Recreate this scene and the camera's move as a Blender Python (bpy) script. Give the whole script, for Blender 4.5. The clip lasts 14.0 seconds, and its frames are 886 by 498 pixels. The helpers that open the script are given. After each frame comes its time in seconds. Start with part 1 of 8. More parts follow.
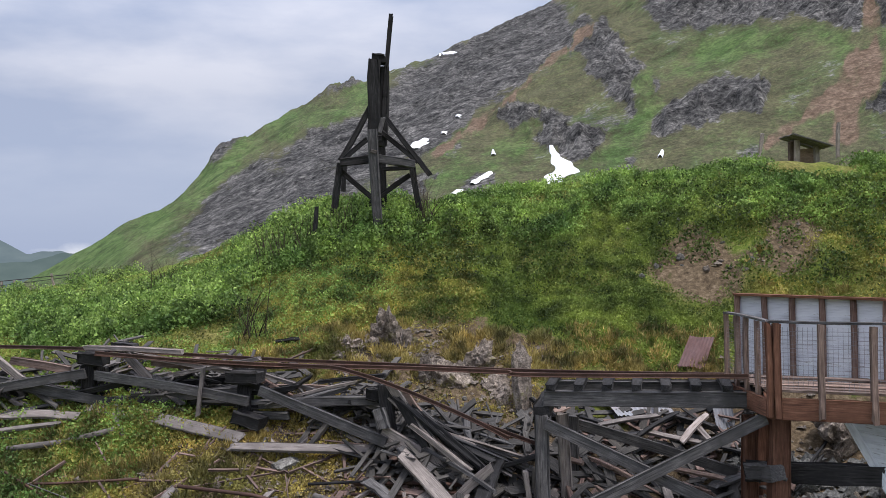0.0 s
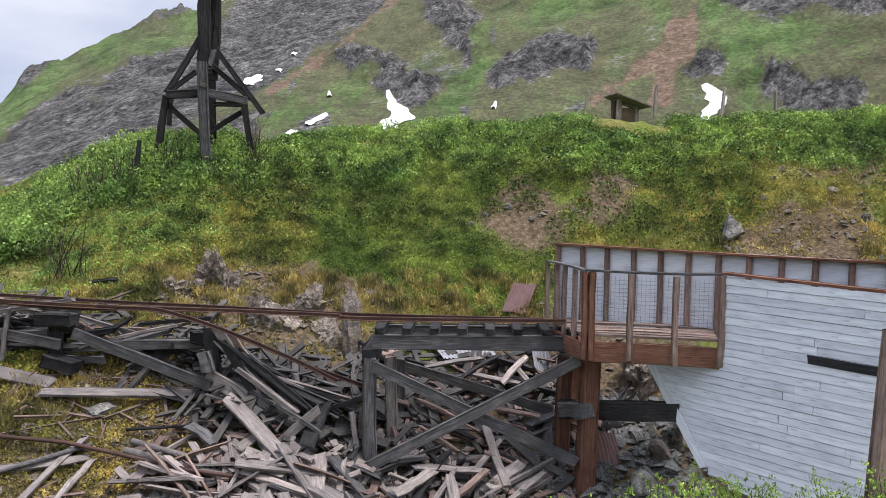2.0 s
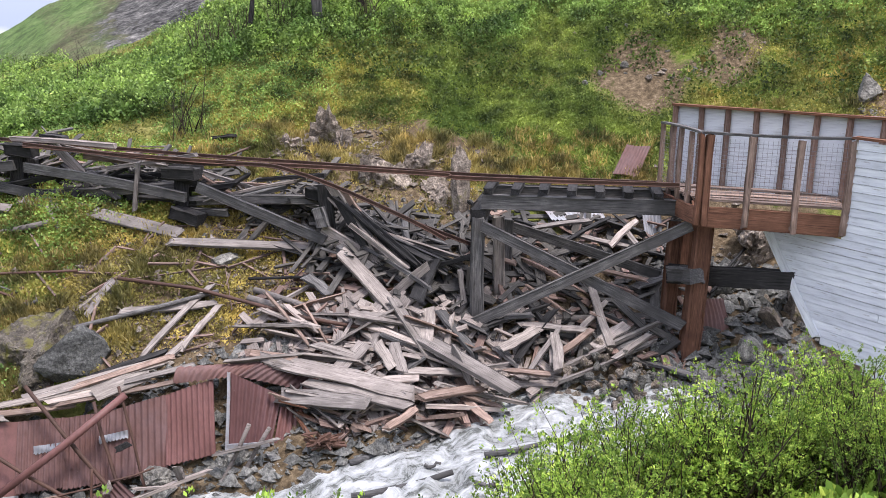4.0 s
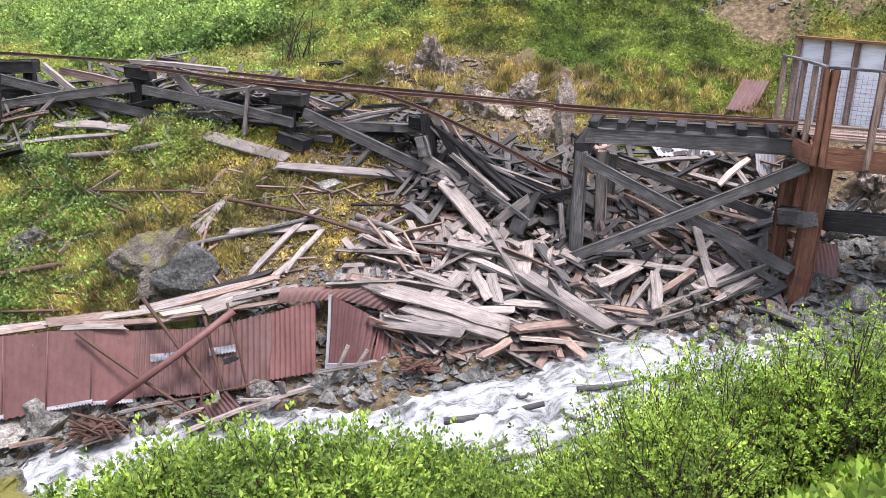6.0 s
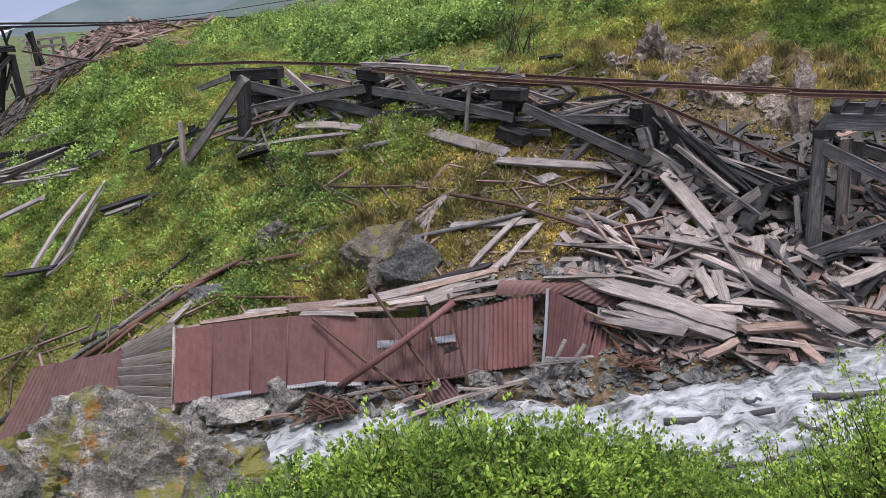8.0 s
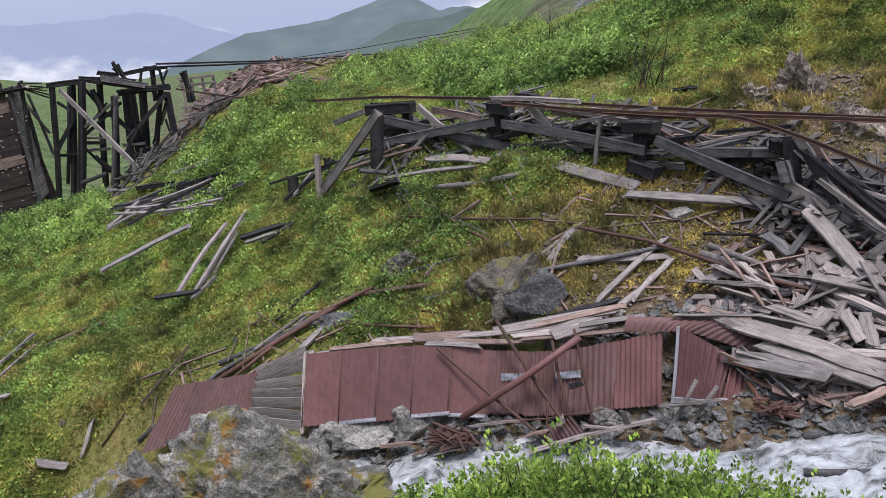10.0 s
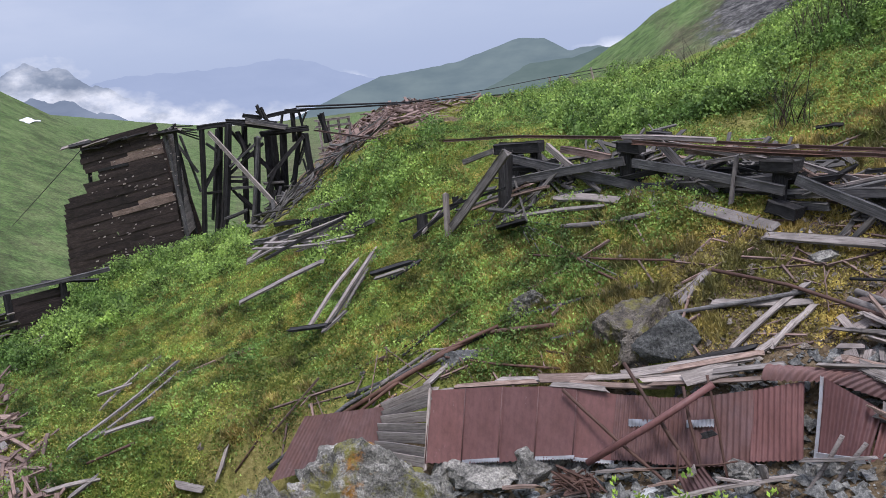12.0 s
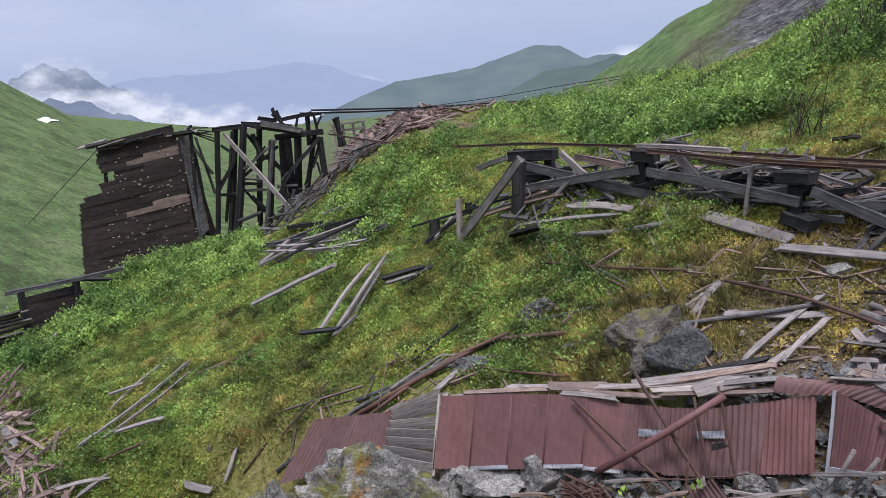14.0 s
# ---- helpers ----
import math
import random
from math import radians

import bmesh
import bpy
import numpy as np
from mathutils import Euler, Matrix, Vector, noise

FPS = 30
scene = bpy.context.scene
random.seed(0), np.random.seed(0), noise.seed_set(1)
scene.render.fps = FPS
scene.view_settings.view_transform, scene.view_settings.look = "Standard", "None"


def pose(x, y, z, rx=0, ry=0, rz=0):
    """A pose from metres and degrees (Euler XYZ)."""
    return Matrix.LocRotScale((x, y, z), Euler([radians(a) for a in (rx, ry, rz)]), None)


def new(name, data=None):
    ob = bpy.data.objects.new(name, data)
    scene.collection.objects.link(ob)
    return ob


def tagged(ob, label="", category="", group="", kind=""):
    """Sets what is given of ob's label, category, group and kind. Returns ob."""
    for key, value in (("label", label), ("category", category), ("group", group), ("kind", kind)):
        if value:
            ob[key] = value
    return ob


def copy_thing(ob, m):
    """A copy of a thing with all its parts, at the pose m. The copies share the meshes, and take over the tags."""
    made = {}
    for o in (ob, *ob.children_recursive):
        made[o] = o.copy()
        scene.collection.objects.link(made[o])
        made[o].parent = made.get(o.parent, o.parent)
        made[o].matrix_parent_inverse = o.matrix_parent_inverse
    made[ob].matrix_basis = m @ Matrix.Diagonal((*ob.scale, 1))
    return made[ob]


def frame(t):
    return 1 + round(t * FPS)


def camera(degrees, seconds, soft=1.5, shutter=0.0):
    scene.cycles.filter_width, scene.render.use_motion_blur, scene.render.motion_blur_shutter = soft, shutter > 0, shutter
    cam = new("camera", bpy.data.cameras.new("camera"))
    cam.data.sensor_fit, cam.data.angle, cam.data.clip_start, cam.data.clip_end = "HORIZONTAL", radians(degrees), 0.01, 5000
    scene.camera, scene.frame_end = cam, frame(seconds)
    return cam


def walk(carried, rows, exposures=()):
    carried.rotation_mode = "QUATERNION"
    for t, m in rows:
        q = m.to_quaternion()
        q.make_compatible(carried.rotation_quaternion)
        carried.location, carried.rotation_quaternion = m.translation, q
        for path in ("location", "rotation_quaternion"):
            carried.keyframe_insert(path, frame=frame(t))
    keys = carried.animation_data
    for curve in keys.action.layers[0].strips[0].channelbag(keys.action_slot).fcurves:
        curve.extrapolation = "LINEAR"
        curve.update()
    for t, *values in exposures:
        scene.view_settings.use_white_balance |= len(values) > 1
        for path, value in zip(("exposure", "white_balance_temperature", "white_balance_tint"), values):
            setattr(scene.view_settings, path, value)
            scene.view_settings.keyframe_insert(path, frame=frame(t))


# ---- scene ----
cam = camera(56.08, 14.0, soft=0.6)
EYE, TILT, LEAN = 8.0, -0.5, 1.5
# seconds, then the turn to the left, the tilt up and the roll, in degrees: the camera turns where it stands
ROWS = [
    (0.0, 0.00, -0.00, -0.00),
    (0.5, -7.02, 0.38, 0.37),
    (1.0, -10.69, 0.51, 0.85),
    (1.5, -11.61, -0.80, 1.56),
    (2.0, -11.55, -3.61, 2.11),
    (2.5, -10.58, -8.58, 2.40),
    (3.0, -10.03, -10.79, 2.65),
    (3.5, -7.86, -12.05, 2.34),
    (3.7, -6.21, -12.62, 2.18),
    (5.8, 0.60, -18.11, 3.05),
    (6.0, 2.54, -18.47, 2.47),
    (6.5, 7.37, -18.81, 1.07),
    (7.0, 11.31, -18.96, -0.16),
    (7.5, 14.41, -19.02, -1.05),
    (8.0, 18.30, -18.95, -2.05),
    (8.2, 19.50, -18.91, -2.36),
    (10.3, 28.33, -15.76, -4.14),
    (10.5, 28.97, -15.40, -4.60),
    (11.0, 30.36, -14.52, -4.88),
    (11.5, 33.50, -13.70, -4.91),
    (12.0, 36.05, -13.01, -4.77),
    (12.5, 36.87, -12.61, -4.43),
    (13.0, 37.16, -12.49, -4.12),
    (13.5, 37.20, -12.45, -3.99),
    (14.0, 36.87, -12.56, -3.92),
]
walk(cam, [(t, pose(0, 0, EYE, TILT, LEAN, 0) @ pose(0, 0, 0, 0, 0, yaw) @ pose(0, 0, 0, 90 + tilt, 0, 0) @ pose(0, 0, 0, 0, 0, roll)) for t, yaw, tilt, roll in ROWS],
     [(0, 0.05, 6500, 13), (1.5, 0.2, 6550, 13), (2.5, 0.48, 6620, 14), (3.5, 0.62, 6640, 15), (4.8, 0.9, 6640, 17), (6.0, 1.07, 6640, 18), (7.0, 0.97, 6640, 18), (7.5, 0.66, 6600, 17), (8.0, 0.34, 6520, 17), (10.5, 0.18, 6320, 16), (14.0, 0.16, 6200, 15.5)])

# ---- sky and light: an overcast summer day ----
def sky_world():
    w = bpy.data.worlds.new("overcast_sky")
    scene.world = w
    w.use_nodes = True
    nt = w.node_tree
    nt.nodes.clear()
    N, L = nt.nodes.new, nt.links.new
    out, bg = N("ShaderNodeOutputWorld"), N("ShaderNodeBackground")
    sky = N("ShaderNodeTexSky")
    sky.sky_type, sky.sun_disc = "NISHITA", False
    sky.sun_elevation, sky.sun_rotation = radians(70), radians(135)
    tc, sep = N("ShaderNodeTexCoord"), N("ShaderNodeSeparateXYZ")
    L(tc.outputs["Generated"], sep.inputs[0])
    # cloud cover: broad soft banks, flatter towards the horizon
    mp = N("ShaderNodeMapping")
    mp.inputs["Scale"].default_value = (1.6, 1.6, 5.0)
    L(tc.outputs["Generated"], mp.inputs["Vector"])
    n1 = N("ShaderNodeTexNoise")
    n1.inputs["Scale"].default_value, n1.inputs["Detail"].default_value, n1.inputs["Roughness"].default_value = 2.3, 6.0, 0.52
    L(mp.outputs[0], n1.inputs["Vector"])
    ramp = N("ShaderNodeValToRGB")
    ramp.color_ramp.elements[0].position, ramp.color_ramp.elements[0].color = 0.36, (0.42, 0.49, 0.65, 1)
    ramp.color_ramp.elements[1].position, ramp.color_ramp.elements[1].color = 0.64, (0.70, 0.735, 0.835, 1)
    L(n1.outputs["Fac"], ramp.inputs["Fac"])
    # bluer and duller low over the valleys
    low = N("ShaderNodeMapRange")
    low.inputs["From Min"].default_value, low.inputs["From Max"].default_value = 0.02, 0.20
    L(sep.outputs["Z"], low.inputs["Value"])
    deep = N("ShaderNodeMix")
    deep.data_type = "RGBA"
    deep.inputs["A"].default_value = (0.40, 0.48, 0.66, 1)
    L(low.outputs[0], deep.inputs["Factor"])
    L(ramp.outputs["Color"], deep.inputs["B"])
    # an overcast sky is brighter towards the zenith than at the horizon
    lift = N("ShaderNodeMapRange")
    lift.inputs["From Min"].default_value, lift.inputs["From Max"].default_value = 0.18, 0.85
    lift.inputs["To Min"].default_value, lift.inputs["To Max"].default_value = 1.0, 2.2
    L(sep.outputs["Z"], lift.inputs["Value"])
    cloud = N("ShaderNodeVectorMath")
    cloud.operation = "SCALE"
    L(deep.outputs["Result"], cloud.inputs[0])
    L(lift.outputs[0], cloud.inputs["Scale"])
    blue = N("ShaderNodeVectorMath")
    blue.operation = "SCALE"
    blue.inputs["Scale"].default_value = 0.08
    L(sky.outputs[0], blue.inputs[0])
    mix = N("ShaderNodeMix")
    mix.data_type = "RGBA"
    mix.inputs["Factor"].default_value = 0.9
    L(blue.outputs[0], mix.inputs["A"])
    L(cloud.outputs[0], mix.inputs["B"])
    # white banks lying low over the far valley
    n2 = N("ShaderNodeTexNoise")
    n2.inputs["Scale"].default_value, n2.inputs["Detail"].default_value, n2.inputs["Roughness"].default_value = 5.5, 7.0, 0.55
    mp2 = N("ShaderNodeMapping")
    mp2.inputs["Scale"].default_value = (1, 1, 2.2)
    mp2.inputs["Location"].default_value = (0.35, 0.0, 0.1)
    L(tc.outputs["Generated"], mp2.inputs["Vector"])
    L(mp2.outputs[0], n2.inputs["Vector"])
    band = N("ShaderNodeMapRange")
    band.inputs["From Min"].default_value, band.inputs["From Max"].default_value = 0.035, -0.03
    band.inputs["To Min"].default_value, band.inputs["To Max"].default_value = -0.28, 0.16
    L(sep.outputs["Z"], band.inputs["Value"])
    add = N("ShaderNodeMath")
    add.operation = "ADD"
    L(n2.outputs["Fac"], add.inputs[0])
    L(band.outputs[0], add.inputs[1])
    edge = N("ShaderNodeValToRGB")
    edge.color_ramp.elements[0].position, edge.color_ramp.elements[1].position = 0.47, 0.60
    L(add.outputs[0], edge.inputs["Fac"])
    mix2 = N("ShaderNodeMix")
    mix2.data_type = "RGBA"
    mix2.inputs["B"].default_value = (0.70, 0.745, 0.83, 1)
    L(edge.outputs["Color"], mix2.inputs["Factor"])
    L(mix.outputs["Result"], mix2.inputs["A"])
    L(mix2.outputs["Result"], bg.inputs["Color"])
    bg.inputs["Strength"].default_value = 1.0
    L(bg.outputs[0], out.inputs["Surface"])


sky_world()
sun = new("sun", bpy.data.lights.new("sun", "SUN"))
sun.data.energy, sun.data.angle, sun.data.color = 3.0, radians(16), (1.0, 0.96, 0.9)
sun.matrix_world = pose(0, 0, 60, 14, 14, 0)

# ---- materials ----
def material(name, base, rough=0.85, metal=0.0):
    m = bpy.data.materials.new(name)
    m.use_nodes = True
    b = m.node_tree.nodes["Principled BSDF"]
    b.inputs["Base Color"].default_value = (*base, 1)
    b.inputs["Roughness"].default_value, b.inputs["Metallic"].default_value = rough, metal
    b.inputs["Specular IOR Level"].default_value = 0.25
    return m, m.node_tree.nodes, m.node_tree.links, b


def tex(m, kind, scale, coord="Object", stretch=(1, 1, 1), detail=5.0, rough=0.6):
    N, L = m.node_tree.nodes.new, m.node_tree.links.new
    tc, mp = N("ShaderNodeTexCoord"), N("ShaderNodeMapping")
    mp.inputs["Scale"].default_value = stretch
    L(tc.outputs[coord], mp.inputs["Vector"])
    t = N("ShaderNodeTex" + kind)
    t.inputs["Scale"].default_value = scale
    if kind == "Noise":
        t.inputs["Detail"].default_value, t.inputs["Roughness"].default_value = detail, rough
    L(mp.outputs[0], t.inputs["Vector"])
    return t


def ramp_of(m, socket, stops):
    r = m.node_tree.nodes.new("ShaderNodeValToRGB")
    e = r.color_ramp.elements
    e[0].position, e[0].color = stops[0][0], (*stops[0][1], 1)
    e[1].position, e[1].color = stops[-1][0], (*stops[-1][1], 1)
    for p, c in stops[1:-1]:
        k = e.new(p)
        k.color = (*c, 1)
    m.node_tree.links.new(socket, r.inputs["Fac"])
    return r.outputs["Color"]


def mixed(m, fac, a, b, how="MIX"):
    x = m.node_tree.nodes.new("ShaderNodeMix")
    x.data_type, x.blend_type = "RGBA", how
    for key, v in (("Factor", fac), ("A", a), ("B", b)):
        if isinstance(v, (int, float)):
            x.inputs[key].default_value = v
        elif isinstance(v, tuple):
            x.inputs[key].default_value = (*v, 1)
        else:
            m.node_tree.links.new(v, x.inputs[key])
    return x.outputs["Result"]


def relief(m, b, socket, strength, distance):
    n = m.node_tree.nodes.new("ShaderNodeBump")
    n.inputs["Strength"].default_value, n.inputs["Distance"].default_value = strength, distance
    m.node_tree.links.new(socket, n.inputs["Height"])
    m.node_tree.links.new(n.outputs[0], b.inputs["Normal"])


def wood(name, dark, mid, light, grain=(1.2, 14, 14), stain=None, rough=0.88, coord="Object"):
    """Sawn timber with the grain along the piece's own x axis; each piece a little different."""
    m, N, L, b = material(name, mid, rough)
    g = tex(m, "Noise", 3.0, coord, grain, 6, 0.65)
    c = ramp_of(m, g.outputs["Fac"], [(0.24, dark), (0.5, mid), (0.8, light)])
    s = tex(m, "Noise", 1.1, "Object", (1, 1, 1), 4)
    f = ramp_of(m, s.outputs["Fac"], [(0.42, (0, 0, 0)), (0.66, (1, 1, 1))])
    c = mixed(m, f, c, stain or tuple(q * 0.55 for q in mid))
    k = tex(m, "Noise", 2.2, coord, (0.5, 22, 22), 3, 0.5)
    c = mixed(m, 0.6, c, ramp_of(m, k.outputs["Fac"], [(0.33, (0.18, 0.17, 0.17)), (0.41, (1, 1, 1))]), "MULTIPLY")
    info = N.new("ShaderNodeObjectInfo")
    geo = N.new("ShaderNodeNewGeometry")
    for src in (info.outputs["Random"], geo.outputs["Random Per Island"]):
        v = ramp_of(m, src, [(0.0, (0.72, 0.72, 0.73)), (1.0, (1.22, 1.18, 1.15))])
        c = mixed(m, 1.0, c, v, "MULTIPLY")
    L.new(c, b.inputs["Base Color"])
    relief(m, b, g.outputs["Fac"], 0.45, 0.01)
    return m


WOOD_GREY = wood("weathered_grey_wood", (0.07, 0.063, 0.06), (0.245, 0.224, 0.214), (0.42, 0.396, 0.383))
WOOD_DARK = wood("tarred_dark_timber", (0.010, 0.010, 0.011), (0.032, 0.032, 0.034), (0.085, 0.085, 0.088))
WOOD_BEAM = wood("grey_bridge_timber", (0.028, 0.028, 0.029), (0.112, 0.112, 0.116), (0.27, 0.267, 0.267))
WOOD_RED = wood("red_brown_stained_timber", (0.08, 0.04, 0.027), (0.195, 0.095, 0.062), (0.33, 0.19, 0.13))
WOOD_STUD = wood("faded_red_brown_stud", (0.12, 0.075, 0.06), (0.25, 0.165, 0.135), (0.42, 0.34, 0.30))
WOOD_BROWN = wood("brown_rotten_wood", (0.07, 0.05, 0.042), (0.24, 0.178, 0.152), (0.42, 0.345, 0.31))
WOOD_PALE = wood("pale_broken_wood", (0.13, 0.112, 0.104), (0.34, 0.305, 0.288), (0.50, 0.465, 0.45))
WOOD_SHED = wood("burnt_brown_board", (0.014, 0.012, 0.012), (0.038, 0.030, 0.029), (0.10, 0.076, 0.067))
LITTER = wood("broken_grey_boards", (0.06, 0.053, 0.05), (0.23, 0.205, 0.195), (0.42, 0.39, 0.375), coord="UV")
LITTER_BROWN = wood("broken_brown_boards", (0.04, 0.03, 0.027), (0.175, 0.125, 0.112), (0.35, 0.275, 0.25), coord="UV")
LITTER_DARK = wood("broken_dark_boards", (0.03, 0.03, 0.03), (0.09, 0.088, 0.085), (0.2, 0.19, 0.18), coord="UV")


def white_paint():
    m, N, L, b = material("white_painted_board", (0.62, 0.65, 0.70), 0.7)
    g = tex(m, "Noise", 2.2, "Object", (1, 9, 9), 6)
    c = ramp_of(m, g.outputs["Fac"], [(0.24, (0.36, 0.37, 0.405)), (0.46, (0.62, 0.645, 0.70)), (0.72, (0.76, 0.785, 0.83))])
    w = tex(m, "Noise", 5.0, "Object", (0.6, 4, 4), 8, 0.75)
    f = ramp_of(m, w.outputs["Fac"], [(0.60, (0, 0, 0)), (0.70, (1, 1, 1))])
    c = mixed(m, f, c, (0.26, 0.25, 0.24))
    info = N.new("ShaderNodeObjectInfo")
    c = mixed(m, 1.0, c, ramp_of(m, info.outputs["Random"], [(0, (0.86, 0.86, 0.88)), (1, (1.06, 1.06, 1.05))]), "MULTIPLY")
    L.new(c, b.inputs["Base Color"])
    relief(m, b, g.outputs["Fac"], 0.4, 0.006)
    return m


WHITE = white_paint()


def rusty(name, paint, rust, bare, amount=0.5, rough=0.6):
    m, N, L, b = material(name, paint, rough, 0.0)
    s = tex(m, "Noise", 1.4, "Object", (1, 1, 1), 8, 0.7)
    f = ramp_of(m, s.outputs["Fac"], [(amount - 0.1, (0, 0, 0)), (amount + 0.12, (1, 1, 1))])
    c = mixed(m, f, paint, rust)
    st = tex(m, "Noise", 5.0, "Object", (2.2, 2.2, 0.25), 6, 0.7)
    c = mixed(m, 0.8, c, ramp_of(m, st.outputs["Fac"], [(0.32, (0.72, 0.72, 0.74)), (0.5, (0.98, 0.98, 0.98)), (0.7, (1.18, 1.15, 1.15))]), "MULTIPLY")
    s2 = tex(m, "Noise", 4.0, "Object", (3, 0.6, 1), 6, 0.7)
    f2 = ramp_of(m, s2.outputs["Fac"], [(0.68, (0, 0, 0)), (0.74, (1, 1, 1))])
    c = mixed(m, f2, c, bare)
    info = N.new("ShaderNodeObjectInfo")
    c = mixed(m, 1.0, c, ramp_of(m, info.outputs["Random"], [(0, (0.75, 0.75, 0.78)), (1, (1.2, 1.15, 1.12))]), "MULTIPLY")
    L.new(c, b.inputs["Base Color"])
    relief(m, b, s.outputs["Fac"], 0.15, 0.004)
    return m


TIN_RED = rusty("red_painted_corrugated_iron", (0.14, 0.069, 0.066), (0.112, 0.054, 0.05), (0.32, 0.27, 0.27), 0.5, 0.5)
TIN_DULL = rusty("faded_red_brown_corrugated_iron", (0.135, 0.083, 0.082), (0.112, 0.06, 0.054), (0.28, 0.25, 0.26), 0.45, 0.6)
TIN_GREY = rusty("galvanised_iron", (0.27, 0.285, 0.31), (0.20, 0.14, 0.12), (0.38, 0.40, 0.43), 0.56, 0.45)
RUST = rusty("rusty_steel", (0.10, 0.055, 0.042), (0.06, 0.035, 0.028), (0.17, 0.12, 0.1), 0.5, 0.65)


def stone(name, a, b_, c_, lichen=None, scale=1.0, moss=None):
    m, N, L, b = material(name, b_, 0.9)
    g = tex(m, "Noise", 2.0 * scale, "Object", (1, 1, 1), 9, 0.68)
    c = ramp_of(m, g.outputs["Fac"], [(0.3, a), (0.5, b_), (0.7, c_)])
    speck = tex(m, "Noise", 22.0 * scale, "Object", (1, 1, 1), 6, 0.8)
    c = mixed(m, 0.75, c, ramp_of(m, speck.outputs["Fac"], [(0.38, (0.22, 0.22, 0.23)), (0.5, (0.9, 0.9, 0.89)), (0.62, (1.8, 1.78, 1.72))]), "MULTIPLY")
    v = tex(m, "Noise", 1.3 * scale, "Object", (1, 1, 3.5), 8, 0.7)
    c = mixed(m, 0.7, c, ramp_of(m, v.outputs["Fac"], [(0.38, (0.4, 0.4, 0.41)), (0.5, (1, 1, 1))]), "MULTIPLY")
    if lichen:
        s = tex(m, "Noise", 1.1 * scale, "Object", (1, 1, 1), 7, 0.7)
        f = ramp_of(m, s.outputs["Fac"], [(0.56, (0, 0, 0)), (0.64, (1, 1, 1))])
        c = mixed(m, f, c, lichen)
    if moss:
        s = tex(m, "Noise", 0.8 * scale, "Object", (1, 1, 1), 8, 0.75)
        f = ramp_of(m, s.outputs["Fac"], [(0.5, (0, 0, 0)), (0.58, (1, 1, 1))])
        c = mixed(m, f, c, moss)
    info = N.new("ShaderNodeObjectInfo")
    c = mixed(m, 1.0, c, ramp_of(m, info.outputs["Random"], [(0, (0.7, 0.7, 0.7)), (1, (1.2, 1.18, 1.15))]), "MULTIPLY")
    L.new(c, b.inputs["Base Color"])
    relief(m, b, g.outputs["Fac"], 1.0, 0.12)
    return m


STONE = stone("grey_granite", (0.09, 0.088, 0.085), (0.20, 0.195, 0.185), (0.34, 0.33, 0.31))
STONE_LICHEN = stone("lichened_granite", (0.05, 0.049, 0.045), (0.15, 0.146, 0.136), (0.40, 0.39, 0.37), (0.25, 0.125, 0.03), 2.2, (0.15, 0.145, 0.04))
STONE_MOSSY = stone("mossy_brown_granite", (0.05, 0.044, 0.038), (0.125, 0.11, 0.095), (0.26, 0.24, 0.21), (0.13, 0.11, 0.035), 1.4, (0.15, 0.14, 0.04))
STONE_BROWN = stone("brown_stained_rock", (0.11, 0.09, 0.078), (0.26, 0.22, 0.19), (0.42, 0.37, 0.33), (0.15, 0.135, 0.06), 1.4)
STONE_DARK = stone("dark_broken_face", (0.06, 0.062, 0.062), (0.125, 0.128, 0.128), (0.21, 0.212, 0.21), None, 0.8)



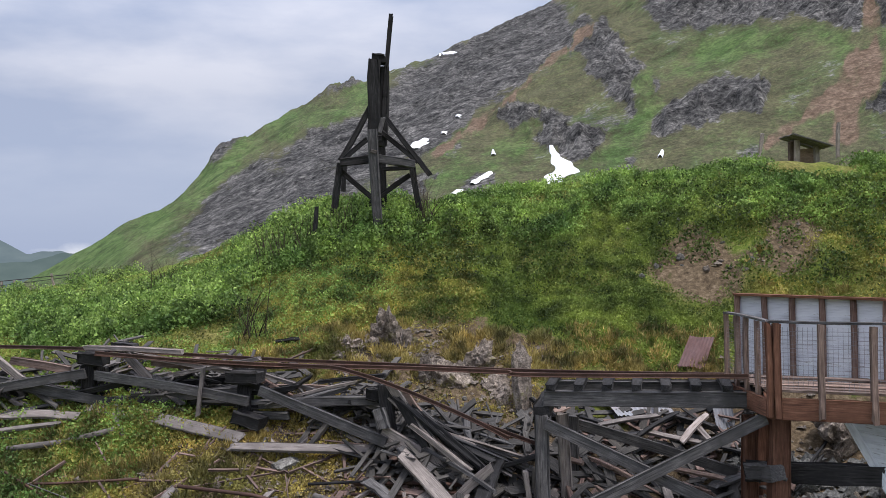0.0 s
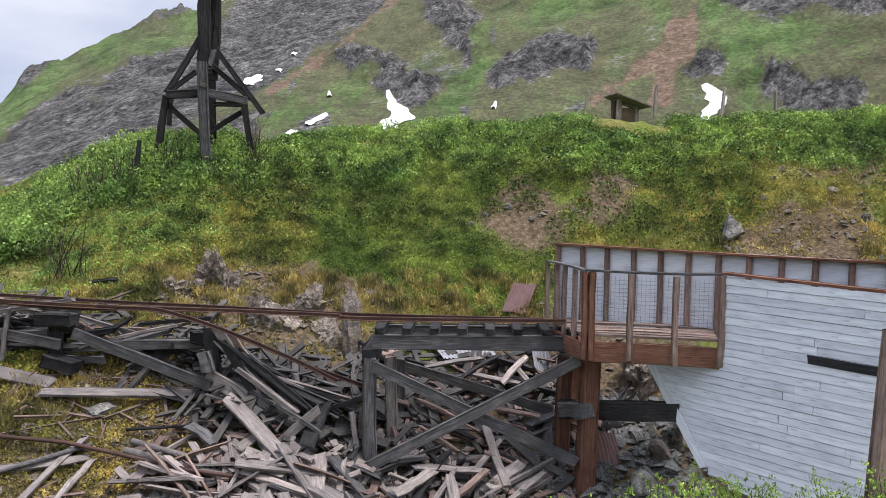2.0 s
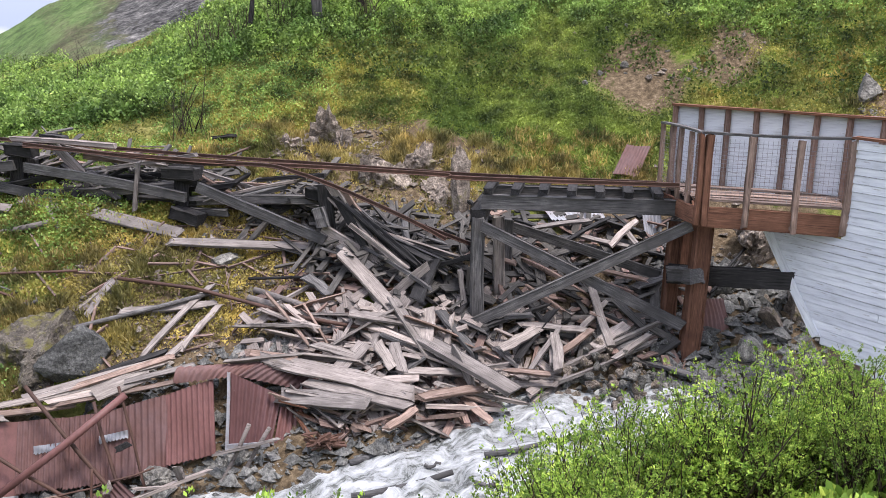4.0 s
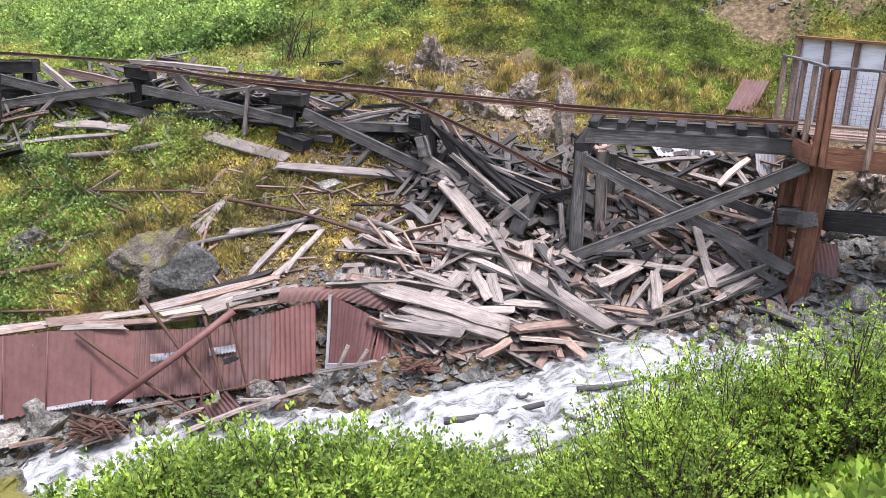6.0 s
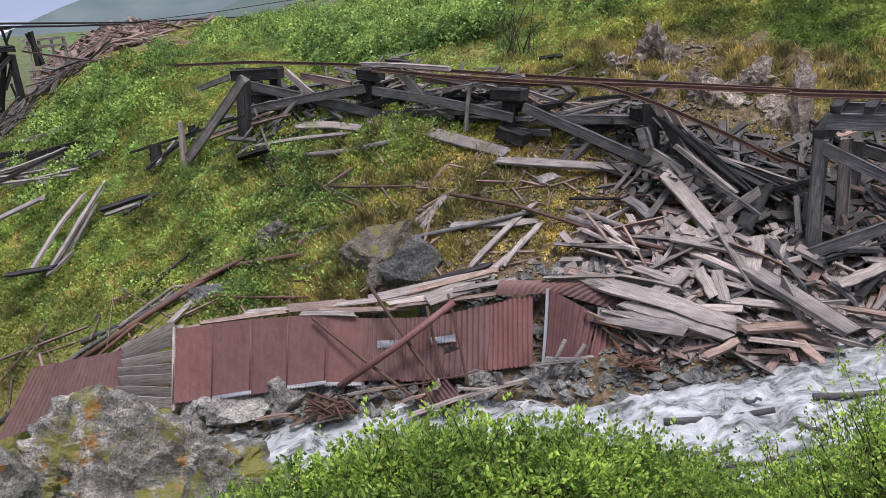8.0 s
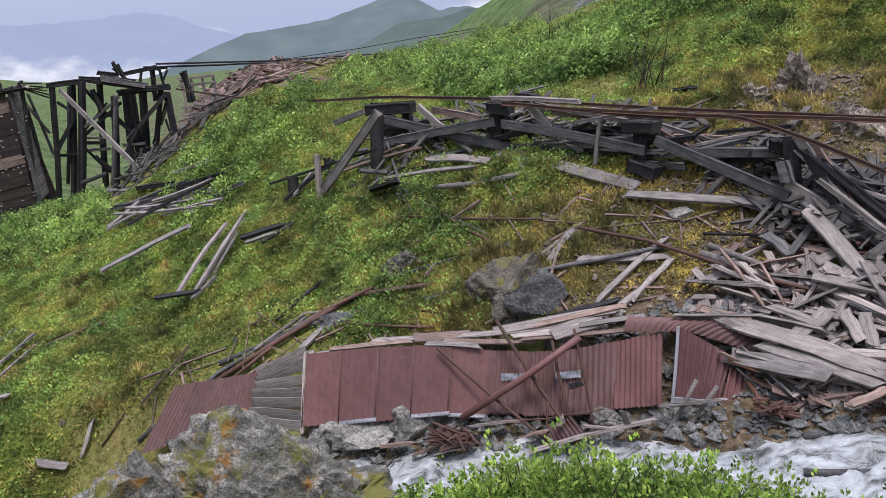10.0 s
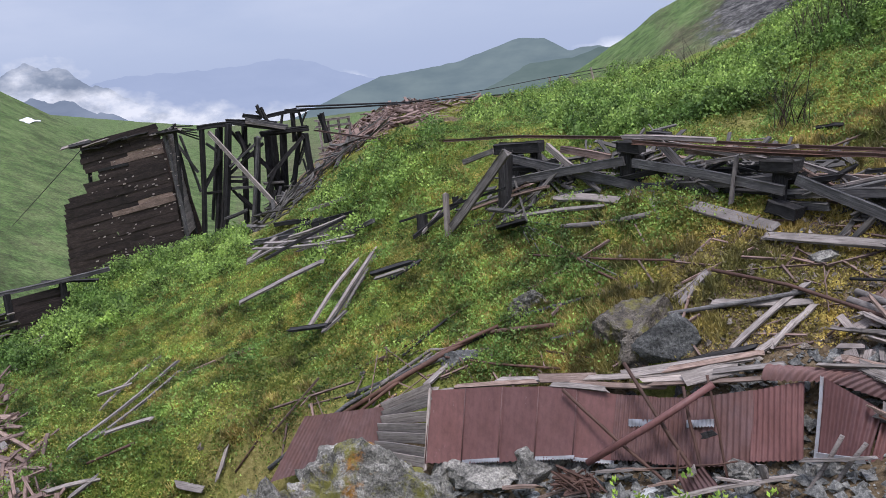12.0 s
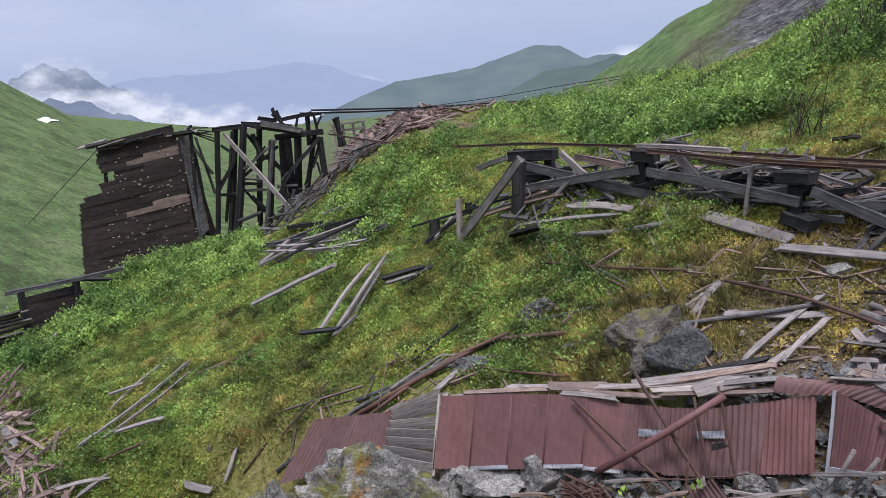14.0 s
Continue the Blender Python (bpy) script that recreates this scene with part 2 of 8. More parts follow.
def ground_material():
    """Turf, moss, bare earth and rock, parted by the sheet's own zone attribute (red grass, green earth, blue rock)."""
    m, N, L, b = material("mountain_ground", (0.1, 0.1, 0.05), 0.95)
    b.inputs["Specular IOR Level"].default_value = 0.05
    at = N.new("ShaderNodeAttribute")
    at.attribute_name = "zone"
    sep = N.new("ShaderNodeSeparateColor")
    L.new(at.outputs["Color"], sep.inputs[0])
    sl = N.new("ShaderNodeAttribute")
    sl.attribute_name = "slope"
    big = tex(m, "Noise", 0.35, "Object", (1, 1, 1), 6, 0.65)
    fine = tex(m, "Noise", 7.0, "Object", (1, 1, 1), 8, 0.75)
    far = tex(m, "Noise", 0.05, "Object", (1, 1, 1), 12, 0.72)
    grass = ramp_of(m, fine.outputs["Fac"], [(0.28, (0.03, 0.05, 0.011)), (0.5, (0.11, 0.15, 0.028)), (0.72, (0.22, 0.25, 0.055))])
    dry = ramp_of(m, fine.outputs["Fac"], [(0.28, (0.05, 0.042, 0.016)), (0.5, (0.18, 0.155, 0.056)), (0.72, (0.33, 0.28, 0.125))])
    f = ramp_of(m, big.outputs["Fac"], [(0.46, (0, 0, 0)), (0.66, (1, 1, 1))])
    grass = mixed(m, f, grass, dry)
    heath = ramp_of(m, fine.outputs["Fac"], [(0.3, (0.05, 0.05, 0.03)), (0.5, (0.095, 0.094, 0.056)), (0.7, (0.14, 0.132, 0.086))])
    heath = mixed(m, 0.7, heath, ramp_of(m, far.outputs["Fac"], [(0.36, (0.5, 0.5, 0.5)), (0.5, (1, 1, 1)), (0.64, (1.35, 1.3, 1.2))]), "MULTIPLY")
    lush = ramp_of(m, far.outputs["Fac"], [(0.36, (0.04, 0.068, 0.024)), (0.5, (0.082, 0.132, 0.046)), (0.64, (0.13, 0.18, 0.072))])
    ledge = tex(m, "Noise", 0.2, "Object", (1, 1, 1), 8, 0.78)
    gain = N.new("ShaderNodeMath")
    gain.operation, gain.inputs[1].default_value = "MULTIPLY_ADD", 3.0
    mid = N.new("ShaderNodeMath")
    mid.operation, mid.inputs[1].default_value = "SUBTRACT", 0.5
    L.new(ledge.outputs["Fac"], mid.inputs[0])
    L.new(mid.outputs[0], gain.inputs[0])
    L.new(at.outputs["Alpha"], gain.inputs[2])
    alp = mixed(m, ramp_of(m, gain.outputs[0], [(0.0, (0, 0, 0)), (1.0, (1, 1, 1))]), heath, lush)
    szp = N.new("ShaderNodeSeparateXYZ")
    L.new(sl.outputs["Vector"], szp.inputs[0])
    grass = mixed(m, szp.outputs["Z"], grass, alp)
    earth = ramp_of(m, fine.outputs["Fac"], [(0.3, (0.028, 0.021, 0.014)), (0.5, (0.115, 0.085, 0.054)), (0.64, (0.215, 0.165, 0.11)), (0.78, (0.38, 0.34, 0.29))])
    track = ramp_of(m, ledge.outputs["Fac"], [(0.38, (0.10, 0.07, 0.05)), (0.6, (0.20, 0.145, 0.108))])
    earth = mixed(m, szp.outputs["Z"], earth, track)
    crag = ramp_of(m, far.outputs["Fac"], [(0.36, (0.042, 0.042, 0.042)), (0.5, (0.09, 0.088, 0.086)), (0.64, (0.158, 0.153, 0.148))])
    crag = mixed(m, 0.85, crag, ramp_of(m, ledge.outputs["Fac"], [(0.38, (0.22, 0.22, 0.24)), (0.5, (0.9, 0.9, 0.9)), (0.64, (1.5, 1.48, 1.45))]), "MULTIPLY")
    crag2 = ramp_of(m, fine.outputs["Fac"], [(0.3, (0.4, 0.4, 0.4)), (0.7, (1.3, 1.3, 1.3))])
    crag = mixed(m, 0.6, crag, crag2, "MULTIPLY")
    rr = N.new("ShaderNodeMath")
    rr.operation = "ADD"
    L.new(sep.outputs[1], rr.inputs[0])
    half = N.new("ShaderNodeMath")
    half.operation, half.inputs[1].default_value = "MULTIPLY_ADD", 0.7
    half.inputs[2].default_value = -0.35
    L.new(fine.outputs["Fac"], half.inputs[0])
    L.new(half.outputs[0], rr.inputs[1])
    fe = ramp_of(m, rr.outputs[0], [(0.42, (0, 0, 0)), (0.6, (1, 1, 1))])
    c = mixed(m, fe, grass, earth)
    r2 = N.new("ShaderNodeMath")
    r2.operation = "MULTIPLY_ADD"
    r2.inputs[1].default_value = 0.8
    both = N.new("ShaderNodeMath")
    both.operation, both.inputs[1].default_value = "MULTIPLY_ADD", 1.0
    shift = N.new("ShaderNodeMath")
    shift.operation, shift.inputs[1].default_value = "SUBTRACT", 0.5
    L.new(ledge.outputs["Fac"], shift.inputs[0])
    L.new(far.outputs["Fac"], both.inputs[0])
    L.new(shift.outputs[0], both.inputs[2])
    L.new(both.outputs[0], r2.inputs[0])
    off = N.new("ShaderNodeMath")
    off.operation, off.inputs[1].default_value = "SUBTRACT", 0.4
    L.new(sep.outputs[2], off.inputs[0])
    L.new(off.outputs[0], r2.inputs[2])
    speck = tex(m, "Noise", 0.55, "Object", (1, 1, 1), 4, 0.7)
    spots = ramp_of(m, speck.outputs["Fac"], [(0.36, (0.45, 0.45, 0.46)), (0.5, (0.95, 0.95, 0.95)), (0.66, (1.7, 1.68, 1.65))])
    crag = mixed(m, szp.outputs["Z"], crag, mixed(m, 1.0, crag, spots, "MULTIPLY"))
    c = mixed(m, szp.outputs["Z"], c, mixed(m, 0.55, c, spots, "MULTIPLY"))
    fr = ramp_of(m, r2.outputs[0], [(0.42, (0, 0, 0)), (0.56, (1, 1, 1))])
    c = mixed(m, fr, c, crag)
    L.new(c, b.inputs["Base Color"])
    tall = N.new("ShaderNodeMath")
    tall.operation = "MULTIPLY"
    L.new(ledge.outputs["Fac"], tall.inputs[0])
    L.new(szp.outputs["Z"], tall.inputs[1])
    high = N.new("ShaderNodeMath")
    high.operation, high.inputs[1].default_value = "MULTIPLY_ADD", 15.0
    L.new(tall.outputs[0], high.inputs[0])
    L.new(fine.outputs["Fac"], high.inputs[2])
    relief(m, b, high.outputs[0], 0.8, 0.08)
    return m


GROUND = ground_material()


def water_material():
    m, N, L, b = material("white_water", (0.3, 0.33, 0.35), 0.25)
    at = N.new("ShaderNodeAttribute")
    at.attribute_name = "flow"
    t = N.new("ShaderNodeTexNoise")
    t.inputs["Scale"].default_value, t.inputs["Detail"].default_value, t.inputs["Roughness"].default_value = 2.2, 11.0, 0.74
    t.inputs["Distortion"].default_value = 1.2
    L.new(at.outputs["Vector"], t.inputs["Vector"])
    c = ramp_of(m, t.outputs["Fac"], [(0.34, (0.05, 0.053, 0.048)), (0.44, (0.17, 0.18, 0.178)), (0.52, (0.32, 0.335, 0.345)), (0.66, (0.54, 0.56, 0.575))])
    L.new(c, b.inputs["Base Color"])
    r = ramp_of(m, t.outputs["Fac"], [(0.4, (0.12, 0.12, 0.12)), (0.55, (0.7, 0.7, 0.7))])
    L.new(r, b.inputs["Roughness"])
    relief(m, b, t.outputs["Fac"], 0.7, 0.1)
    return m


WATER = water_material()


def leaf_material(name, a, b_, c_, back=0.35):
    m, N, L, b = material(name, b_, 0.6)
    geo = N.new("ShaderNodeNewGeometry")
    c = ramp_of(m, geo.outputs["Random Per Island"], [(0.0, a), (0.5, b_), (1.0, c_)])
    # random leaf tone; its dark lows also stand in for shaded hollows and gaps
    for size, low, high in ((0.45, (0.55, 0.62, 0.6), (1.4, 1.28, 1.2)), (1.9, (0.34, 0.37, 0.4), (1.45, 1.42, 1.35))):
        patch = tex(m, "Noise", size, "Object", (1, 1, 1), 3, 0.6)
        c = mixed(m, 1.0, c, ramp_of(m, patch.outputs["Fac"], [(0.36, low), (0.64, high)]), "MULTIPLY")
    L.new(c, b.inputs["Base Color"])
    tr = N.new("ShaderNodeBsdfTranslucent")
    L.new(c, tr.inputs["Color"])
    mx = N.new("ShaderNodeMixShader")
    mx.inputs[0].default_value = back
    L.new(b.outputs[0], mx.inputs[1])
    L.new(tr.outputs[0], mx.inputs[2])
    L.new(mx.outputs[0], N["Material Output"].inputs["Surface"])
    return m


LEAF_BRIGHT = leaf_material("bright_willow_leaf", (0.115, 0.22, 0.035), (0.25, 0.41, 0.07), (0.44, 0.56, 0.12), 0.4)
LEAF_HILL = leaf_material("alder_leaf", (0.145, 0.245, 0.062), (0.215, 0.345, 0.088), (0.29, 0.42, 0.12), 0.28)
LEAF_DARK = leaf_material("dark_alder_leaf", (0.04, 0.068, 0.018), (0.095, 0.15, 0.035), (0.17, 0.23, 0.06), 0.4)
LEAF_MOSS = leaf_material("heath_leaf", (0.19, 0.205, 0.05), (0.245, 0.252, 0.064), (0.315, 0.30, 0.09), 0.28)
LEAF_SWARD = leaf_material("sward_leaf", (0.125, 0.185, 0.04), (0.16, 0.228, 0.051), (0.20, 0.265, 0.066), 0.28)
GRASS_DRY = leaf_material("straw_grass", (0.26, 0.215, 0.07), (0.38, 0.32, 0.12), (0.5, 0.43, 0.2))
MOSS_OCHRE = leaf_material("ochre_moss", (0.27, 0.23, 0.065), (0.36, 0.305, 0.09), (0.46, 0.375, 0.13), 0.25)
BARK = wood("twig_bark", (0.02, 0.015, 0.012), (0.05, 0.037, 0.028), (0.10, 0.08, 0.06))
SNOW, _n, _l, _b = material("old_snow", (0.86, 0.88, 0.92), 0.6)
CABLE, _n, _l, _b = material("black_cable", (0.02, 0.02, 0.022), 0.6)

# ---- the ground: one sheet round the standpoint, out to the horizon ----
def lattice(ix, iy, seed):
    h = (ix.astype(np.int64) * 374761393 + iy.astype(np.int64) * 668265263 + seed * 974634777) & 0x7FFFFFFF
    h = ((h ^ (h >> 13)) * 1274126177) & 0x7FFFFFFF
    return ((h ^ (h >> 16)) & 0xFFFF) / 65535.0


def vnoise(x, y, seed=0):
    x, y = np.asarray(x, float), np.asarray(y, float)
    ix, iy = np.floor(x), np.floor(y)
    fx, fy = x - ix, y - iy
    fx, fy = fx * fx * (3 - 2 * fx), fy * fy * (3 - 2 * fy)
    a, b = lattice(ix, iy, seed), lattice(ix + 1, iy, seed)
    c, d = lattice(ix, iy + 1, seed), lattice(ix + 1, iy + 1, seed)
    return (a + (b - a) * fx) * (1 - fy) + (c + (d - c) * fx) * fy - 0.5


def fbm(x, y, seed=0, octaves=4, gain=0.5):
    s, amp = 0.0, 1.0
    for k in range(octaves):
        s = s + amp * vnoise(x * 2 ** k + 17.3 * k, y * 2 ** k - 9.1 * k, seed + k)
        amp *= gain
    return s


# contour lines of the valley, each by bearing (degrees to the left of straight ahead): range and height below the eye
BEAR = [-60, -40, -30, -20, -10, 0, 10, 20, 30, 40, 50, 60, 70, 90]
SHORE_R = [10, 10.5, 10, 9.5, 9, 9, 9.5, 10, 11, 12, 13, 14, 15, 17]
SHORE_Z = [-5.2, -5.3, -5.5, -5.7, -5.9, -6.25, -6.6, -7.0, -7.3, -7.6, -8.0, -8.5, -9.0, -10]
OPPOSITE_R = [14, 14, 14, 13.6, 13.3, 11.8, 11.7, 12.4, 13.0, 13.6, 14.5, 16, 18, 21]
CONTOURS = [
    ([2.2] * 14, [-1.75] * 14),
    ([6, 6, 6, 5.5, 5, 5, 5, 5, 5, 5, 5.5, 6, 6, 6], [-2.5, -2.7, -3.2, -3.9, -4.5, -4.6, -4.6, -4.6, -4.6, -4.3, -4.0, -4.0, -4.2, -4.5]),
    (SHORE_R, SHORE_Z),
    (OPPOSITE_R, SHORE_Z),
    ([r + 0.9 for r in OPPOSITE_R], [z + 0.25 for z in SHORE_Z]),
    ([16, 16, 16, 15, 14.6, 13.6, 13.4, 13.8, 14.4, 15, 16, 18, 20, 23], [-4.5, -4.5, -4.8, -5.2, -5.3, -5.4, -5.3, -5.5, -5.8, -5.9, -6.5, -7.4, -8.3, -9.5]),
    ([19, 18.5, 18, 18, 18, 16.5, 16.8, 18.3, 20.5, 25, 32, 34, 36, 44], [-3.5, -3.5, -4, -3.8, -3.7, -4.0, -3.7, -3.1, -3.4, -3.6, -5.5, -6.85, -9.0, -12]),
    ([20.5, 20, 19.5, 19.5, 19.5, 19, 19.5, 21, 24, 30, 36, 38, 41, 50], [-3, -3, -3, -2.9, -2.9, -2.8, -2.7, -2.5, -2.4, -2.6, -6.6, -8.4, -10.8, -14]),
    ([28, 28, 28, 28, 28, 28, 29, 42, 60, 60, 50, 47, 50, 60], [2.2, 2.4, 2.1, 2.2, 1.9, 1.25, 1.0, -1.2, -2.7, -2.6, -9, -13, -16, -18]),
    ([44, 44, 44, 44, 44, 46, 50, 75, 95, 95, 90, 90, 90, 95], [1.5, 1.7, 1.2, 1.4, 1.0, 0, -1, -5, -9, -12, -30, -45, -45, -40]),
    ([260] * 14, [0, 0, 0, 0, 0, -2, -6, -14, -60, -80, -85, -70, -45, 0]),
    ([550] * 14, [170, 180, 165, 145, 115, 90, 58, 12, -62, -90, -90, -45, 5, 60]),
    ([950] * 14, [410, 430, 400, 348, 284, 214, 155, 35, -60, -100, -105, -13, 112, 170]),
    ([2300] * 14, [380, 380, 360, 330, 280, 220, 130, -40, -150, -150, -150, -60, 60, 140]),
    ([4200] * 14, [380, 380, 360, 330, 280, 220, 130, -140, -190, -190, -190, -40, 140, 200]),
]


def soft_interp(b, values):
    """Rounded interpolation along the bearing."""
    return (np.interp(b - 2.5, BEAR, values) + 2 * np.interp(b, BEAR, values) + np.interp(b + 2.5, BEAR, values)) / 4


def ground_plain(b, r):
    """Smooth height below the eye at bearing b and range r (arrays of one shape)."""
    R = [np.zeros_like(b)] + [soft_interp(b, c[0]) for c in CONTOURS] + [np.full_like(b, 6000.0)]
    Z = [np.full_like(b, -1.6)] + [soft_interp(b, c[1]) for c in CONTOURS]
    Z.append(Z[-1] - 100)
    out = np.zeros_like(b)
    for k in range(len(R) - 1):
        inside = (r >= R[k]) & (r < R[k + 1])
        f = (r - R[k]) / (R[k + 1] - R[k])
        out = np.where(inside, Z[k] + (Z[k + 1] - Z[k]) * f, out)
    return np.where(r >= R[-1], Z[-1], out)


def strip(b, e, pts, wide):
    """How far inside a band along a line of bearings and elevations, 1 at its middle."""
    best = np.full(np.shape(b), 99.0)
    for (b0, e0), (b1, e1) in zip(pts, pts[1:]):
        f = np.clip(((b - b0) * (b1 - b0) + (e - e0) * (e1 - e0)) / ((b1 - b0) ** 2 + (e1 - e0) ** 2), 0, 1)
        best = np.minimum(best, np.hypot(b - b0 - f * (b1 - b0), e - e0 - f * (e1 - e0)))
    return np.clip(1.6 - best / wide, 0, 1)


# crags, green ledges, the great scree and the bare tracks of the mountain, as lines of bearing and elevation
CRAGS = [([(-5.1, 8.3), (-8.1, 7.2), (-9.7, 6.4)], 0.9), ([(-10.5, 13.4), (-12, 11), (-13.6, 9.5)], 1.1), ([(-14.7, 7.6), (-18.2, 8.7), (-20.5, 9.0)], 0.9), ([(-32, 7.1), (-34.7, 5.8), (-37, 5.9)], 0.9),
         ([(-27.8, 8), (-29.2, 8.1)], 0.6), ([(-15.9, 15.2), (-23.4, 14.8), (-30.6, 13.2), (-40, 11.8)], 1.3), ([(14.8, 6.3), (13.6, 7.3)], 0.5), ([(8.2, 10.2), (5.5, 11.0)], 0.35)]
GREENS = [([(26, -1.2), (20, 0.9), (16, 4.2), (13.5, 6.4), (8.5, 8.9), (5, 10.3)], 0.8), ([(0.5, 3.9), (-4.3, 5.9), (-6.6, 7.7)], 0.7), ([(-9.4, 4), (-13.2, 6.8), (-14.3, 8.5), (-13.8, 10.2)], 0.65),
          ([(-16.6, 10.9), (-19.7, 12.2), (-23.1, 12.4), (-26, 11.4)], 0.6), ([(-28.9, 11.2), (-30.6, 9.3), (-31.7, 5.4)], 0.8), ([(-30.6, 9.3), (-34.7, 9.4), (-42, 9.4)], 0.9)]
SCREE = [([(21, 0.6), (17.1, 1.9), (8.5, 5.1), (-0.9, 9.9), (-6.8, 13.8)], 2.0), ([(4, 3.6), (-3, 4.4)], 0.5), ([(-10.5, 4.6), (-12.5, 5.6)], 0.5)]
TRACKS = [([(0.6, 5.6), (-3.5, 8.5), (-7.4, 11.3), (-10.5, 14.3)], 0.34), ([(-21.6, 5.4), (-25.3, 8.5), (-27.5, 11.3), (-27.8, 15)], 0.5), ([(-26, 6), (-26.2, 8), (-27.6, 10.4)], 0.9)]


def bands(lines, b, e, seed):
    bb = b + 0.9 * fbm(b / 1.1, e / 1.1, seed, 4, 0.6)
    ee = e + 0.7 * fbm(b / 1.1, e / 1.1, seed + 9, 4, 0.6)
    out = np.zeros(np.shape(b))
    for pts, wide in lines:
        out = np.maximum(out, strip(bb, ee, pts, wide))
    return out


def ground_z(x, y):
    """World height of the ground at x, y (numbers or arrays)."""
    x, y = np.asarray(x, float), np.asarray(y, float)
    r, b = np.hypot(x, y), np.degrees(np.arctan2(-x, y))
    back = np.clip((np.abs(b - 15) - 75) / 60, 0, 1)
    front = np.clip(b, -60, 90)
    z = (ground_plain(front, r * 0.975) + 2 * ground_plain(front, r) + ground_plain(front, r * 1.025)) / 4
    z = z * (1 - back) + back * (-1.6 + 0.12 * np.minimum(r, 900) ** 0.95)
    near, far = soft_interp(front, SHORE_R), soft_interp(front, OPPOSITE_R)
    water = np.clip(1.4 - np.abs(r - (near + far) / 2) / ((far - near) / 2) * 1.2, 0, 1) * (1 - back)
    z = z - 0.4 * water
    rough = np.clip((r - 1.5) / 6, 0, 1) * (1 - water)
    z = z + rough * (0.38 * fbm(x / 2.6, y / 2.6, 3, 4) + 0.12 * vnoise(x / 0.35, y / 0.35, 9)) * np.clip(1 - (r - 60) / 200, 0, 1)
    m = np.clip((r - 200) / 350, 0, 1)
    # shoulders along the crest
    crest = np.clip((r - 600) / 300, 0, 1)
    z = z + crest * (15 * np.exp(-((b - 14.7) / 1.4) ** 2) - 9 * np.exp(-((b - 18.2) / 1.8) ** 2) + 8 * np.exp(-((b - 8) / 2) ** 2))
    crag = bands(CRAGS, b, np.degrees(np.arctan2(z, np.maximum(r, 1))), 101) * (r > 220)
    ridge = 1 - 2 * np.abs(fbm(x / 130, y / 130, 21, 6, 0.55))
    calm = 1 - 0.75 * np.clip((b - 12) / 12, 0, 1)
    z = z + m * ((ridge - 0.6) * 9 * calm + 4 * fbm(x / 24, y / 24, 31, 5, 0.62) * np.clip(1 - (b - 15) / 25, 0.15, 1))
    return z + crag * (11 * (0.5 - np.abs(fbm(x / 17, y / 34, 37, 4, 0.6))) + 5 * fbm(x / 5, y / 9, 39, 3, 0.6)) + EYE


def spot(b, r, up=0.0):
    """A place on the ground at a bearing and range."""
    x, y = -r * math.sin(radians(b)), r * math.cos(radians(b))
    return Vector((x, y, float(ground_z(x, y)) + up))


def blob(b, r, b0, r0, sb, sr):
    return np.exp(-((b - b0) / sb) ** 2 - ((r - r0) / sr) ** 2)


def zones(x, y, z):
    r, b = np.hypot(x, y), np.degrees(np.arctan2(-x, y))
    n = fbm(x / 3.0, y / 3.0, 41, 5, 0.6)
    front = np.clip(b, -60, 90)
    far_shore = soft_interp(front, OPPOSITE_R)
    hill = soft_interp(front, CONTOURS[7][0])
    # broken ground between the stream and the old tramway, and the bare scars on the slope
    earth = np.clip(1.2 - (r - far_shore) / np.maximum(hill - far_shore, 1) * 1.15, 0, 1) * (r > far_shore - 3) * np.clip((27 - b) / 12, 0.04, 1)
    earth = earth + np.clip((b < 12) * (r > 15) * np.clip((hill + 0.8 - r) / 3, 0, 1), 0, 1) * 0.75
    earth = np.maximum(earth, 1.15 * np.clip(1.6 - np.abs(r - far_shore - 0.5) / 0.8, 0, 1) * (b < 45))
    for b0, r0, sb, sr, k in ((-16.5, 23.6, 3.2, 1.5, 0.78), (-22.5, 24.4, 2.2, 1.2, 0.8), (-37.5, 23.4, 3, 2.6, 1.0), (-33, 22, 3, 2.0, 0.7), (4, 20, 5, 1.0, 0.7), (40, 46, 5, 9, 1.1), (64, 12, 8, 3, 0.35), (-7, 20, 6, 0.8, 0.7)):
        earth = earth + k * blob(b, r, b0, r0, sb, sr)
    earth = np.clip(earth + 0.9 * n * (earth > 0.08) + 0.25 * n, 0, 1) * (r < 90)
    m = np.clip((r - 180) / 100, 0, 1)
    e = np.degrees(np.arctan2(z - EYE, np.maximum(r, 1)))
    big, mid = fbm(b / 4, e / 2.5, 51, 5, 0.6), fbm(b / 1.2, e / 0.8, 61, 5, 0.6)
    right = np.clip((22 - b) / 8, 0, 1)
    scree = np.maximum(bands(CRAGS, b, e, 101) * 1.1, bands(SCREE, b, e, 121) * 0.74)
    scree = m * np.clip((scree + 0.22 + 0.5 * big + 0.35 * mid) * right, 0, 1)
    track = m * np.clip(bands(TRACKS, b, e, 131) * 0.62 + 0.4 * mid, 0, 1) * (b < 12)
    green = bands(GREENS, b, e, 141)
    scree = scree * (1 - 0.75 * green) * (1 - track)
    lush = np.clip(0.10 + 0.62 * green + 0.9 * big + 0.5 * mid + 0.35 * (1 - right), 0, 1)
    grass = np.clip(1 - earth, 0, 1)
    return np.stack([grass, np.clip(earth + track, 0, 1), scree, np.where(m > 0.3, np.where(b > 50, 0.75 + 0.25 * mid, lush), 1.0)], 1)


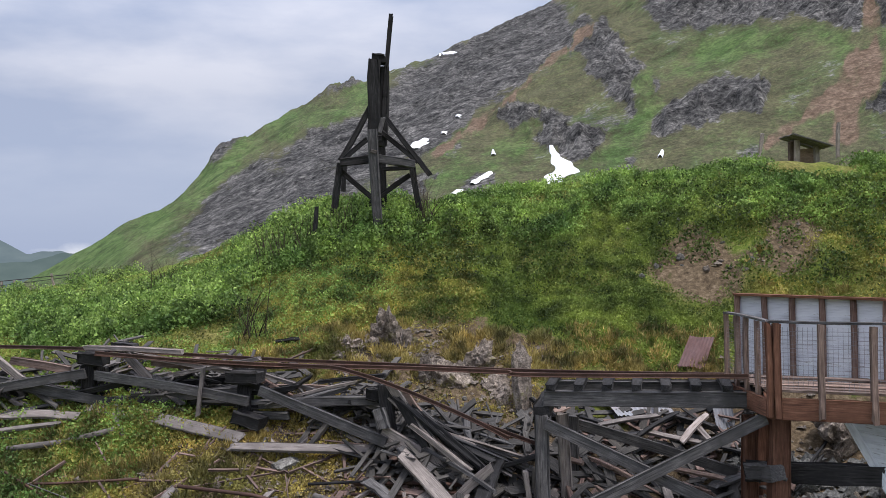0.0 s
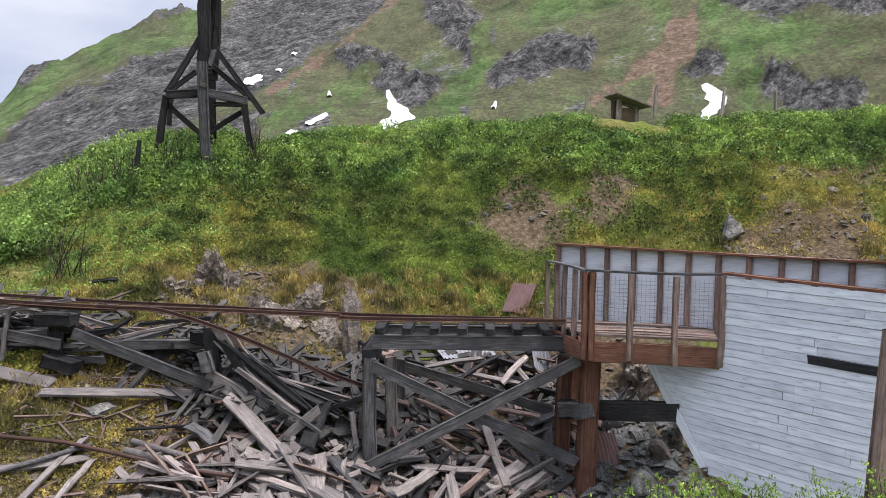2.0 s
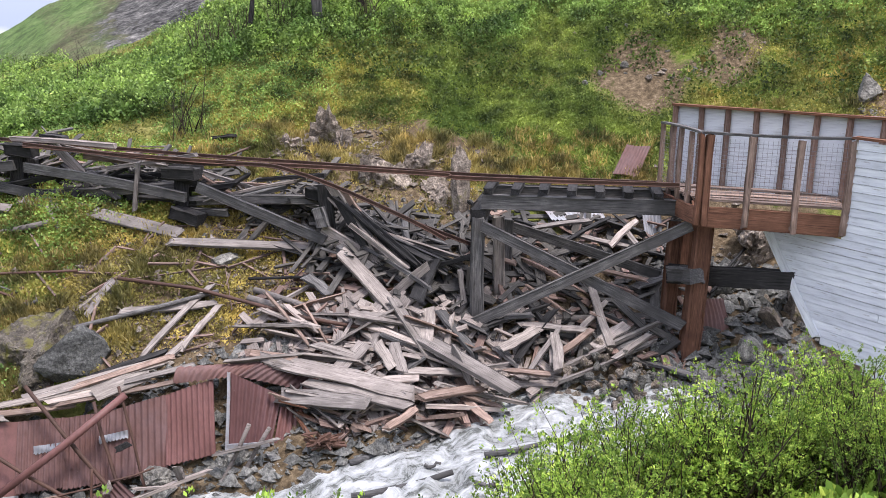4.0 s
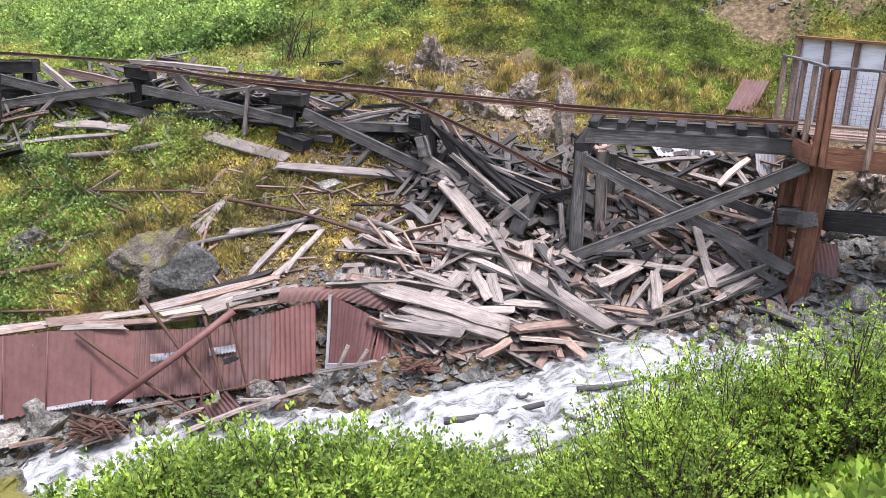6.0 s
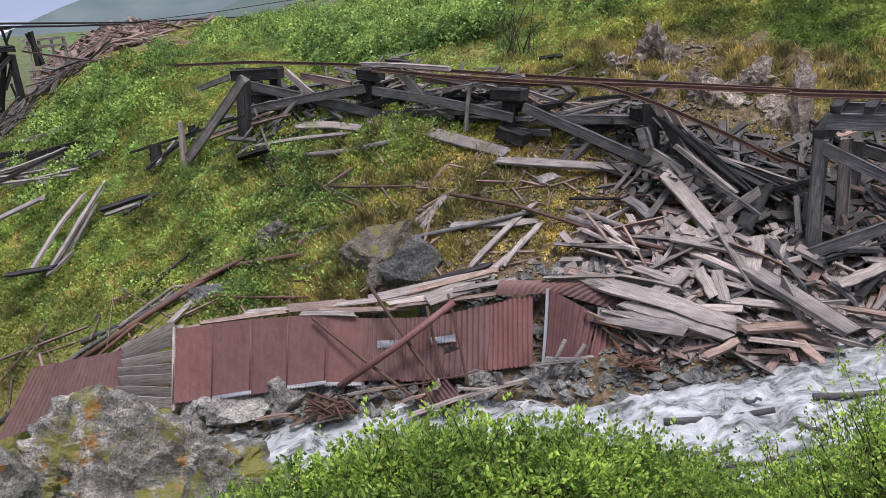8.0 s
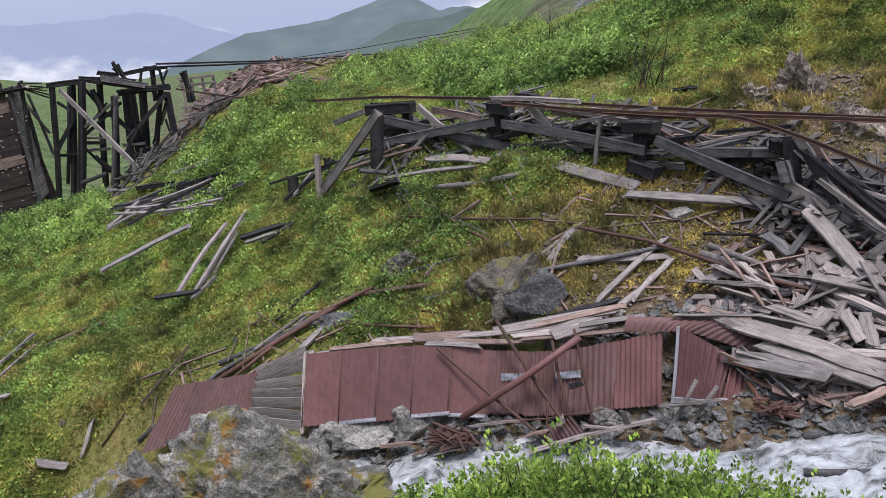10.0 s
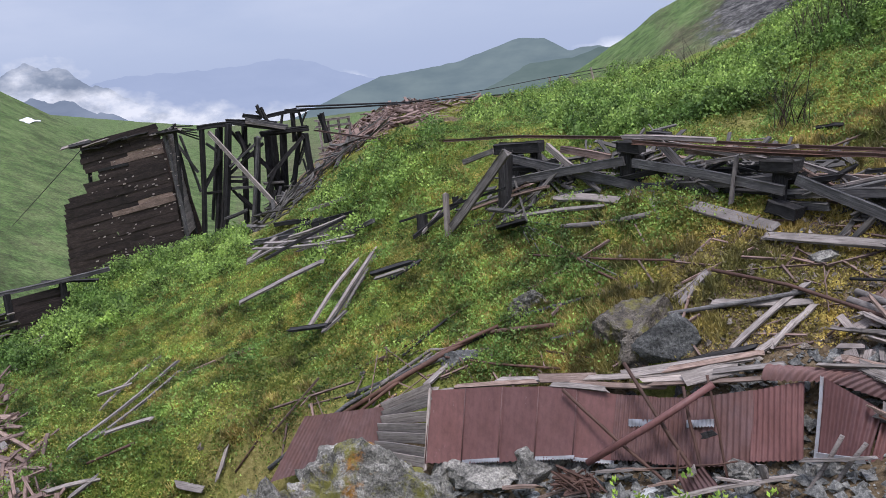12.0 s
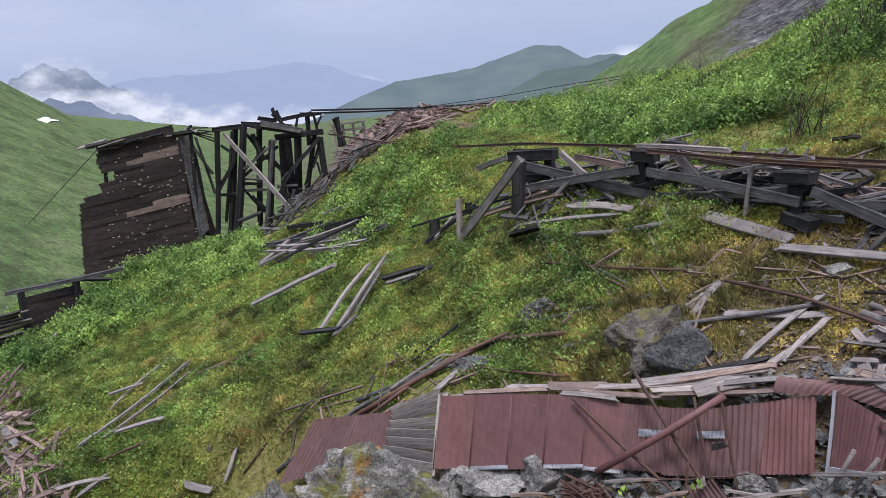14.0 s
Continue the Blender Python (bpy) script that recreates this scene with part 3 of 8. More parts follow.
def build_ground():
    front = np.arange(-46, 78.01, 0.16)
    rest = np.arange(81, 311, 3.0)
    bear = np.concatenate([front, rest])
    rings = [0.02]
    while rings[-1] < 4700:
        r = rings[-1]
        rings.append(r * (1.6 if r < 0.4 else 1.0115 if 9 < r < 62 else 1.012 if 255 < r < 1000 else 1.024 if r < 1200 else 1.03))
    rings = np.array(rings)
    nb, nr = len(bear), len(rings)
    B, R = np.meshgrid(np.radians(bear), rings, indexing="ij")
    x, y = (-R * np.sin(B)).ravel(), (R * np.cos(B)).ravel()
    z = ground_z(x, y)
    co = np.stack([x, y, z], 1)
    i, j = np.meshgrid(np.arange(nb), np.arange(nr - 1), indexing="ij")
    a, k = i * nr + j, ((i + 1) % nb) * nr + j
    quads = np.stack([a, a + 1, k + 1, k], -1).reshape(-1, 4)[:, ::-1]
    me = bpy.data.meshes.new("ground")
    me.vertices.add(len(co))
    me.vertices.foreach_set("co", co.ravel())
    # the middle, under the standpoint, is closed by one round face
    n4 = quads.size
    me.loops.add(n4 + nb)
    me.loops.foreach_set("vertex_index", np.concatenate([quads.ravel(), np.arange(nb) * nr]).astype(np.int32))
    me.polygons.add(len(quads) + 1)
    me.polygons.foreach_set("loop_start", np.concatenate([np.arange(0, n4, 4), [n4]]).astype(np.int32))
    me.polygons.foreach_set("use_smooth", np.ones(len(quads) + 1, bool))
    col = me.color_attributes.new("zone", "FLOAT_COLOR", "POINT")
    col.data.foreach_set("color", zones(x, y, z).ravel())
    sl = me.attributes.new("slope", "FLOAT_VECTOR", "POINT")
    bd = np.degrees(B).ravel()
    sl.data.foreach_set("vector", np.stack([bd + R.ravel() / 90, R.ravel() / 15, np.clip((R.ravel() - 90) / 120, 0, 1)], 1).ravel())
    me.update()
    me.validate()
    me.materials.append(GROUND)
    return tagged(new("ground", me), "green mossy mountainside with bare earth and scree", "ground", kind="structure")


build_ground()


def build_stream():
    bear = np.arange(-58, 88, 0.3)
    n = 34
    near, far, level = soft_interp(bear, SHORE_R) - 0.5, soft_interp(bear, OPPOSITE_R) + 0.5, soft_interp(bear, SHORE_Z)
    f = np.linspace(0, 1, n)
    R = near[:, None] + (far - near)[:, None] * f[None]
    B = np.radians(bear)[:, None] + 0 * R
    x, y = (-R * np.sin(B)).ravel(), (R * np.cos(B)).ravel()
    flow = np.stack([(B * 11.5).ravel() * 0.95 + 0.3 * R.ravel(), (R * 1.15).ravel(), 0 * x], 1)
    z = (level[:, None] + 0 * R).ravel() + EYE - 0.06 + 0.15 * fbm(flow[:, 0] * 2.6, flow[:, 1] * 1.3, 71, 4, 0.6)
    i, j = np.meshgrid(np.arange(len(bear) - 1), np.arange(n - 1), indexing="ij")
    a = i * n + j
    quads = np.stack([a, a + n, a + n + 1, a + 1], -1).reshape(-1, 4)
    me = bpy.data.meshes.new("stream")
    me.from_pydata(np.stack([x, y, z], 1).tolist(), [], quads.tolist())
    me.polygons.foreach_set("use_smooth", np.ones(len(quads), bool))
    at = me.attributes.new("flow", "FLOAT_VECTOR", "POINT")
    at.data.foreach_set("vector", flow.ravel())
    me.materials.append(WATER)
    tagged(new("stream", me), "fast white mountain stream with foaming rapids", "stream", kind="structure")


build_stream()

# ---- builders for timber and iron ----
rng = random.Random(11)


def thing(name, at, label, category, group="", kind=""):
    e = new(name)
    e.location = at
    e.empty_display_size = 0.3
    return tagged(e, label, category, group, kind)


def put(name, me, m, parent=None, label=""):
    ob = new(name, me)
    if parent is not None:
        ob.parent = parent
        ob.matrix_parent_inverse = Matrix.Translation(-parent.location)
    ob.matrix_basis = m
    return tagged(ob, label)


def along(a, b, spin=0.0):
    """A pose at the middle of a and b with x from a to b and z as upright as can be."""
    a, b = Vector(a), Vector(b)
    x = (b - a).normalized()
    up = Vector((0, 0, 1)) if abs(x.z) < 0.93 else Vector((0, -1, 0))
    y = up.cross(x).normalized()
    z = x.cross(y)
    m = Matrix((x, y, z)).transposed().to_4x4()
    m.translation = (a + b) / 2
    return m @ pose(0, 0, 0, spin, 0, 0)


def timber_mesh(name, length, w, h, mat, ragged=0.04, bow=0.012, cuts=4, split=0.0):
    """A sawn balk with chipped edges, uneven ends and a slight bow."""
    bm = bmesh.new()
    rows, c = [], min(w, h) * 0.12
    b1, b2 = rng.uniform(-bow, bow) * length, rng.uniform(-bow, bow) * length
    for k in range(cuts + 1):
        f = k / cuts
        x = (f - 0.5) * length
        s = math.sin(f * math.pi)
        row = []
        slim = 1 - split * (rng.uniform(0.15, 0.75) if k in (0, cuts) else rng.uniform(0, 0.22))
        shift = split * rng.uniform(-0.25, 0.25) * max(w, h)
        for y, z in ((-1, -1), (-1, 1), (1, 1), (1, -1)):
            dx = rng.uniform(-ragged, ragged) if k in (0, cuts) else 0.0
            for q in (0, 1):
                yy, zz = y * w / 2 * (slim if w > h else 1) + (shift if w > h else 0), z * h / 2 * (slim if h >= w else 1) + (shift if h >= w else 0)
                if (q == 0) == (y * z > 0):
                    zz -= z * c
                else:
                    yy -= y * c
                row.append(bm.verts.new((x + dx, yy + b1 * s + rng.uniform(-1, 1) * c * 0.5, zz + b2 * s + rng.uniform(-1, 1) * c * 0.5)))
        rows.append(row)
    for k in range(cuts):
        for q in range(8):
            bm.faces.new((rows[k][q], rows[k][(q + 1) % 8], rows[k + 1][(q + 1) % 8], rows[k + 1][q]))
    bm.faces.new(rows[0][::-1])
    bm.faces.new(rows[-1])
    bmesh.ops.recalc_face_normals(bm, faces=bm.faces)
    me = bpy.data.meshes.new(name)
    bm.to_mesh(me)
    bm.free()
    me.materials.append(mat)
    return me


FALLEN = {
    "plank": ("weathered grey board lying among the collapsed timbers", "plank"),
    "beam": ("heavy squared timber fallen from the old trestle", "beam"),
    "log": ("bare grey log lying on the slope", "log"),
}


def timber(name, a, b, w, h, mat, parent=None, spin=0.0, label="", ragged=0.04):
    m = along(a, b, spin)
    length = (Vector(b) - Vector(a)).length
    if name == "plank" and parent is None and spin == 0 and w > 1.5 * h:
        x, y = m.translation.x, m.translation.y
        n = Vector((float(ground_z(x - 0.5, y) - ground_z(x + 0.5, y)), float(ground_z(x, y - 0.5) - ground_z(x, y + 0.5)), 1.0)).normalized()
        turn = math.degrees(math.atan2(-n.dot(m.col[1].to_3d()), n.dot(m.col[2].to_3d())))
        m = Matrix.Translation(n * 0.06) @ m @ pose(0, 0, 0, max(-60, min(60, turn)), 0, 0)
    ob = put(name, timber_mesh(name, length, w, h, mat, max(ragged, 0.1) if name == "plank" else ragged, 0.02 if name == "plank" else 0.012, 5 if name == "plank" else 4, 0.32 if name == "plank" else 0.0), m, parent, label)
    if parent is None and name in FALLEN:
        tagged(ob, FALLEN[name][0], FALLEN[name][1], "fallen timbers")
    return ob


def tube_mesh(name, pts, radius, mat, sides=7, taper=1.0):
    """A pipe or pole through the points, in world places less the first."""
    pts = [Vector(p) for p in pts]
    base = pts[0]
    bm = bmesh.new()
    rings = []
    for k, p in enumerate(pts):
        d = (pts[min(k + 1, len(pts) - 1)] - pts[max(k - 1, 0)]).normalized()
        u = d.cross(Vector((0, 0, 1)) if abs(d.z) < 0.9 else Vector((1, 0, 0))).normalized()
        v = d.cross(u)
        r = radius * (1 + (taper - 1) * k / (len(pts) - 1))
        rings.append([bm.verts.new(p - base + r * (u * math.cos(2 * math.pi * q / sides) + v * math.sin(2 * math.pi * q / sides))) for q in range(sides)])
    for k in range(len(pts) - 1):
        for q in range(sides):
            f = bm.faces.new((rings[k][q], rings[k][(q + 1) % sides], rings[k + 1][(q + 1) % sides], rings[k + 1][q]))
            f.smooth = True
    bm.faces.new(rings[0][::-1])
    bm.faces.new(rings[-1])
    bmesh.ops.recalc_face_normals(bm, faces=bm.faces)
    me = bpy.data.meshes.new(name)
    bm.to_mesh(me)
    bm.free()
    me.materials.append(mat)
    return me, base


def tube(name, pts, radius, mat, parent=None, label="", category="", group="", taper=1.0):
    me, base = tube_mesh(name, pts, radius, mat, taper=taper)
    return tagged(put(name, me, Matrix.Translation(base), parent), label, category, group)


def sagging(a, b, drop, n=10, wob=0.0):
    a, b = Vector(a), Vector(b)
    return [a.lerp(b, k / n) + Vector((rng.uniform(-wob, wob), rng.uniform(-wob, wob), -drop * 4 * (k / n) * (1 - k / n) + rng.uniform(-wob, wob))) for k in range(n + 1)]

# ---- the standing trestle and the viewing platform on it ----
trestle = thing("timber_trestle", (3.51, 14.36, 2.61), "grey timber trestle with crossed braces on squared posts", "trestle")
timber("stringer", (1.72, 14.80, 5.17), (5.30, 13.92, 5.22), 0.20, 0.28, WOOD_BEAM, trestle)
timber("stringer", (1.99, 15.87, 5.17), (5.56, 14.99, 5.22), 0.20, 0.28, WOOD_BEAM, trestle)
timber("sleeper", (1.82, 14.67, 5.38), (2.15, 16.03, 5.38), 0.18, 0.12, WOOD_DARK, trestle)
timber("sleeper", (2.30, 14.56, 5.38), (2.63, 15.92, 5.38), 0.18, 0.12, WOOD_DARK, trestle)
timber("sleeper", (2.78, 14.44, 5.39), (3.12, 15.80, 5.39), 0.18, 0.12, WOOD_DARK, trestle)
timber("sleeper", (3.27, 14.32, 5.40), (3.60, 15.68, 5.40), 0.18, 0.12, WOOD_DARK, trestle)
timber("sleeper", (3.75, 14.20, 5.40), (4.08, 15.56, 5.40), 0.18, 0.12, WOOD_DARK, trestle)
timber("sleeper", (4.23, 14.08, 5.41), (4.57, 15.44, 5.41), 0.18, 0.12, WOOD_DARK, trestle)
timber("sleeper", (4.72, 13.96, 5.41), (5.05, 15.32, 5.41), 0.18, 0.12, WOOD_DARK, trestle)
timber("sleeper", (5.20, 13.85, 5.42), (5.53, 15.21, 5.42), 0.18, 0.12, WOOD_DARK, trestle)
timber("cap", (1.65, 14.71, 4.92), (2.06, 16.36, 4.92), 0.30, 0.26, WOOD_DARK, trestle)
timber("cap", (5.34, 13.80, 5.01), (5.75, 15.45, 5.01), 0.30, 0.26, WOOD_RED, trestle)
timber("post", (1.68, 14.70, 4.89), (1.69, 14.70, 2.62), 0.25, 0.25, WOOD_BEAM, trestle)
timber("post", (2.13, 15.35, 4.75), (2.16, 15.35, 2.42), 0.22, 0.22, WOOD_GREY, trestle)
timber("post", (2.42, 16.12, 4.56), (2.41, 16.12, 2.36), 0.22, 0.22, WOOD_BEAM, trestle)
timber("post", (5.45, 13.65, 4.99), (5.37, 13.68, 2.45), 0.32, 0.32, WOOD_RED, trestle)
timber("post", (5.30, 14.57, 4.79), (5.27, 14.58, 2.48), 0.24, 0.24, WOOD_RED, trestle)
timber("post", (5.72, 15.16, 4.66), (5.73, 15.15, 2.27), 0.24, 0.24, WOOD_RED, trestle)
timber("brace", (1.70, 14.52, 4.78), (5.25, 13.65, 3.12), 0.09, 0.20, WOOD_BEAM, trestle)
timber("brace", (1.61, 14.43, 2.99), (5.18, 13.56, 4.98), 0.09, 0.20, WOOD_BEAM, trestle)
timber("brace", (2.48, 16.21, 4.40), (5.39, 15.49, 3.54), 0.09, 0.20, WOOD_BEAM, trestle)
timber("brace", (5.12, 14.42, 3.89), (7.14, 12.74, 4.20), 0.20, 0.33, WOOD_DARK, trestle)
timber("brace", (5.14, 14.09, 3.98), (5.33, 13.48, 4.11), 0.30, 0.28, WOOD_BEAM, trestle)
platform = thing("viewing_platform", (6.12, 12.71, 5.54), "red-brown wooden platform with a railing and wire netting", "platform")
timber("top_rail", (5.10, 13.14, 6.61), (7.14, 12.28, 6.61), 0.10, 0.04, WOOD_BEAM, platform)
timber("top_rail", (5.10, 13.14, 6.61), (5.00, 14.80, 6.61), 0.10, 0.04, WOOD_BEAM, platform)
timber("deck_board", (5.10, 13.25, 5.51), (7.18, 12.37, 5.51), 0.17, 0.04, WOOD_BROWN, platform)
timber("deck_board", (5.09, 13.45, 5.51), (7.25, 12.54, 5.51), 0.17, 0.04, WOOD_BROWN, platform)
timber("deck_board", (5.07, 13.66, 5.51), (7.32, 12.71, 5.51), 0.17, 0.04, WOOD_BROWN, platform)
timber("deck_board", (5.06, 13.87, 5.51), (7.40, 12.88, 5.51), 0.17, 0.04, WOOD_BROWN, platform)
timber("deck_board", (5.05, 14.08, 5.51), (7.47, 13.05, 5.51), 0.17, 0.04, WOOD_BROWN, platform)
timber("deck_board", (5.03, 14.28, 5.51), (7.54, 13.22, 5.51), 0.17, 0.04, WOOD_BROWN, platform)
timber("deck_board", (5.02, 14.49, 5.51), (7.61, 13.39, 5.51), 0.17, 0.04, WOOD_BROWN, platform)
timber("deck_board", (5.01, 14.70, 5.51), (7.69, 13.56, 5.51), 0.17, 0.04, WOOD_BROWN, platform)
timber("fascia", (5.10, 13.14, 5.23), (7.14, 12.28, 5.23), 0.07, 0.34, WOOD_RED, platform)
timber("fascia", (5.10, 13.14, 5.23), (5.00, 14.80, 5.23), 0.07, 0.30, WOOD_RED, platform)
timber("railing_post", (5.08, 13.10, 6.58), (5.08, 13.10, 5.09), 0.09, 0.09, WOOD_RED, platform)
timber("railing_post", (5.78, 12.80, 6.58), (5.78, 12.80, 5.09), 0.09, 0.09, WOOD_BROWN, platform)
timber("railing_post", (6.45, 12.52, 6.58), (6.45, 12.52, 5.09), 0.09, 0.09, WOOD_BROWN, platform)
timber("railing_post", (7.12, 12.23, 6.58), (7.12, 12.23, 5.09), 0.09, 0.09, WOOD_BROWN, platform)
timber("railing_post", (5.20, 13.07, 6.58), (5.20, 13.07, 5.09), 0.12, 0.12, WOOD_RED, platform)
timber("railing_post", (5.08, 13.56, 6.58), (5.08, 13.56, 5.33), 0.08, 0.08, WOOD_BROWN, platform)
timber("railing_post", (5.05, 13.97, 6.58), (5.05, 13.97, 5.33), 0.08, 0.08, WOOD_BROWN, platform)
timber("railing_post", (5.03, 14.39, 6.58), (5.03, 14.39, 5.33), 0.08, 0.08, WOOD_BROWN, platform)
timber("railing_post", (5.00, 14.80, 6.58), (5.00, 14.80, 5.33), 0.08, 0.08, WOOD_BROWN, platform)
NETTING = [((5.10, 13.14, 5.54), (7.14, 12.28, 5.54)), ((5.10, 13.14, 5.54), (5.00, 14.80, 5.54))]
STUD_A, STUD_B = (5.52, 15.65, 6.87), (11.06, 9.16, 6.92)
WALL_A, WALL_DIR = (7.14, 12.28, 6.61), (0.4527, -0.8917, 0)


# ---- rails, netting and the white walls ----
def smooth_path(pts, n=8):
    pts = [Vector(p) for p in pts]
    out = []
    for k in range(len(pts) - 1):
        p0, p1, p2, p3 = pts[max(k - 1, 0)], pts[k], pts[k + 1], pts[min(k + 2, len(pts) - 1)]
        for q in range(n):
            t = q / n
            out.append(0.5 * ((2 * p1) + (p2 - p0) * t + (2 * p0 - 5 * p1 + 4 * p2 - p3) * t * t + (3 * p1 - p0 - 3 * p2 + p3) * t ** 3))
    return out + [pts[-1]]


def rail(pts, label):
    """A flat-bottomed steel rail: foot, web and head swept along the points."""
    path = smooth_path(pts)
    base = path[0]
    prof = [(-0.045, -0.045), (0.045, -0.045), (0.045, -0.035), (0.009, -0.025), (0.009, 0.022), (0.024, 0.028), (0.024, 0.048), (-0.024, 0.048), (-0.024, 0.028), (-0.009, 0.022), (-0.009, -0.025), (-0.045, -0.035)]
    bm = bmesh.new()
    rows = []
    for k, p in enumerate(path):
        d = (path[min(k + 1, len(path) - 1)] - path[max(k - 1, 0)]).normalized()
        side = d.cross(Vector((0, 0, 1))).normalized()
        up = side.cross(d)
        rows.append([bm.verts.new(p - base + (side * x + up * z) * 0.8) for x, z in prof])
    for a, b in zip(rows, rows[1:]):
        for q in range(12):
            bm.faces.new((a[q], a[(q + 1) % 12], b[(q + 1) % 12], b[q]))
    bm.faces.new(rows[0][::-1])
    bm.faces.new(rows[-1])
    bmesh.ops.recalc_face_normals(bm, faces=bm.faces)
    me = bpy.data.meshes.new("rail")
    bm.to_mesh(me)
    bm.free()
    me.materials.append(RUST)
    tagged(put("rail", me, Matrix.Translation(base)), label, "rail", "tramway rails")

# ---- the collapsed part of the trestle ----
ruin = thing("collapsed_trestle", (-5.51, 17.14, 4.75), "collapsed dark timber trestle of leaning beams and caps", "trestle")
timber("cap", (-11.13, 17.88, 5.75), (-9.85, 17.80, 5.78), 0.32, 0.28, WOOD_DARK, ruin)
timber("cap", (-10.73, 17.83, 5.62), (-10.71, 17.84, 5.78), 0.30, 0.30, WOOD_DARK, ruin)
timber("post", (-10.39, 17.02, 5.73), (-10.47, 16.92, 4.43), 0.26, 0.26, WOOD_DARK, ruin)
timber("post", (-10.16, 18.07, 5.65), (-10.12, 18.02, 5.05), 0.22, 0.22, WOOD_DARK, ruin)
timber("post", (-10.77, 18.26, 5.56), (-10.87, 18.16, 4.20), 0.24, 0.24, WOOD_DARK, ruin)
timber("beam", (-10.65, 17.59, 5.55), (-6.74, 17.37, 4.74), 0.10, 0.21, WOOD_BEAM, ruin)
timber("beam", (-10.69, 17.57, 4.94), (-7.50, 17.29, 5.46), 0.10, 0.21, WOOD_BEAM, ruin)
timber("strut", (-9.59, 17.62, 5.82), (-8.94, 17.52, 5.31), 0.10, 0.16, WOOD_GREY, ruin)
timber("beam", (-9.53, 18.20, 5.65), (-8.19, 18.04, 5.43), 0.12, 0.18, WOOD_BROWN, ruin)
timber("beam", (-9.27, 17.70, 4.89), (-9.04, 17.67, 4.75), 0.20, 0.08, WOOD_PALE, ruin)
timber("beam", (-7.32, 17.30, 5.41), (-3.96, 16.57, 4.92), 0.10, 0.20, WOOD_BEAM, ruin)
timber("beam", (-7.74, 17.59, 4.79), (-5.05, 17.13, 4.98), 0.14, 0.18, WOOD_BEAM, ruin)
timber("strut", (-4.89, 16.75, 5.59), (-5.04, 16.76, 4.62), 0.08, 0.13, WOOD_GREY, ruin)
timber("beam", (-4.96, 17.29, 5.00), (-4.12, 17.07, 5.06), 0.14, 0.16, WOOD_BEAM, ruin)
timber("cap", (-7.69, 17.55, 5.77), (-7.15, 17.47, 5.73), 0.40, 0.28, WOOD_DARK, ruin)
timber("post", (-7.57, 17.61, 5.62), (-7.57, 17.57, 4.88), 0.28, 0.28, WOOD_DARK, ruin)
timber("post", (-7.43, 18.02, 5.49), (-7.44, 17.99, 4.81), 0.24, 0.24, WOOD_DARK, ruin)
timber("cap", (-4.43, 16.89, 5.38), (-3.74, 16.72, 5.38), 0.40, 0.26, WOOD_DARK, ruin)
timber("post", (-4.11, 16.98, 5.29), (-4.12, 16.97, 4.58), 0.28, 0.28, WOOD_DARK, ruin)
timber("cap", (-4.28, 16.73, 4.62), (-3.70, 16.60, 4.46), 0.36, 0.28, WOOD_DARK, ruin)
timber("cap", (-4.45, 17.05, 4.46), (-4.23, 16.98, 4.26), 0.30, 0.28, WOOD_DARK, ruin)
timber("beam", (-3.70, 16.52, 5.13), (-1.18, 15.75, 4.22), 0.10, 0.21, WOOD_BEAM, ruin)
timber("beam", (-4.23, 17.08, 4.75), (-1.32, 16.27, 4.93), 0.16, 0.19, WOOD_BEAM, ruin)
timber("beam", (-3.99, 16.94, 4.58), (-3.20, 16.77, 4.57), 0.16, 0.16, WOOD_BEAM, ruin)
timber("post", (-1.20, 16.04, 5.29), (-1.04, 16.02, 3.66), 0.28, 0.28, WOOD_DARK, ruin)
timber("post", (-1.30, 15.78, 4.83), (-1.21, 15.75, 4.51), 0.24, 0.24, WOOD_BEAM, ruin)
timber("cap", (-1.51, 16.25, 5.09), (-1.24, 16.15, 5.04), 0.30, 0.26, WOOD_DARK, ruin)
timber("beam", (-9.83, 16.17, 5.90), (-11.74, 16.39, 4.03), 0.12, 0.22, WOOD_GREY, ruin)
timber("beam", (-12.82, 18.77, 5.30), (-11.49, 18.28, 5.66), 0.10, 0.14, WOOD_GREY, ruin)
timber("beam", (-6.31, 17.95, 5.55), (-4.71, 17.59, 5.46), 0.16, 0.14, WOOD_BROWN, ruin)
timber("beam", (-6.33, 18.12, 5.04), (-4.49, 17.71, 5.20), 0.14, 0.14, WOOD_DARK, ruin)
timber("beam", (-6.86, 17.70, 5.84), (-6.20, 17.56, 5.17), 0.12, 0.18, WOOD_GREY, ruin)
timber("beam", (-7.68, 17.73, 5.94), (-5.50, 17.36, 5.84), 0.14, 0.10, WOOD_PALE, ruin)
timber("beam", (-7.17, 18.01, 5.96), (-6.68, 17.94, 5.91), 0.30, 0.13, WOOD_DARK, ruin)
timber("beam", (-7.04, 17.99, 5.81), (-4.41, 17.42, 5.37), 0.14, 0.11, WOOD_GREY, ruin)
timber("beam", (-5.70, 17.47, 5.37), (-3.82, 17.02, 5.71), 0.12, 0.08, WOOD_GREY, ruin)
timber("beam", (-3.90, 17.31, 5.26), (-2.96, 17.09, 4.76), 0.10, 0.10, WOOD_BROWN, ruin)
timber("beam", (-3.79, 17.38, 5.31), (-2.30, 17.00, 4.90), 0.10, 0.08, WOOD_GREY, ruin)
timber("beam", (-3.25, 17.07, 4.88), (-1.80, 16.64, 5.24), 0.16, 0.06, WOOD_PALE, ruin)
timber("beam", (-2.99, 17.29, 4.81), (-1.59, 16.86, 5.26), 0.14, 0.06, WOOD_GREY, ruin)
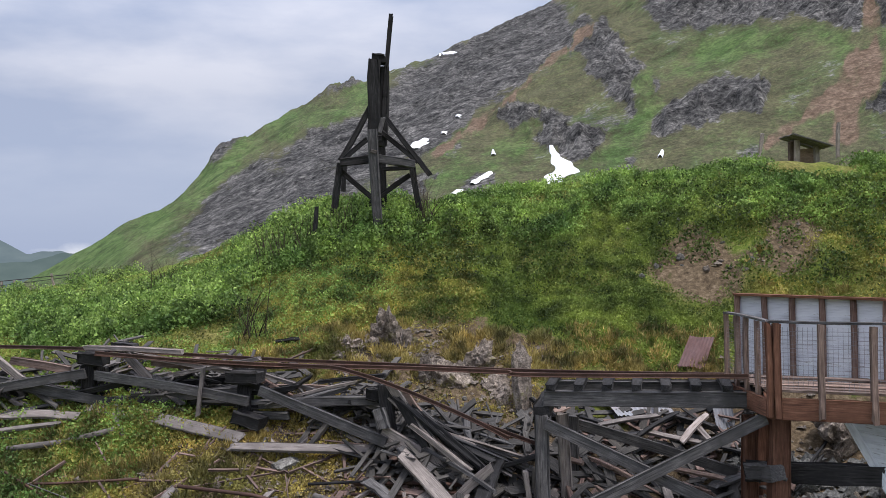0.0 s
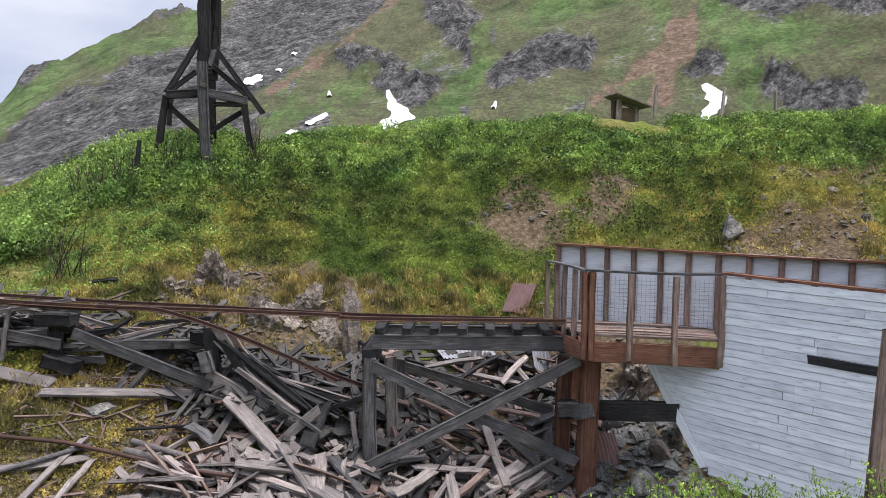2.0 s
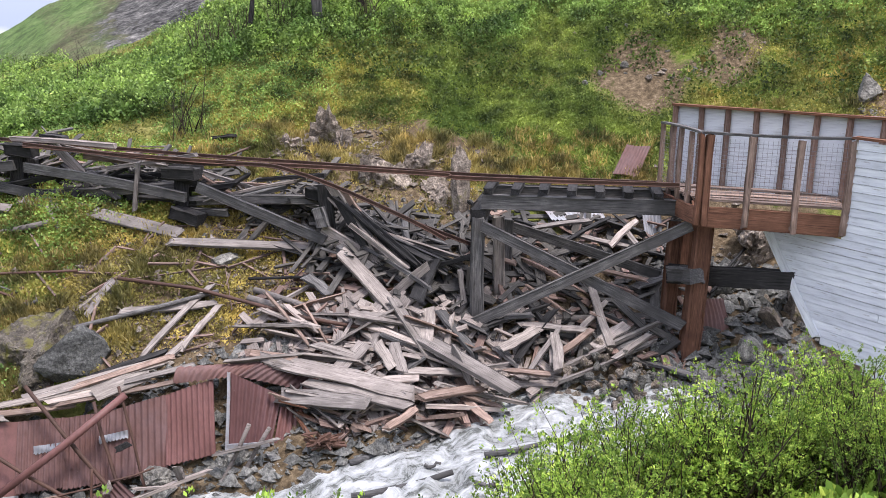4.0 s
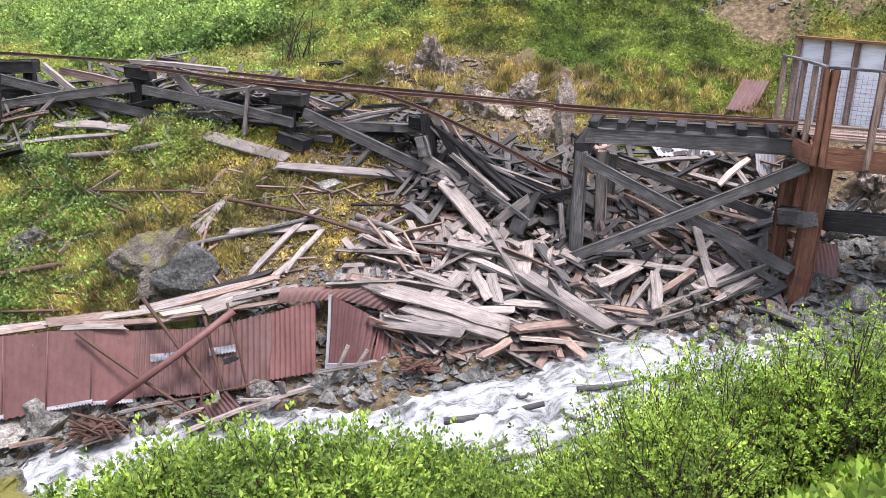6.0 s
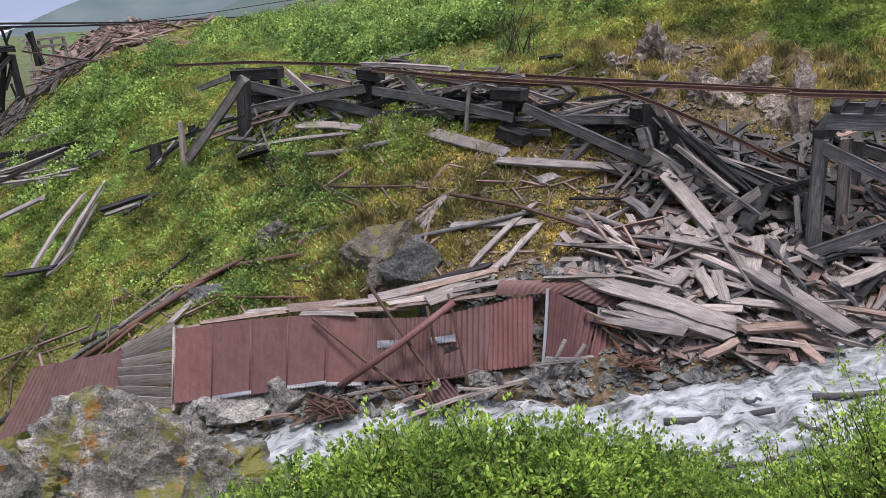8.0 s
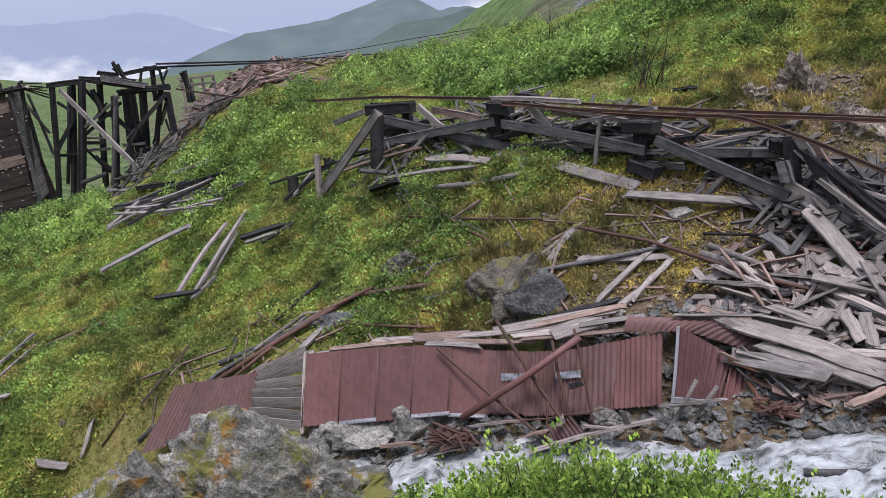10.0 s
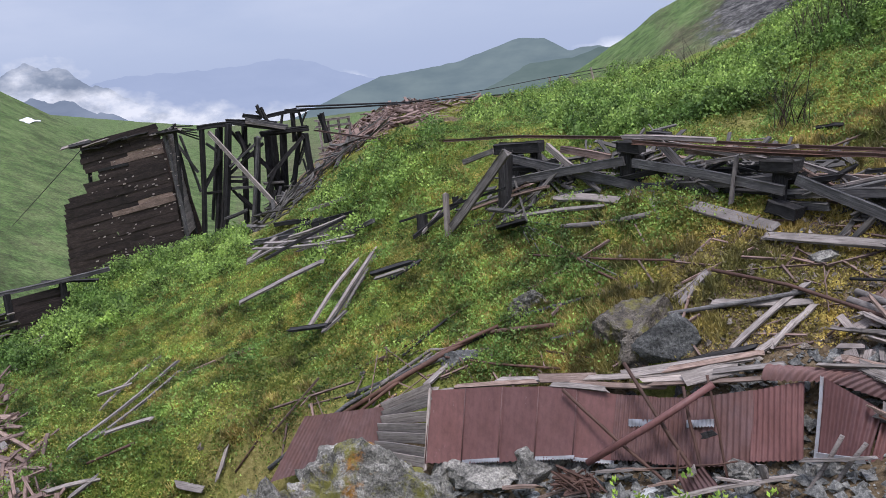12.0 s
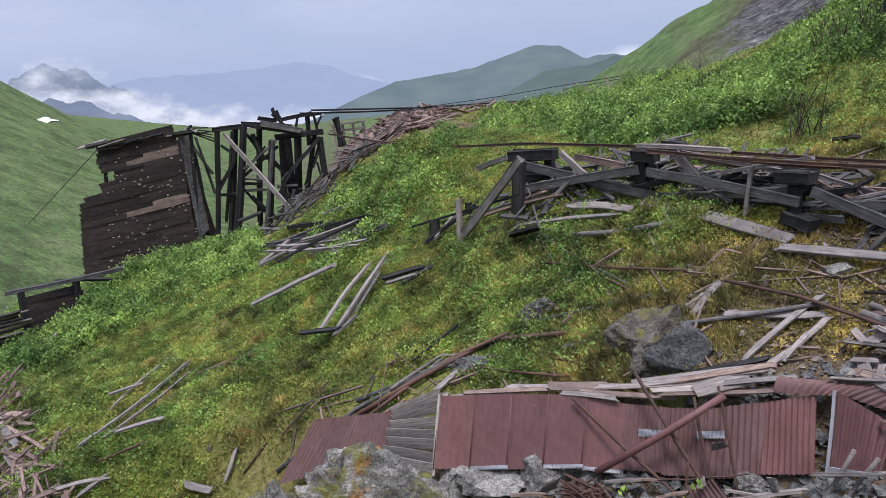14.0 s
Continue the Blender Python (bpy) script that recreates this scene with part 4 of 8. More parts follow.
timber("beam", (-3.60, 17.62, 5.03), (-2.09, 17.22, 5.01), 0.12, 0.08, WOOD_BROWN, ruin)
timber("beam", (-2.64, 17.01, 5.19), (-1.24, 16.54, 5.37), 0.12, 0.08, WOOD_DARK, ruin)
timber("beam", (-12.72, 16.51, 4.33), (-12.73, 16.50, 3.72), 0.26, 0.16, WOOD_DARK, ruin)
timber("beam", (-11.88, 16.48, 4.86), (-11.93, 16.45, 3.75), 0.12, 0.13, WOOD_PALE, ruin)
timber("beam", (-12.67, 15.99, 3.85), (-12.35, 17.82, 4.47), 0.06, 0.10, WOOD_DARK, ruin)
timber("beam", (-13.83, 16.98, 4.01), (-10.09, 16.36, 5.02), 0.06, 0.06, WOOD_DARK, ruin)
timber("beam", (-12.51, 16.21, 3.93), (-12.78, 17.46, 4.26), 0.05, 0.08, WOOD_GREY, ruin)
timber("post", (-12.58, 17.86, 4.51), (-12.58, 17.85, 4.11), 0.14, 0.14, WOOD_DARK, ruin)

# ---- boards and balks that lie about ----
timber("beam", (-1.28, 15.85, 4.42), (1.77, 14.79, 2.70), 0.10, 0.30, WOOD_GREY)
timber("plank", (-0.86, 15.18, 4.08), (0.84, 13.57, 2.60), 0.30, 0.08, WOOD_GREY)
timber("beam", (0.34, 14.00, 3.00), (2.05, 12.43, 2.49), 0.38, 0.10, WOOD_GREY)
timber("beam", (-0.88, 15.58, 4.14), (-0.29, 15.20, 3.81), 0.30, 0.10, WOOD_BEAM)
timber("plank", (-1.06, 15.86, 5.26), (-0.19, 15.40, 3.87), 0.08, 0.20, WOOD_GREY)
timber("plank", (-0.82, 15.88, 5.15), (0.01, 15.40, 3.87), 0.06, 0.18, WOOD_BROWN)
timber("plank", (-0.65, 15.79, 4.85), (0.61, 15.19, 3.84), 0.06, 0.16, WOOD_DARK)
timber("plank", (-0.52, 15.59, 4.14), (0.21, 15.20, 3.88), 0.06, 0.14, WOOD_GREY)
timber("plank", (-0.33, 16.00, 4.48), (1.32, 15.54, 3.70), 0.06, 0.16, WOOD_DARK)
timber("plank", (-0.91, 15.77, 5.01), (-0.41, 15.49, 4.17), 0.06, 0.20, WOOD_DARK)
timber("beam", (-0.68, 15.59, 4.57), (0.41, 14.99, 3.83), 0.10, 0.10, WOOD_GREY)
timber("plank", (0.57, 15.39, 3.73), (1.65, 15.11, 4.07), 0.08, 0.10, WOOD_DARK)
timber("plank", (0.13, 14.90, 3.38), (0.74, 14.78, 3.95), 0.06, 0.18, WOOD_GREY)
timber("beam", (1.38, 15.04, 3.79), (1.46, 14.93, 3.09), 0.10, 0.30, WOOD_GREY)
timber("beam", (1.32, 14.84, 3.01), (1.65, 14.71, 2.96), 0.20, 0.20, WOOD_BROWN)
timber("plank", (1.11, 13.25, 2.96), (1.41, 12.82, 2.42), 0.06, 0.16, WOOD_GREY)
timber("plank", (-7.50, 17.41, 4.71), (-4.07, 16.30, 4.21), 0.34, 0.06, WOOD_GREY)
timber("plank", (-4.17, 16.03, 4.09), (-1.11, 16.08, 3.94), 0.24, 0.06, WOOD_GREY)
timber("plank", (-9.35, 17.32, 4.57), (-7.59, 17.20, 4.54), 0.26, 0.06, WOOD_PALE)
timber("plank", (-6.86, 17.07, 4.63), (-6.45, 16.46, 4.30), 0.08, 0.14, WOOD_GREY)
timber("plank", (-3.48, 16.31, 4.15), (-3.30, 16.07, 3.98), 0.12, 0.10, WOOD_PALE)
timber("plank", (-3.04, 16.12, 3.97), (-2.81, 16.64, 4.18), 0.10, 0.08, WOOD_PALE)
timber("plank", (-5.29, 14.42, 3.18), (-4.97, 15.08, 3.65), 0.18, 0.14, WOOD_GREY)
timber("plank", (-5.59, 14.52, 3.20), (-5.25, 14.82, 3.46), 0.12, 0.08, WOOD_GREY)
timber("plank", (-4.70, 14.37, 3.24), (-3.18, 14.74, 3.25), 0.16, 0.06, WOOD_GREY)
timber("plank", (-4.15, 13.50, 2.71), (-3.25, 15.09, 3.49), 0.12, 0.05, WOOD_GREY)
timber("plank", (-3.69, 13.50, 2.71), (-3.05, 14.73, 3.24), 0.13, 0.05, WOOD_GREY)
timber("plank", (-3.50, 13.68, 2.78), (-3.31, 14.26, 3.02), 0.10, 0.05, WOOD_GREY)
timber("plank", (-4.87, 13.21, 2.51), (-3.70, 13.63, 2.79), 0.10, 0.06, WOOD_DARK)
timber("plank", (-2.19, 14.60, 3.53), (-1.33, 13.33, 3.01), 0.07, 0.05, WOOD_BROWN)
timber("plank", (-1.93, 13.10, 2.76), (0.39, 12.43, 2.43), 0.30, 0.06, WOOD_PALE)
timber("plank", (-1.74, 12.72, 2.31), (-0.34, 12.32, 2.34), 0.30, 0.07, WOOD_GREY)
timber("plank", (-1.38, 12.85, 2.49), (0.36, 12.23, 2.28), 0.20, 0.06, WOOD_GREY)
timber("plank", (-2.08, 13.12, 2.85), (-1.39, 12.97, 2.64), 0.18, 0.06, WOOD_GREY)
timber("plank", (0.48, 12.35, 2.38), (1.53, 12.83, 2.33), 0.18, 0.07, WOOD_BROWN)
timber("plank", (0.02, 11.92, 2.11), (0.48, 12.23, 2.29), 0.14, 0.06, WOOD_BROWN)
timber("plank", (-0.79, 13.02, 2.65), (-0.40, 13.43, 2.92), 0.26, 0.08, WOOD_PALE)
timber("plank", (0.11, 13.40, 2.90), (0.26, 12.96, 2.54), 0.20, 0.08, WOOD_PALE)
timber("plank", (-0.17, 13.44, 2.93), (0.08, 13.00, 2.66), 0.20, 0.06, WOOD_GREY)
timber("plank", (-0.36, 12.79, 2.47), (0.48, 12.91, 2.49), 0.16, 0.06, WOOD_PALE)
timber("plank", (0.35, 13.04, 2.56), (1.24, 13.14, 2.47), 0.16, 0.06, WOOD_GREY)
timber("plank", (-1.24, 13.34, 2.96), (-0.57, 13.23, 2.78), 0.16, 0.06, WOOD_GREY)
timber("plank", (-2.33, 13.20, 2.91), (-1.41, 13.12, 2.78), 0.14, 0.06, WOOD_BROWN)
timber("plank", (-0.36, 12.87, 2.53), (0.26, 12.48, 2.45), 0.12, 0.06, WOOD_GREY)
timber("plank", (2.07, 13.81, 2.69), (2.72, 14.14, 2.90), 0.20, 0.06, WOOD_GREY)
timber("plank", (2.37, 13.19, 2.37), (3.16, 14.21, 2.90), 0.10, 0.06, WOOD_GREY)
timber("plank", (3.02, 14.08, 2.84), (2.94, 13.20, 2.50), 0.20, 0.06, WOOD_GREY)
timber("plank", (2.03, 13.29, 2.45), (2.76, 13.11, 2.43), 0.12, 0.06, WOOD_BROWN)
timber("plank", (-9.34, 11.69, 1.84), (-8.56, 12.12, 1.97), 0.12, 0.05, WOOD_PALE)
timber("plank", (-10.05, 11.35, 1.72), (-9.16, 11.88, 1.93), 0.12, 0.05, WOOD_GREY)
timber("plank", (-10.41, 11.18, 1.67), (-9.82, 12.53, 2.35), 0.08, 0.06, WOOD_GREY)
timber("plank", (-9.41, 11.83, 1.99), (-9.10, 12.81, 2.33), 0.14, 0.06, WOOD_GREY)
timber("plank", (-9.86, 12.19, 2.20), (-9.31, 13.50, 2.58), 0.08, 0.06, WOOD_BROWN)
timber("plank", (-12.46, 14.71, 3.10), (-11.98, 15.31, 3.39), 0.16, 0.06, WOOD_DARK)
timber("plank", (-13.28, 15.12, 3.12), (-12.16, 15.37, 3.39), 0.10, 0.08, WOOD_BROWN)
timber("plank", (-13.90, 14.33, 2.46), (-13.74, 15.88, 3.46), 0.08, 0.06, WOOD_GREY)
timber("plank", (-13.50, 13.82, 2.27), (-13.65, 15.32, 3.21), 0.08, 0.06, WOOD_GREY)
timber("plank", (-13.92, 14.58, 2.64), (-14.09, 16.22, 3.43), 0.10, 0.05, WOOD_PALE)
timber("plank", (3.94, 15.18, 3.33), (3.96, 13.72, 2.74), 0.16, 0.05, WOOD_GREY)
timber("plank", (3.51, 14.21, 2.82), (4.12, 14.76, 3.17), 0.12, 0.05, WOOD_GREY)
timber("plank", (2.91, 13.61, 2.53), (3.75, 14.15, 2.88), 0.14, 0.05, WOOD_BROWN)
timber("plank", (3.66, 13.72, 2.67), (4.34, 14.15, 2.92), 0.26, 0.05, WOOD_PALE)
timber("plank", (2.99, 14.04, 2.73), (2.90, 13.37, 2.47), 0.18, 0.05, WOOD_GREY)
timber("plank", (2.90, 13.29, 2.45), (5.07, 14.20, 3.04), 0.10, 0.08, WOOD_GREY)
timber("plank", (2.96, 13.07, 2.38), (4.79, 13.83, 2.79), 0.08, 0.06, WOOD_GREY)
timber("plank", (1.82, 14.20, 2.99), (3.09, 14.84, 3.17), 0.10, 0.08, WOOD_DARK)
timber("plank", (2.74, 16.09, 3.74), (3.51, 15.32, 3.47), 0.10, 0.08, WOOD_BROWN)
timber("plank", (3.93, 16.74, 4.04), (4.95, 16.39, 3.86), 0.14, 0.06, WOOD_GREY)
timber("plank", (4.55, 16.26, 3.90), (5.26, 16.88, 4.30), 0.14, 0.06, WOOD_PALE)
timber("plank", (4.98, 16.76, 4.14), (5.18, 16.15, 3.86), 0.12, 0.06, WOOD_GREY)
timber("plank", (3.76, 16.50, 3.98), (4.76, 17.11, 4.32), 0.10, 0.06, WOOD_DARK)
timber("plank", (3.12, 16.96, 4.13), (4.37, 17.05, 4.27), 0.12, 0.06, WOOD_GREY)
timber("plank", (2.45, 14.27, 2.95), (3.70, 14.12, 2.84), 0.14, 0.06, WOOD_GREY)
timber("plank", (4.06, 15.72, 3.57), (5.10, 15.25, 3.45), 0.10, 0.06, WOOD_BROWN)
timber("plank", (2.71, 15.20, 3.41), (3.29, 14.76, 3.08), 0.10, 0.08, WOOD_BROWN)
timber("plank", (3.91, 13.32, 2.60), (4.71, 13.91, 2.83), 0.12, 0.06, WOOD_GREY)
timber("plank", (6.24, 14.86, 3.53), (7.31, 15.92, 4.05), 0.05, 0.05, WOOD_DARK)
timber("plank", (6.06, 14.55, 3.46), (6.93, 15.43, 3.82), 0.05, 0.05, WOOD_DARK)
timber("plank", (-17.40, 14.17, 2.26), (-15.25, 15.29, 3.22), 0.22, 0.06, WOOD_GREY)
timber("plank", (-20.35, 17.44, 2.83), (-15.09, 16.07, 3.59), 0.16, 0.06, WOOD_GREY)
timber("plank", (-18.28, 16.04, 2.93), (-16.75, 17.96, 3.77), 0.14, 0.08, WOOD_DARK)
timber("plank", (-19.28, 18.09, 3.11), (-16.71, 18.05, 3.84), 0.14, 0.06, WOOD_GREY)
timber("plank", (-20.31, 17.91, 2.91), (-16.66, 17.06, 3.46), 0.16, 0.06, WOOD_PALE)
timber("plank", (-17.34, 16.53, 3.12), (-14.85, 16.28, 3.71), 0.14, 0.06, WOOD_GREY)
timber("plank", (-19.06, 16.05, 2.79), (-18.62, 17.33, 3.13), 0.14, 0.06, WOOD_GREY)
timber("plank", (-13.23, 13.01, 2.38), (-13.46, 15.33, 3.62), 0.10, 0.07, WOOD_GREY)
timber("plank", (-13.78, 13.20, 2.33), (-13.82, 15.16, 3.42), 0.12, 0.06, WOOD_PALE)
timber("plank", (-13.34, 13.42, 2.44), (-13.48, 15.10, 3.46), 0.08, 0.06, WOOD_GREY)
timber("plank", (-14.27, 12.91, 2.22), (-13.11, 13.08, 2.40), 0.16, 0.06, WOOD_DARK)
timber("plank", (-13.03, 13.61, 2.63), (-13.15, 12.92, 2.35), 0.08, 0.06, WOOD_GREY)
timber("plank", (-12.93, 14.52, 3.22), (-11.69, 14.63, 3.58), 0.16, 0.08, WOOD_DARK)
timber("plank", (-12.57, 14.19, 3.22), (-11.67, 14.38, 3.48), 0.10, 0.06, WOOD_GREY)
timber("plank", (-17.47, 8.80, 0.47), (-17.64, 12.12, 1.32), 0.10, 0.06, WOOD_GREY)
timber("plank", (-16.82, 9.09, 0.75), (-17.26, 11.82, 1.25), 0.08, 0.06, WOOD_GREY)
timber("plank", (-18.39, 10.22, 0.70), (-18.95, 12.53, 1.20), 0.07, 0.06, WOOD_GREY)
timber("plank", (-18.86, 10.45, 0.83), (-18.27, 11.07, 0.99), 0.10, 0.05, WOOD_GREY)
timber("plank", (-16.80, 11.65, 1.30), (-15.37, 12.67, 1.78), 0.07, 0.06, WOOD_BROWN)
timber("plank", (-16.67, 9.28, 0.77), (-15.66, 9.88, 1.05), 0.12, 0.05, WOOD_PALE)
timber("plank", (-25.32, 11.67, 0.22), (-26.79, 13.60, 0.63), 0.14, 0.06, WOOD_PALE)
timber("plank", (-30.13, 13.74, 0.10), (-29.73, 15.39, 0.73), 0.14, 0.06, WOOD_GREY)
timber("plank", (-28.76, 13.76, 0.15), (-28.10, 14.89, 0.71), 0.12, 0.06, WOOD_GREY)
timber("plank", (-225.91, 102.32, -47.01), (-31.11, 16.39, 0.66), 0.10, 0.06, WOOD_GREY)
timber("plank", (-13.17, 9.44, 0.35), (-13.17, 9.84, 0.91), 0.08, 0.05, WOOD_GREY)
timber("plank", (-22.83, 9.37, -0.07), (-18.42, 8.49, 0.34), 0.10, 0.06, WOOD_BROWN)
timber("plank", (-20.67, 8.93, 0.13), (-16.66, 7.72, 0.02), 0.10, 0.06, WOOD_BROWN)
timber("plank", (-19.73, 8.19, 0.20), (-17.52, 7.55, 0.02), 0.16, 0.05, WOOD_GREY)
timber("plank", (-23.73, 9.82, 0.01), (-19.59, 8.41, 0.27), 0.20, 0.05, WOOD_GREY)
timber("plank", (-16.76, 7.79, 0.09), (-15.74, 8.39, 0.30), 0.10, 0.06, WOOD_GREY)
timber("plank", (-16.12, 7.92, 0.03), (-15.77, 8.42, 0.35), 0.10, 0.06, WOOD_GREY)
timber("plank", (-13.99, 9.08, 0.26), (-13.34, 9.26, 0.18), 0.16, 0.06, WOOD_GREY)
timber("plank", (-22.91, 9.49, -0.05), (-21.20, 9.52, 0.25), 0.20, 0.05, WOOD_BROWN)
timber("plank", (-18.83, 7.86, 0.12), (-17.34, 8.16, 0.31), 0.10, 0.06, WOOD_BROWN)
timber("plank", (-10.32, 16.62, 4.19), (-7.94, 17.00, 4.45), 0.12, 0.06, WOOD_GREY)

# dark laths slumped off the last standing post
for k in range(34):
    f = k / 33
    p = Vector((-1.15 + 1.0 * f + rng.uniform(-0.12, 0.12), 16.0 - 0.25 * f + rng.uniform(-0.25, 0.2), 5.15 - 0.75 * f + rng.uniform(-0.15, 0.1)))
    q = Vector((0.2 + 1.35 * f + rng.uniform(-0.2, 0.2), 15.35 + rng.uniform(-0.2, 0.15), 3.85 - 0.1 * f + rng.uniform(-0.1, 0.2)))
    timber("lath", p, q, rng.uniform(0.05, 0.14), 0.04, (WOOD_DARK, WOOD_BEAM, WOOD_DARK, WOOD_GREY)[k % 4], ruin, spin=rng.uniform(-70, 30))
# black broken pieces jammed between the caps of the collapsed trestle
for k in range(40):
    f = k / 39
    p = Vector((-10.6 + 9.0 * f + rng.uniform(-0.3, 0.3), 18.15 - 1.55 * f + rng.uniform(-0.25, 0.25), 5.38 - 0.35 * f + rng.uniform(-0.35, 0.1)))
    d = Vector((rng.uniform(-0.9, 0.9), rng.uniform(-0.2, 0.2), rng.uniform(-0.25, 0.25)))
    timber("beam", p - d * 0.7, p + d * 0.7, rng.uniform(0.06, 0.16), rng.uniform(0.06, 0.14), (WOOD_DARK, WOOD_DARK, WOOD_BEAM)[k % 3], ruin, spin=rng.uniform(-30, 30), ragged=0.1)

# ---- loose pipes and poles on the slope ----
tube("pole", [(-3.10, 14.92, 3.47), (-4.09, 14.39, 3.34), (-5.73, 13.86, 3.07), (-6.61, 13.73, 2.85), (-7.48, 13.28, 2.63)], 0.045, WOOD_BEAM, None, "long bare grey pole lying down the slope", "pole", "loose poles")
tube("pipe", [(-11.04, 10.74, 1.45), (-9.88, 11.71, 2.18), (-9.05, 13.29, 2.61), (-7.51, 13.63, 2.82)], 0.050, RUST, None, "long rusty iron pipe lying on the slope", "pipe", "loose poles")
tube("pipe", [(-10.96, 10.59, 1.26), (-10.06, 11.44, 2.01), (-9.48, 12.59, 2.45), (-8.75, 13.44, 2.74)], 0.035, RUST, None, "long rusty iron pipe lying on the slope", "pipe", "loose poles")
tube("pipe", [(-4.87, 14.86, 3.75), (-3.52, 14.83, 3.56), (-2.61, 14.57, 3.39), (-1.41, 14.09, 3.21), (-0.32, 13.84, 3.08)], 0.035, RUST, None, "long rusty iron pipe lying on the slope", "pipe", "loose poles")
tube("pole", [(-2.53, 14.74, 3.39), (-1.12, 14.20, 3.13), (0.44, 13.75, 2.84)], 0.070, WOOD_GREY, None, "long bare grey pole lying down the slope", "pole", "loose poles")
tube("pipe", [(-1.76, 15.34, 3.57), (-0.59, 15.11, 3.62), (0.83, 15.26, 3.48)], 0.040, RUST, None, "long rusty iron pipe lying on the slope", "pipe", "loose poles")
tube("pipe", [(-1.79, 15.13, 3.44), (-0.67, 14.82, 3.50), (0.23, 15.04, 3.44)], 0.030, RUST, None, "long rusty iron pipe lying on the slope", "pipe", "loose poles")
tube("pipe", [(-8.97, 15.47, 3.69), (-7.27, 15.45, 3.69), (-5.73, 15.32, 3.77)], 0.025, RUST, None, "long rusty iron pipe lying on the slope", "pipe", "loose poles")
tube("pipe", [(-8.40, 15.69, 3.87), (-7.40, 15.13, 3.55), (-6.38, 14.72, 3.34)], 0.025, RUST, None, "long rusty iron pipe lying on the slope", "pipe", "loose poles")
tube("pole", [(-8.71, 16.39, 4.13), (-7.66, 16.47, 4.22), (-6.66, 16.64, 4.41)], 0.060, WOOD_GREY, None, "long bare grey pole lying down the slope", "pole", "loose poles")
tube("pole", [(-1.45, 14.45, 3.14), (0.43, 14.47, 3.15)], 0.060, WOOD_GREY, None, "long bare grey pole lying down the slope", "pole", "loose poles")
tube("pole", [(1.38, 13.81, 2.45), (2.27, 13.69, 2.29), (3.07, 13.33, 2.27)], 0.080, WOOD_GREY, None, "long bare grey pole lying down the slope", "pole", "loose poles")
tube("pole", [(2.14, 14.60, 3.02), (3.27, 14.80, 2.91), (3.85, 14.70, 2.93)], 0.070, WOOD_GREY, None, "long bare grey pole lying down the slope", "pole", "loose poles")
tube("pipe", [(-7.47, 13.01, 2.51), (-5.45, 12.98, 2.46), (-4.60, 13.01, 2.46)], 0.020, RUST, None, "long rusty iron pipe lying on the slope", "pipe", "loose poles")
tube("pipe", [(-9.36, 12.38, 2.38), (-8.25, 12.48, 2.34), (-7.01, 12.72, 2.32)], 0.025, RUST, None, "long rusty iron pipe lying on the slope", "pipe", "loose poles")
tube("pipe", [(-16.38, 8.56, 0.48), (-15.61, 9.28, 0.78)], 0.030, RUST, None, "long rusty iron pipe lying on the slope", "pipe", "loose poles")
tube("pipe", [(-12.89, 9.67, 0.48), (-12.38, 10.45, 1.42)], 0.020, RUST, None, "long rusty iron pipe lying on the slope", "pipe", "loose poles")
tube("pipe", [(-10.76, 12.05, 2.24), (-10.29, 13.43, 2.58), (-9.79, 14.04, 2.95)], 0.025, RUST, None, "long rusty iron pipe lying on the slope", "pipe", "loose poles")

POLE = "long dark weathered pole lying across the mossy slope"
for pts, r_, m_ in (([(-12.14, 9.9, 0.6), (-10.86, 11.01, 1.7), (-9.91, 12.06, 2.22), (-9.31, 13.23, 2.5)], 0.045, WOOD_BEAM), ([(-9.34, 13.49, 2.59), (-8.37, 13.95, 2.87), (-7.32, 14.4, 3.13), (-6.28, 14.77, 3.36)], 0.05, WOOD_BEAM),
                    ([(-9.43, 12.77, 2.39), (-8.7, 13.58, 2.7), (-8.04, 14.31, 3.03)], 0.035, WOOD_DARK), ([(-10.34, 12.25, 2.33), (-10.12, 13.6, 2.72)], 0.03, WOOD_DARK), ([(-10.95, 11.13, 1.81), (-9.55, 12.34, 2.3), (-8.66, 13.04, 2.41)], 0.05, WOOD_BEAM),
                    ([(-10.33, 11.47, 2.02), (-9.88, 12.61, 2.39), (-9.23, 12.88, 2.39)], 0.04, WOOD_GREY), ([(-2.46, 15.06, 3.45), (-0.99, 14.32, 3.2), (0.24, 13.9, 2.92)], 0.06, WOOD_GREY), ([(-2.6, 15.28, 3.6), (-0.63, 15.22, 3.66)], 0.03, WOOD_DARK)):
    tube("pole", pts, r_, m_, None, POLE, "pole", "loose poles", 0.75)
STICK = "thin bare grey stick fallen on the moss"
for pts in ([(-10.37, 16.97, 4.35), (-9.27, 16.2, 4.02), (-8.1, 15.54, 3.76), (-6.7, 14.93, 3.48)], [(-10.41, 16.74, 4.22), (-8.94, 16.41, 4.16)], [(-9.72, 16.48, 4.12), (-8.94, 15.68, 3.74)], [(-10.16, 16.86, 4.3), (-8.36, 16.68, 4.26)], [(-10.0, 16.6, 4.25), (-9.3, 15.9, 3.86)], [(-9.6, 16.9, 4.3), (-8.7, 16.1, 3.98)], [(-10.2, 16.5, 4.14), (-8.6, 16.2, 4.0)]):
    tube("stick", pts, 0.018, WOOD_BEAM, None, STICK, "stick", "fallen sticks", 0.6)

# ---- the rails of the old tramway ----

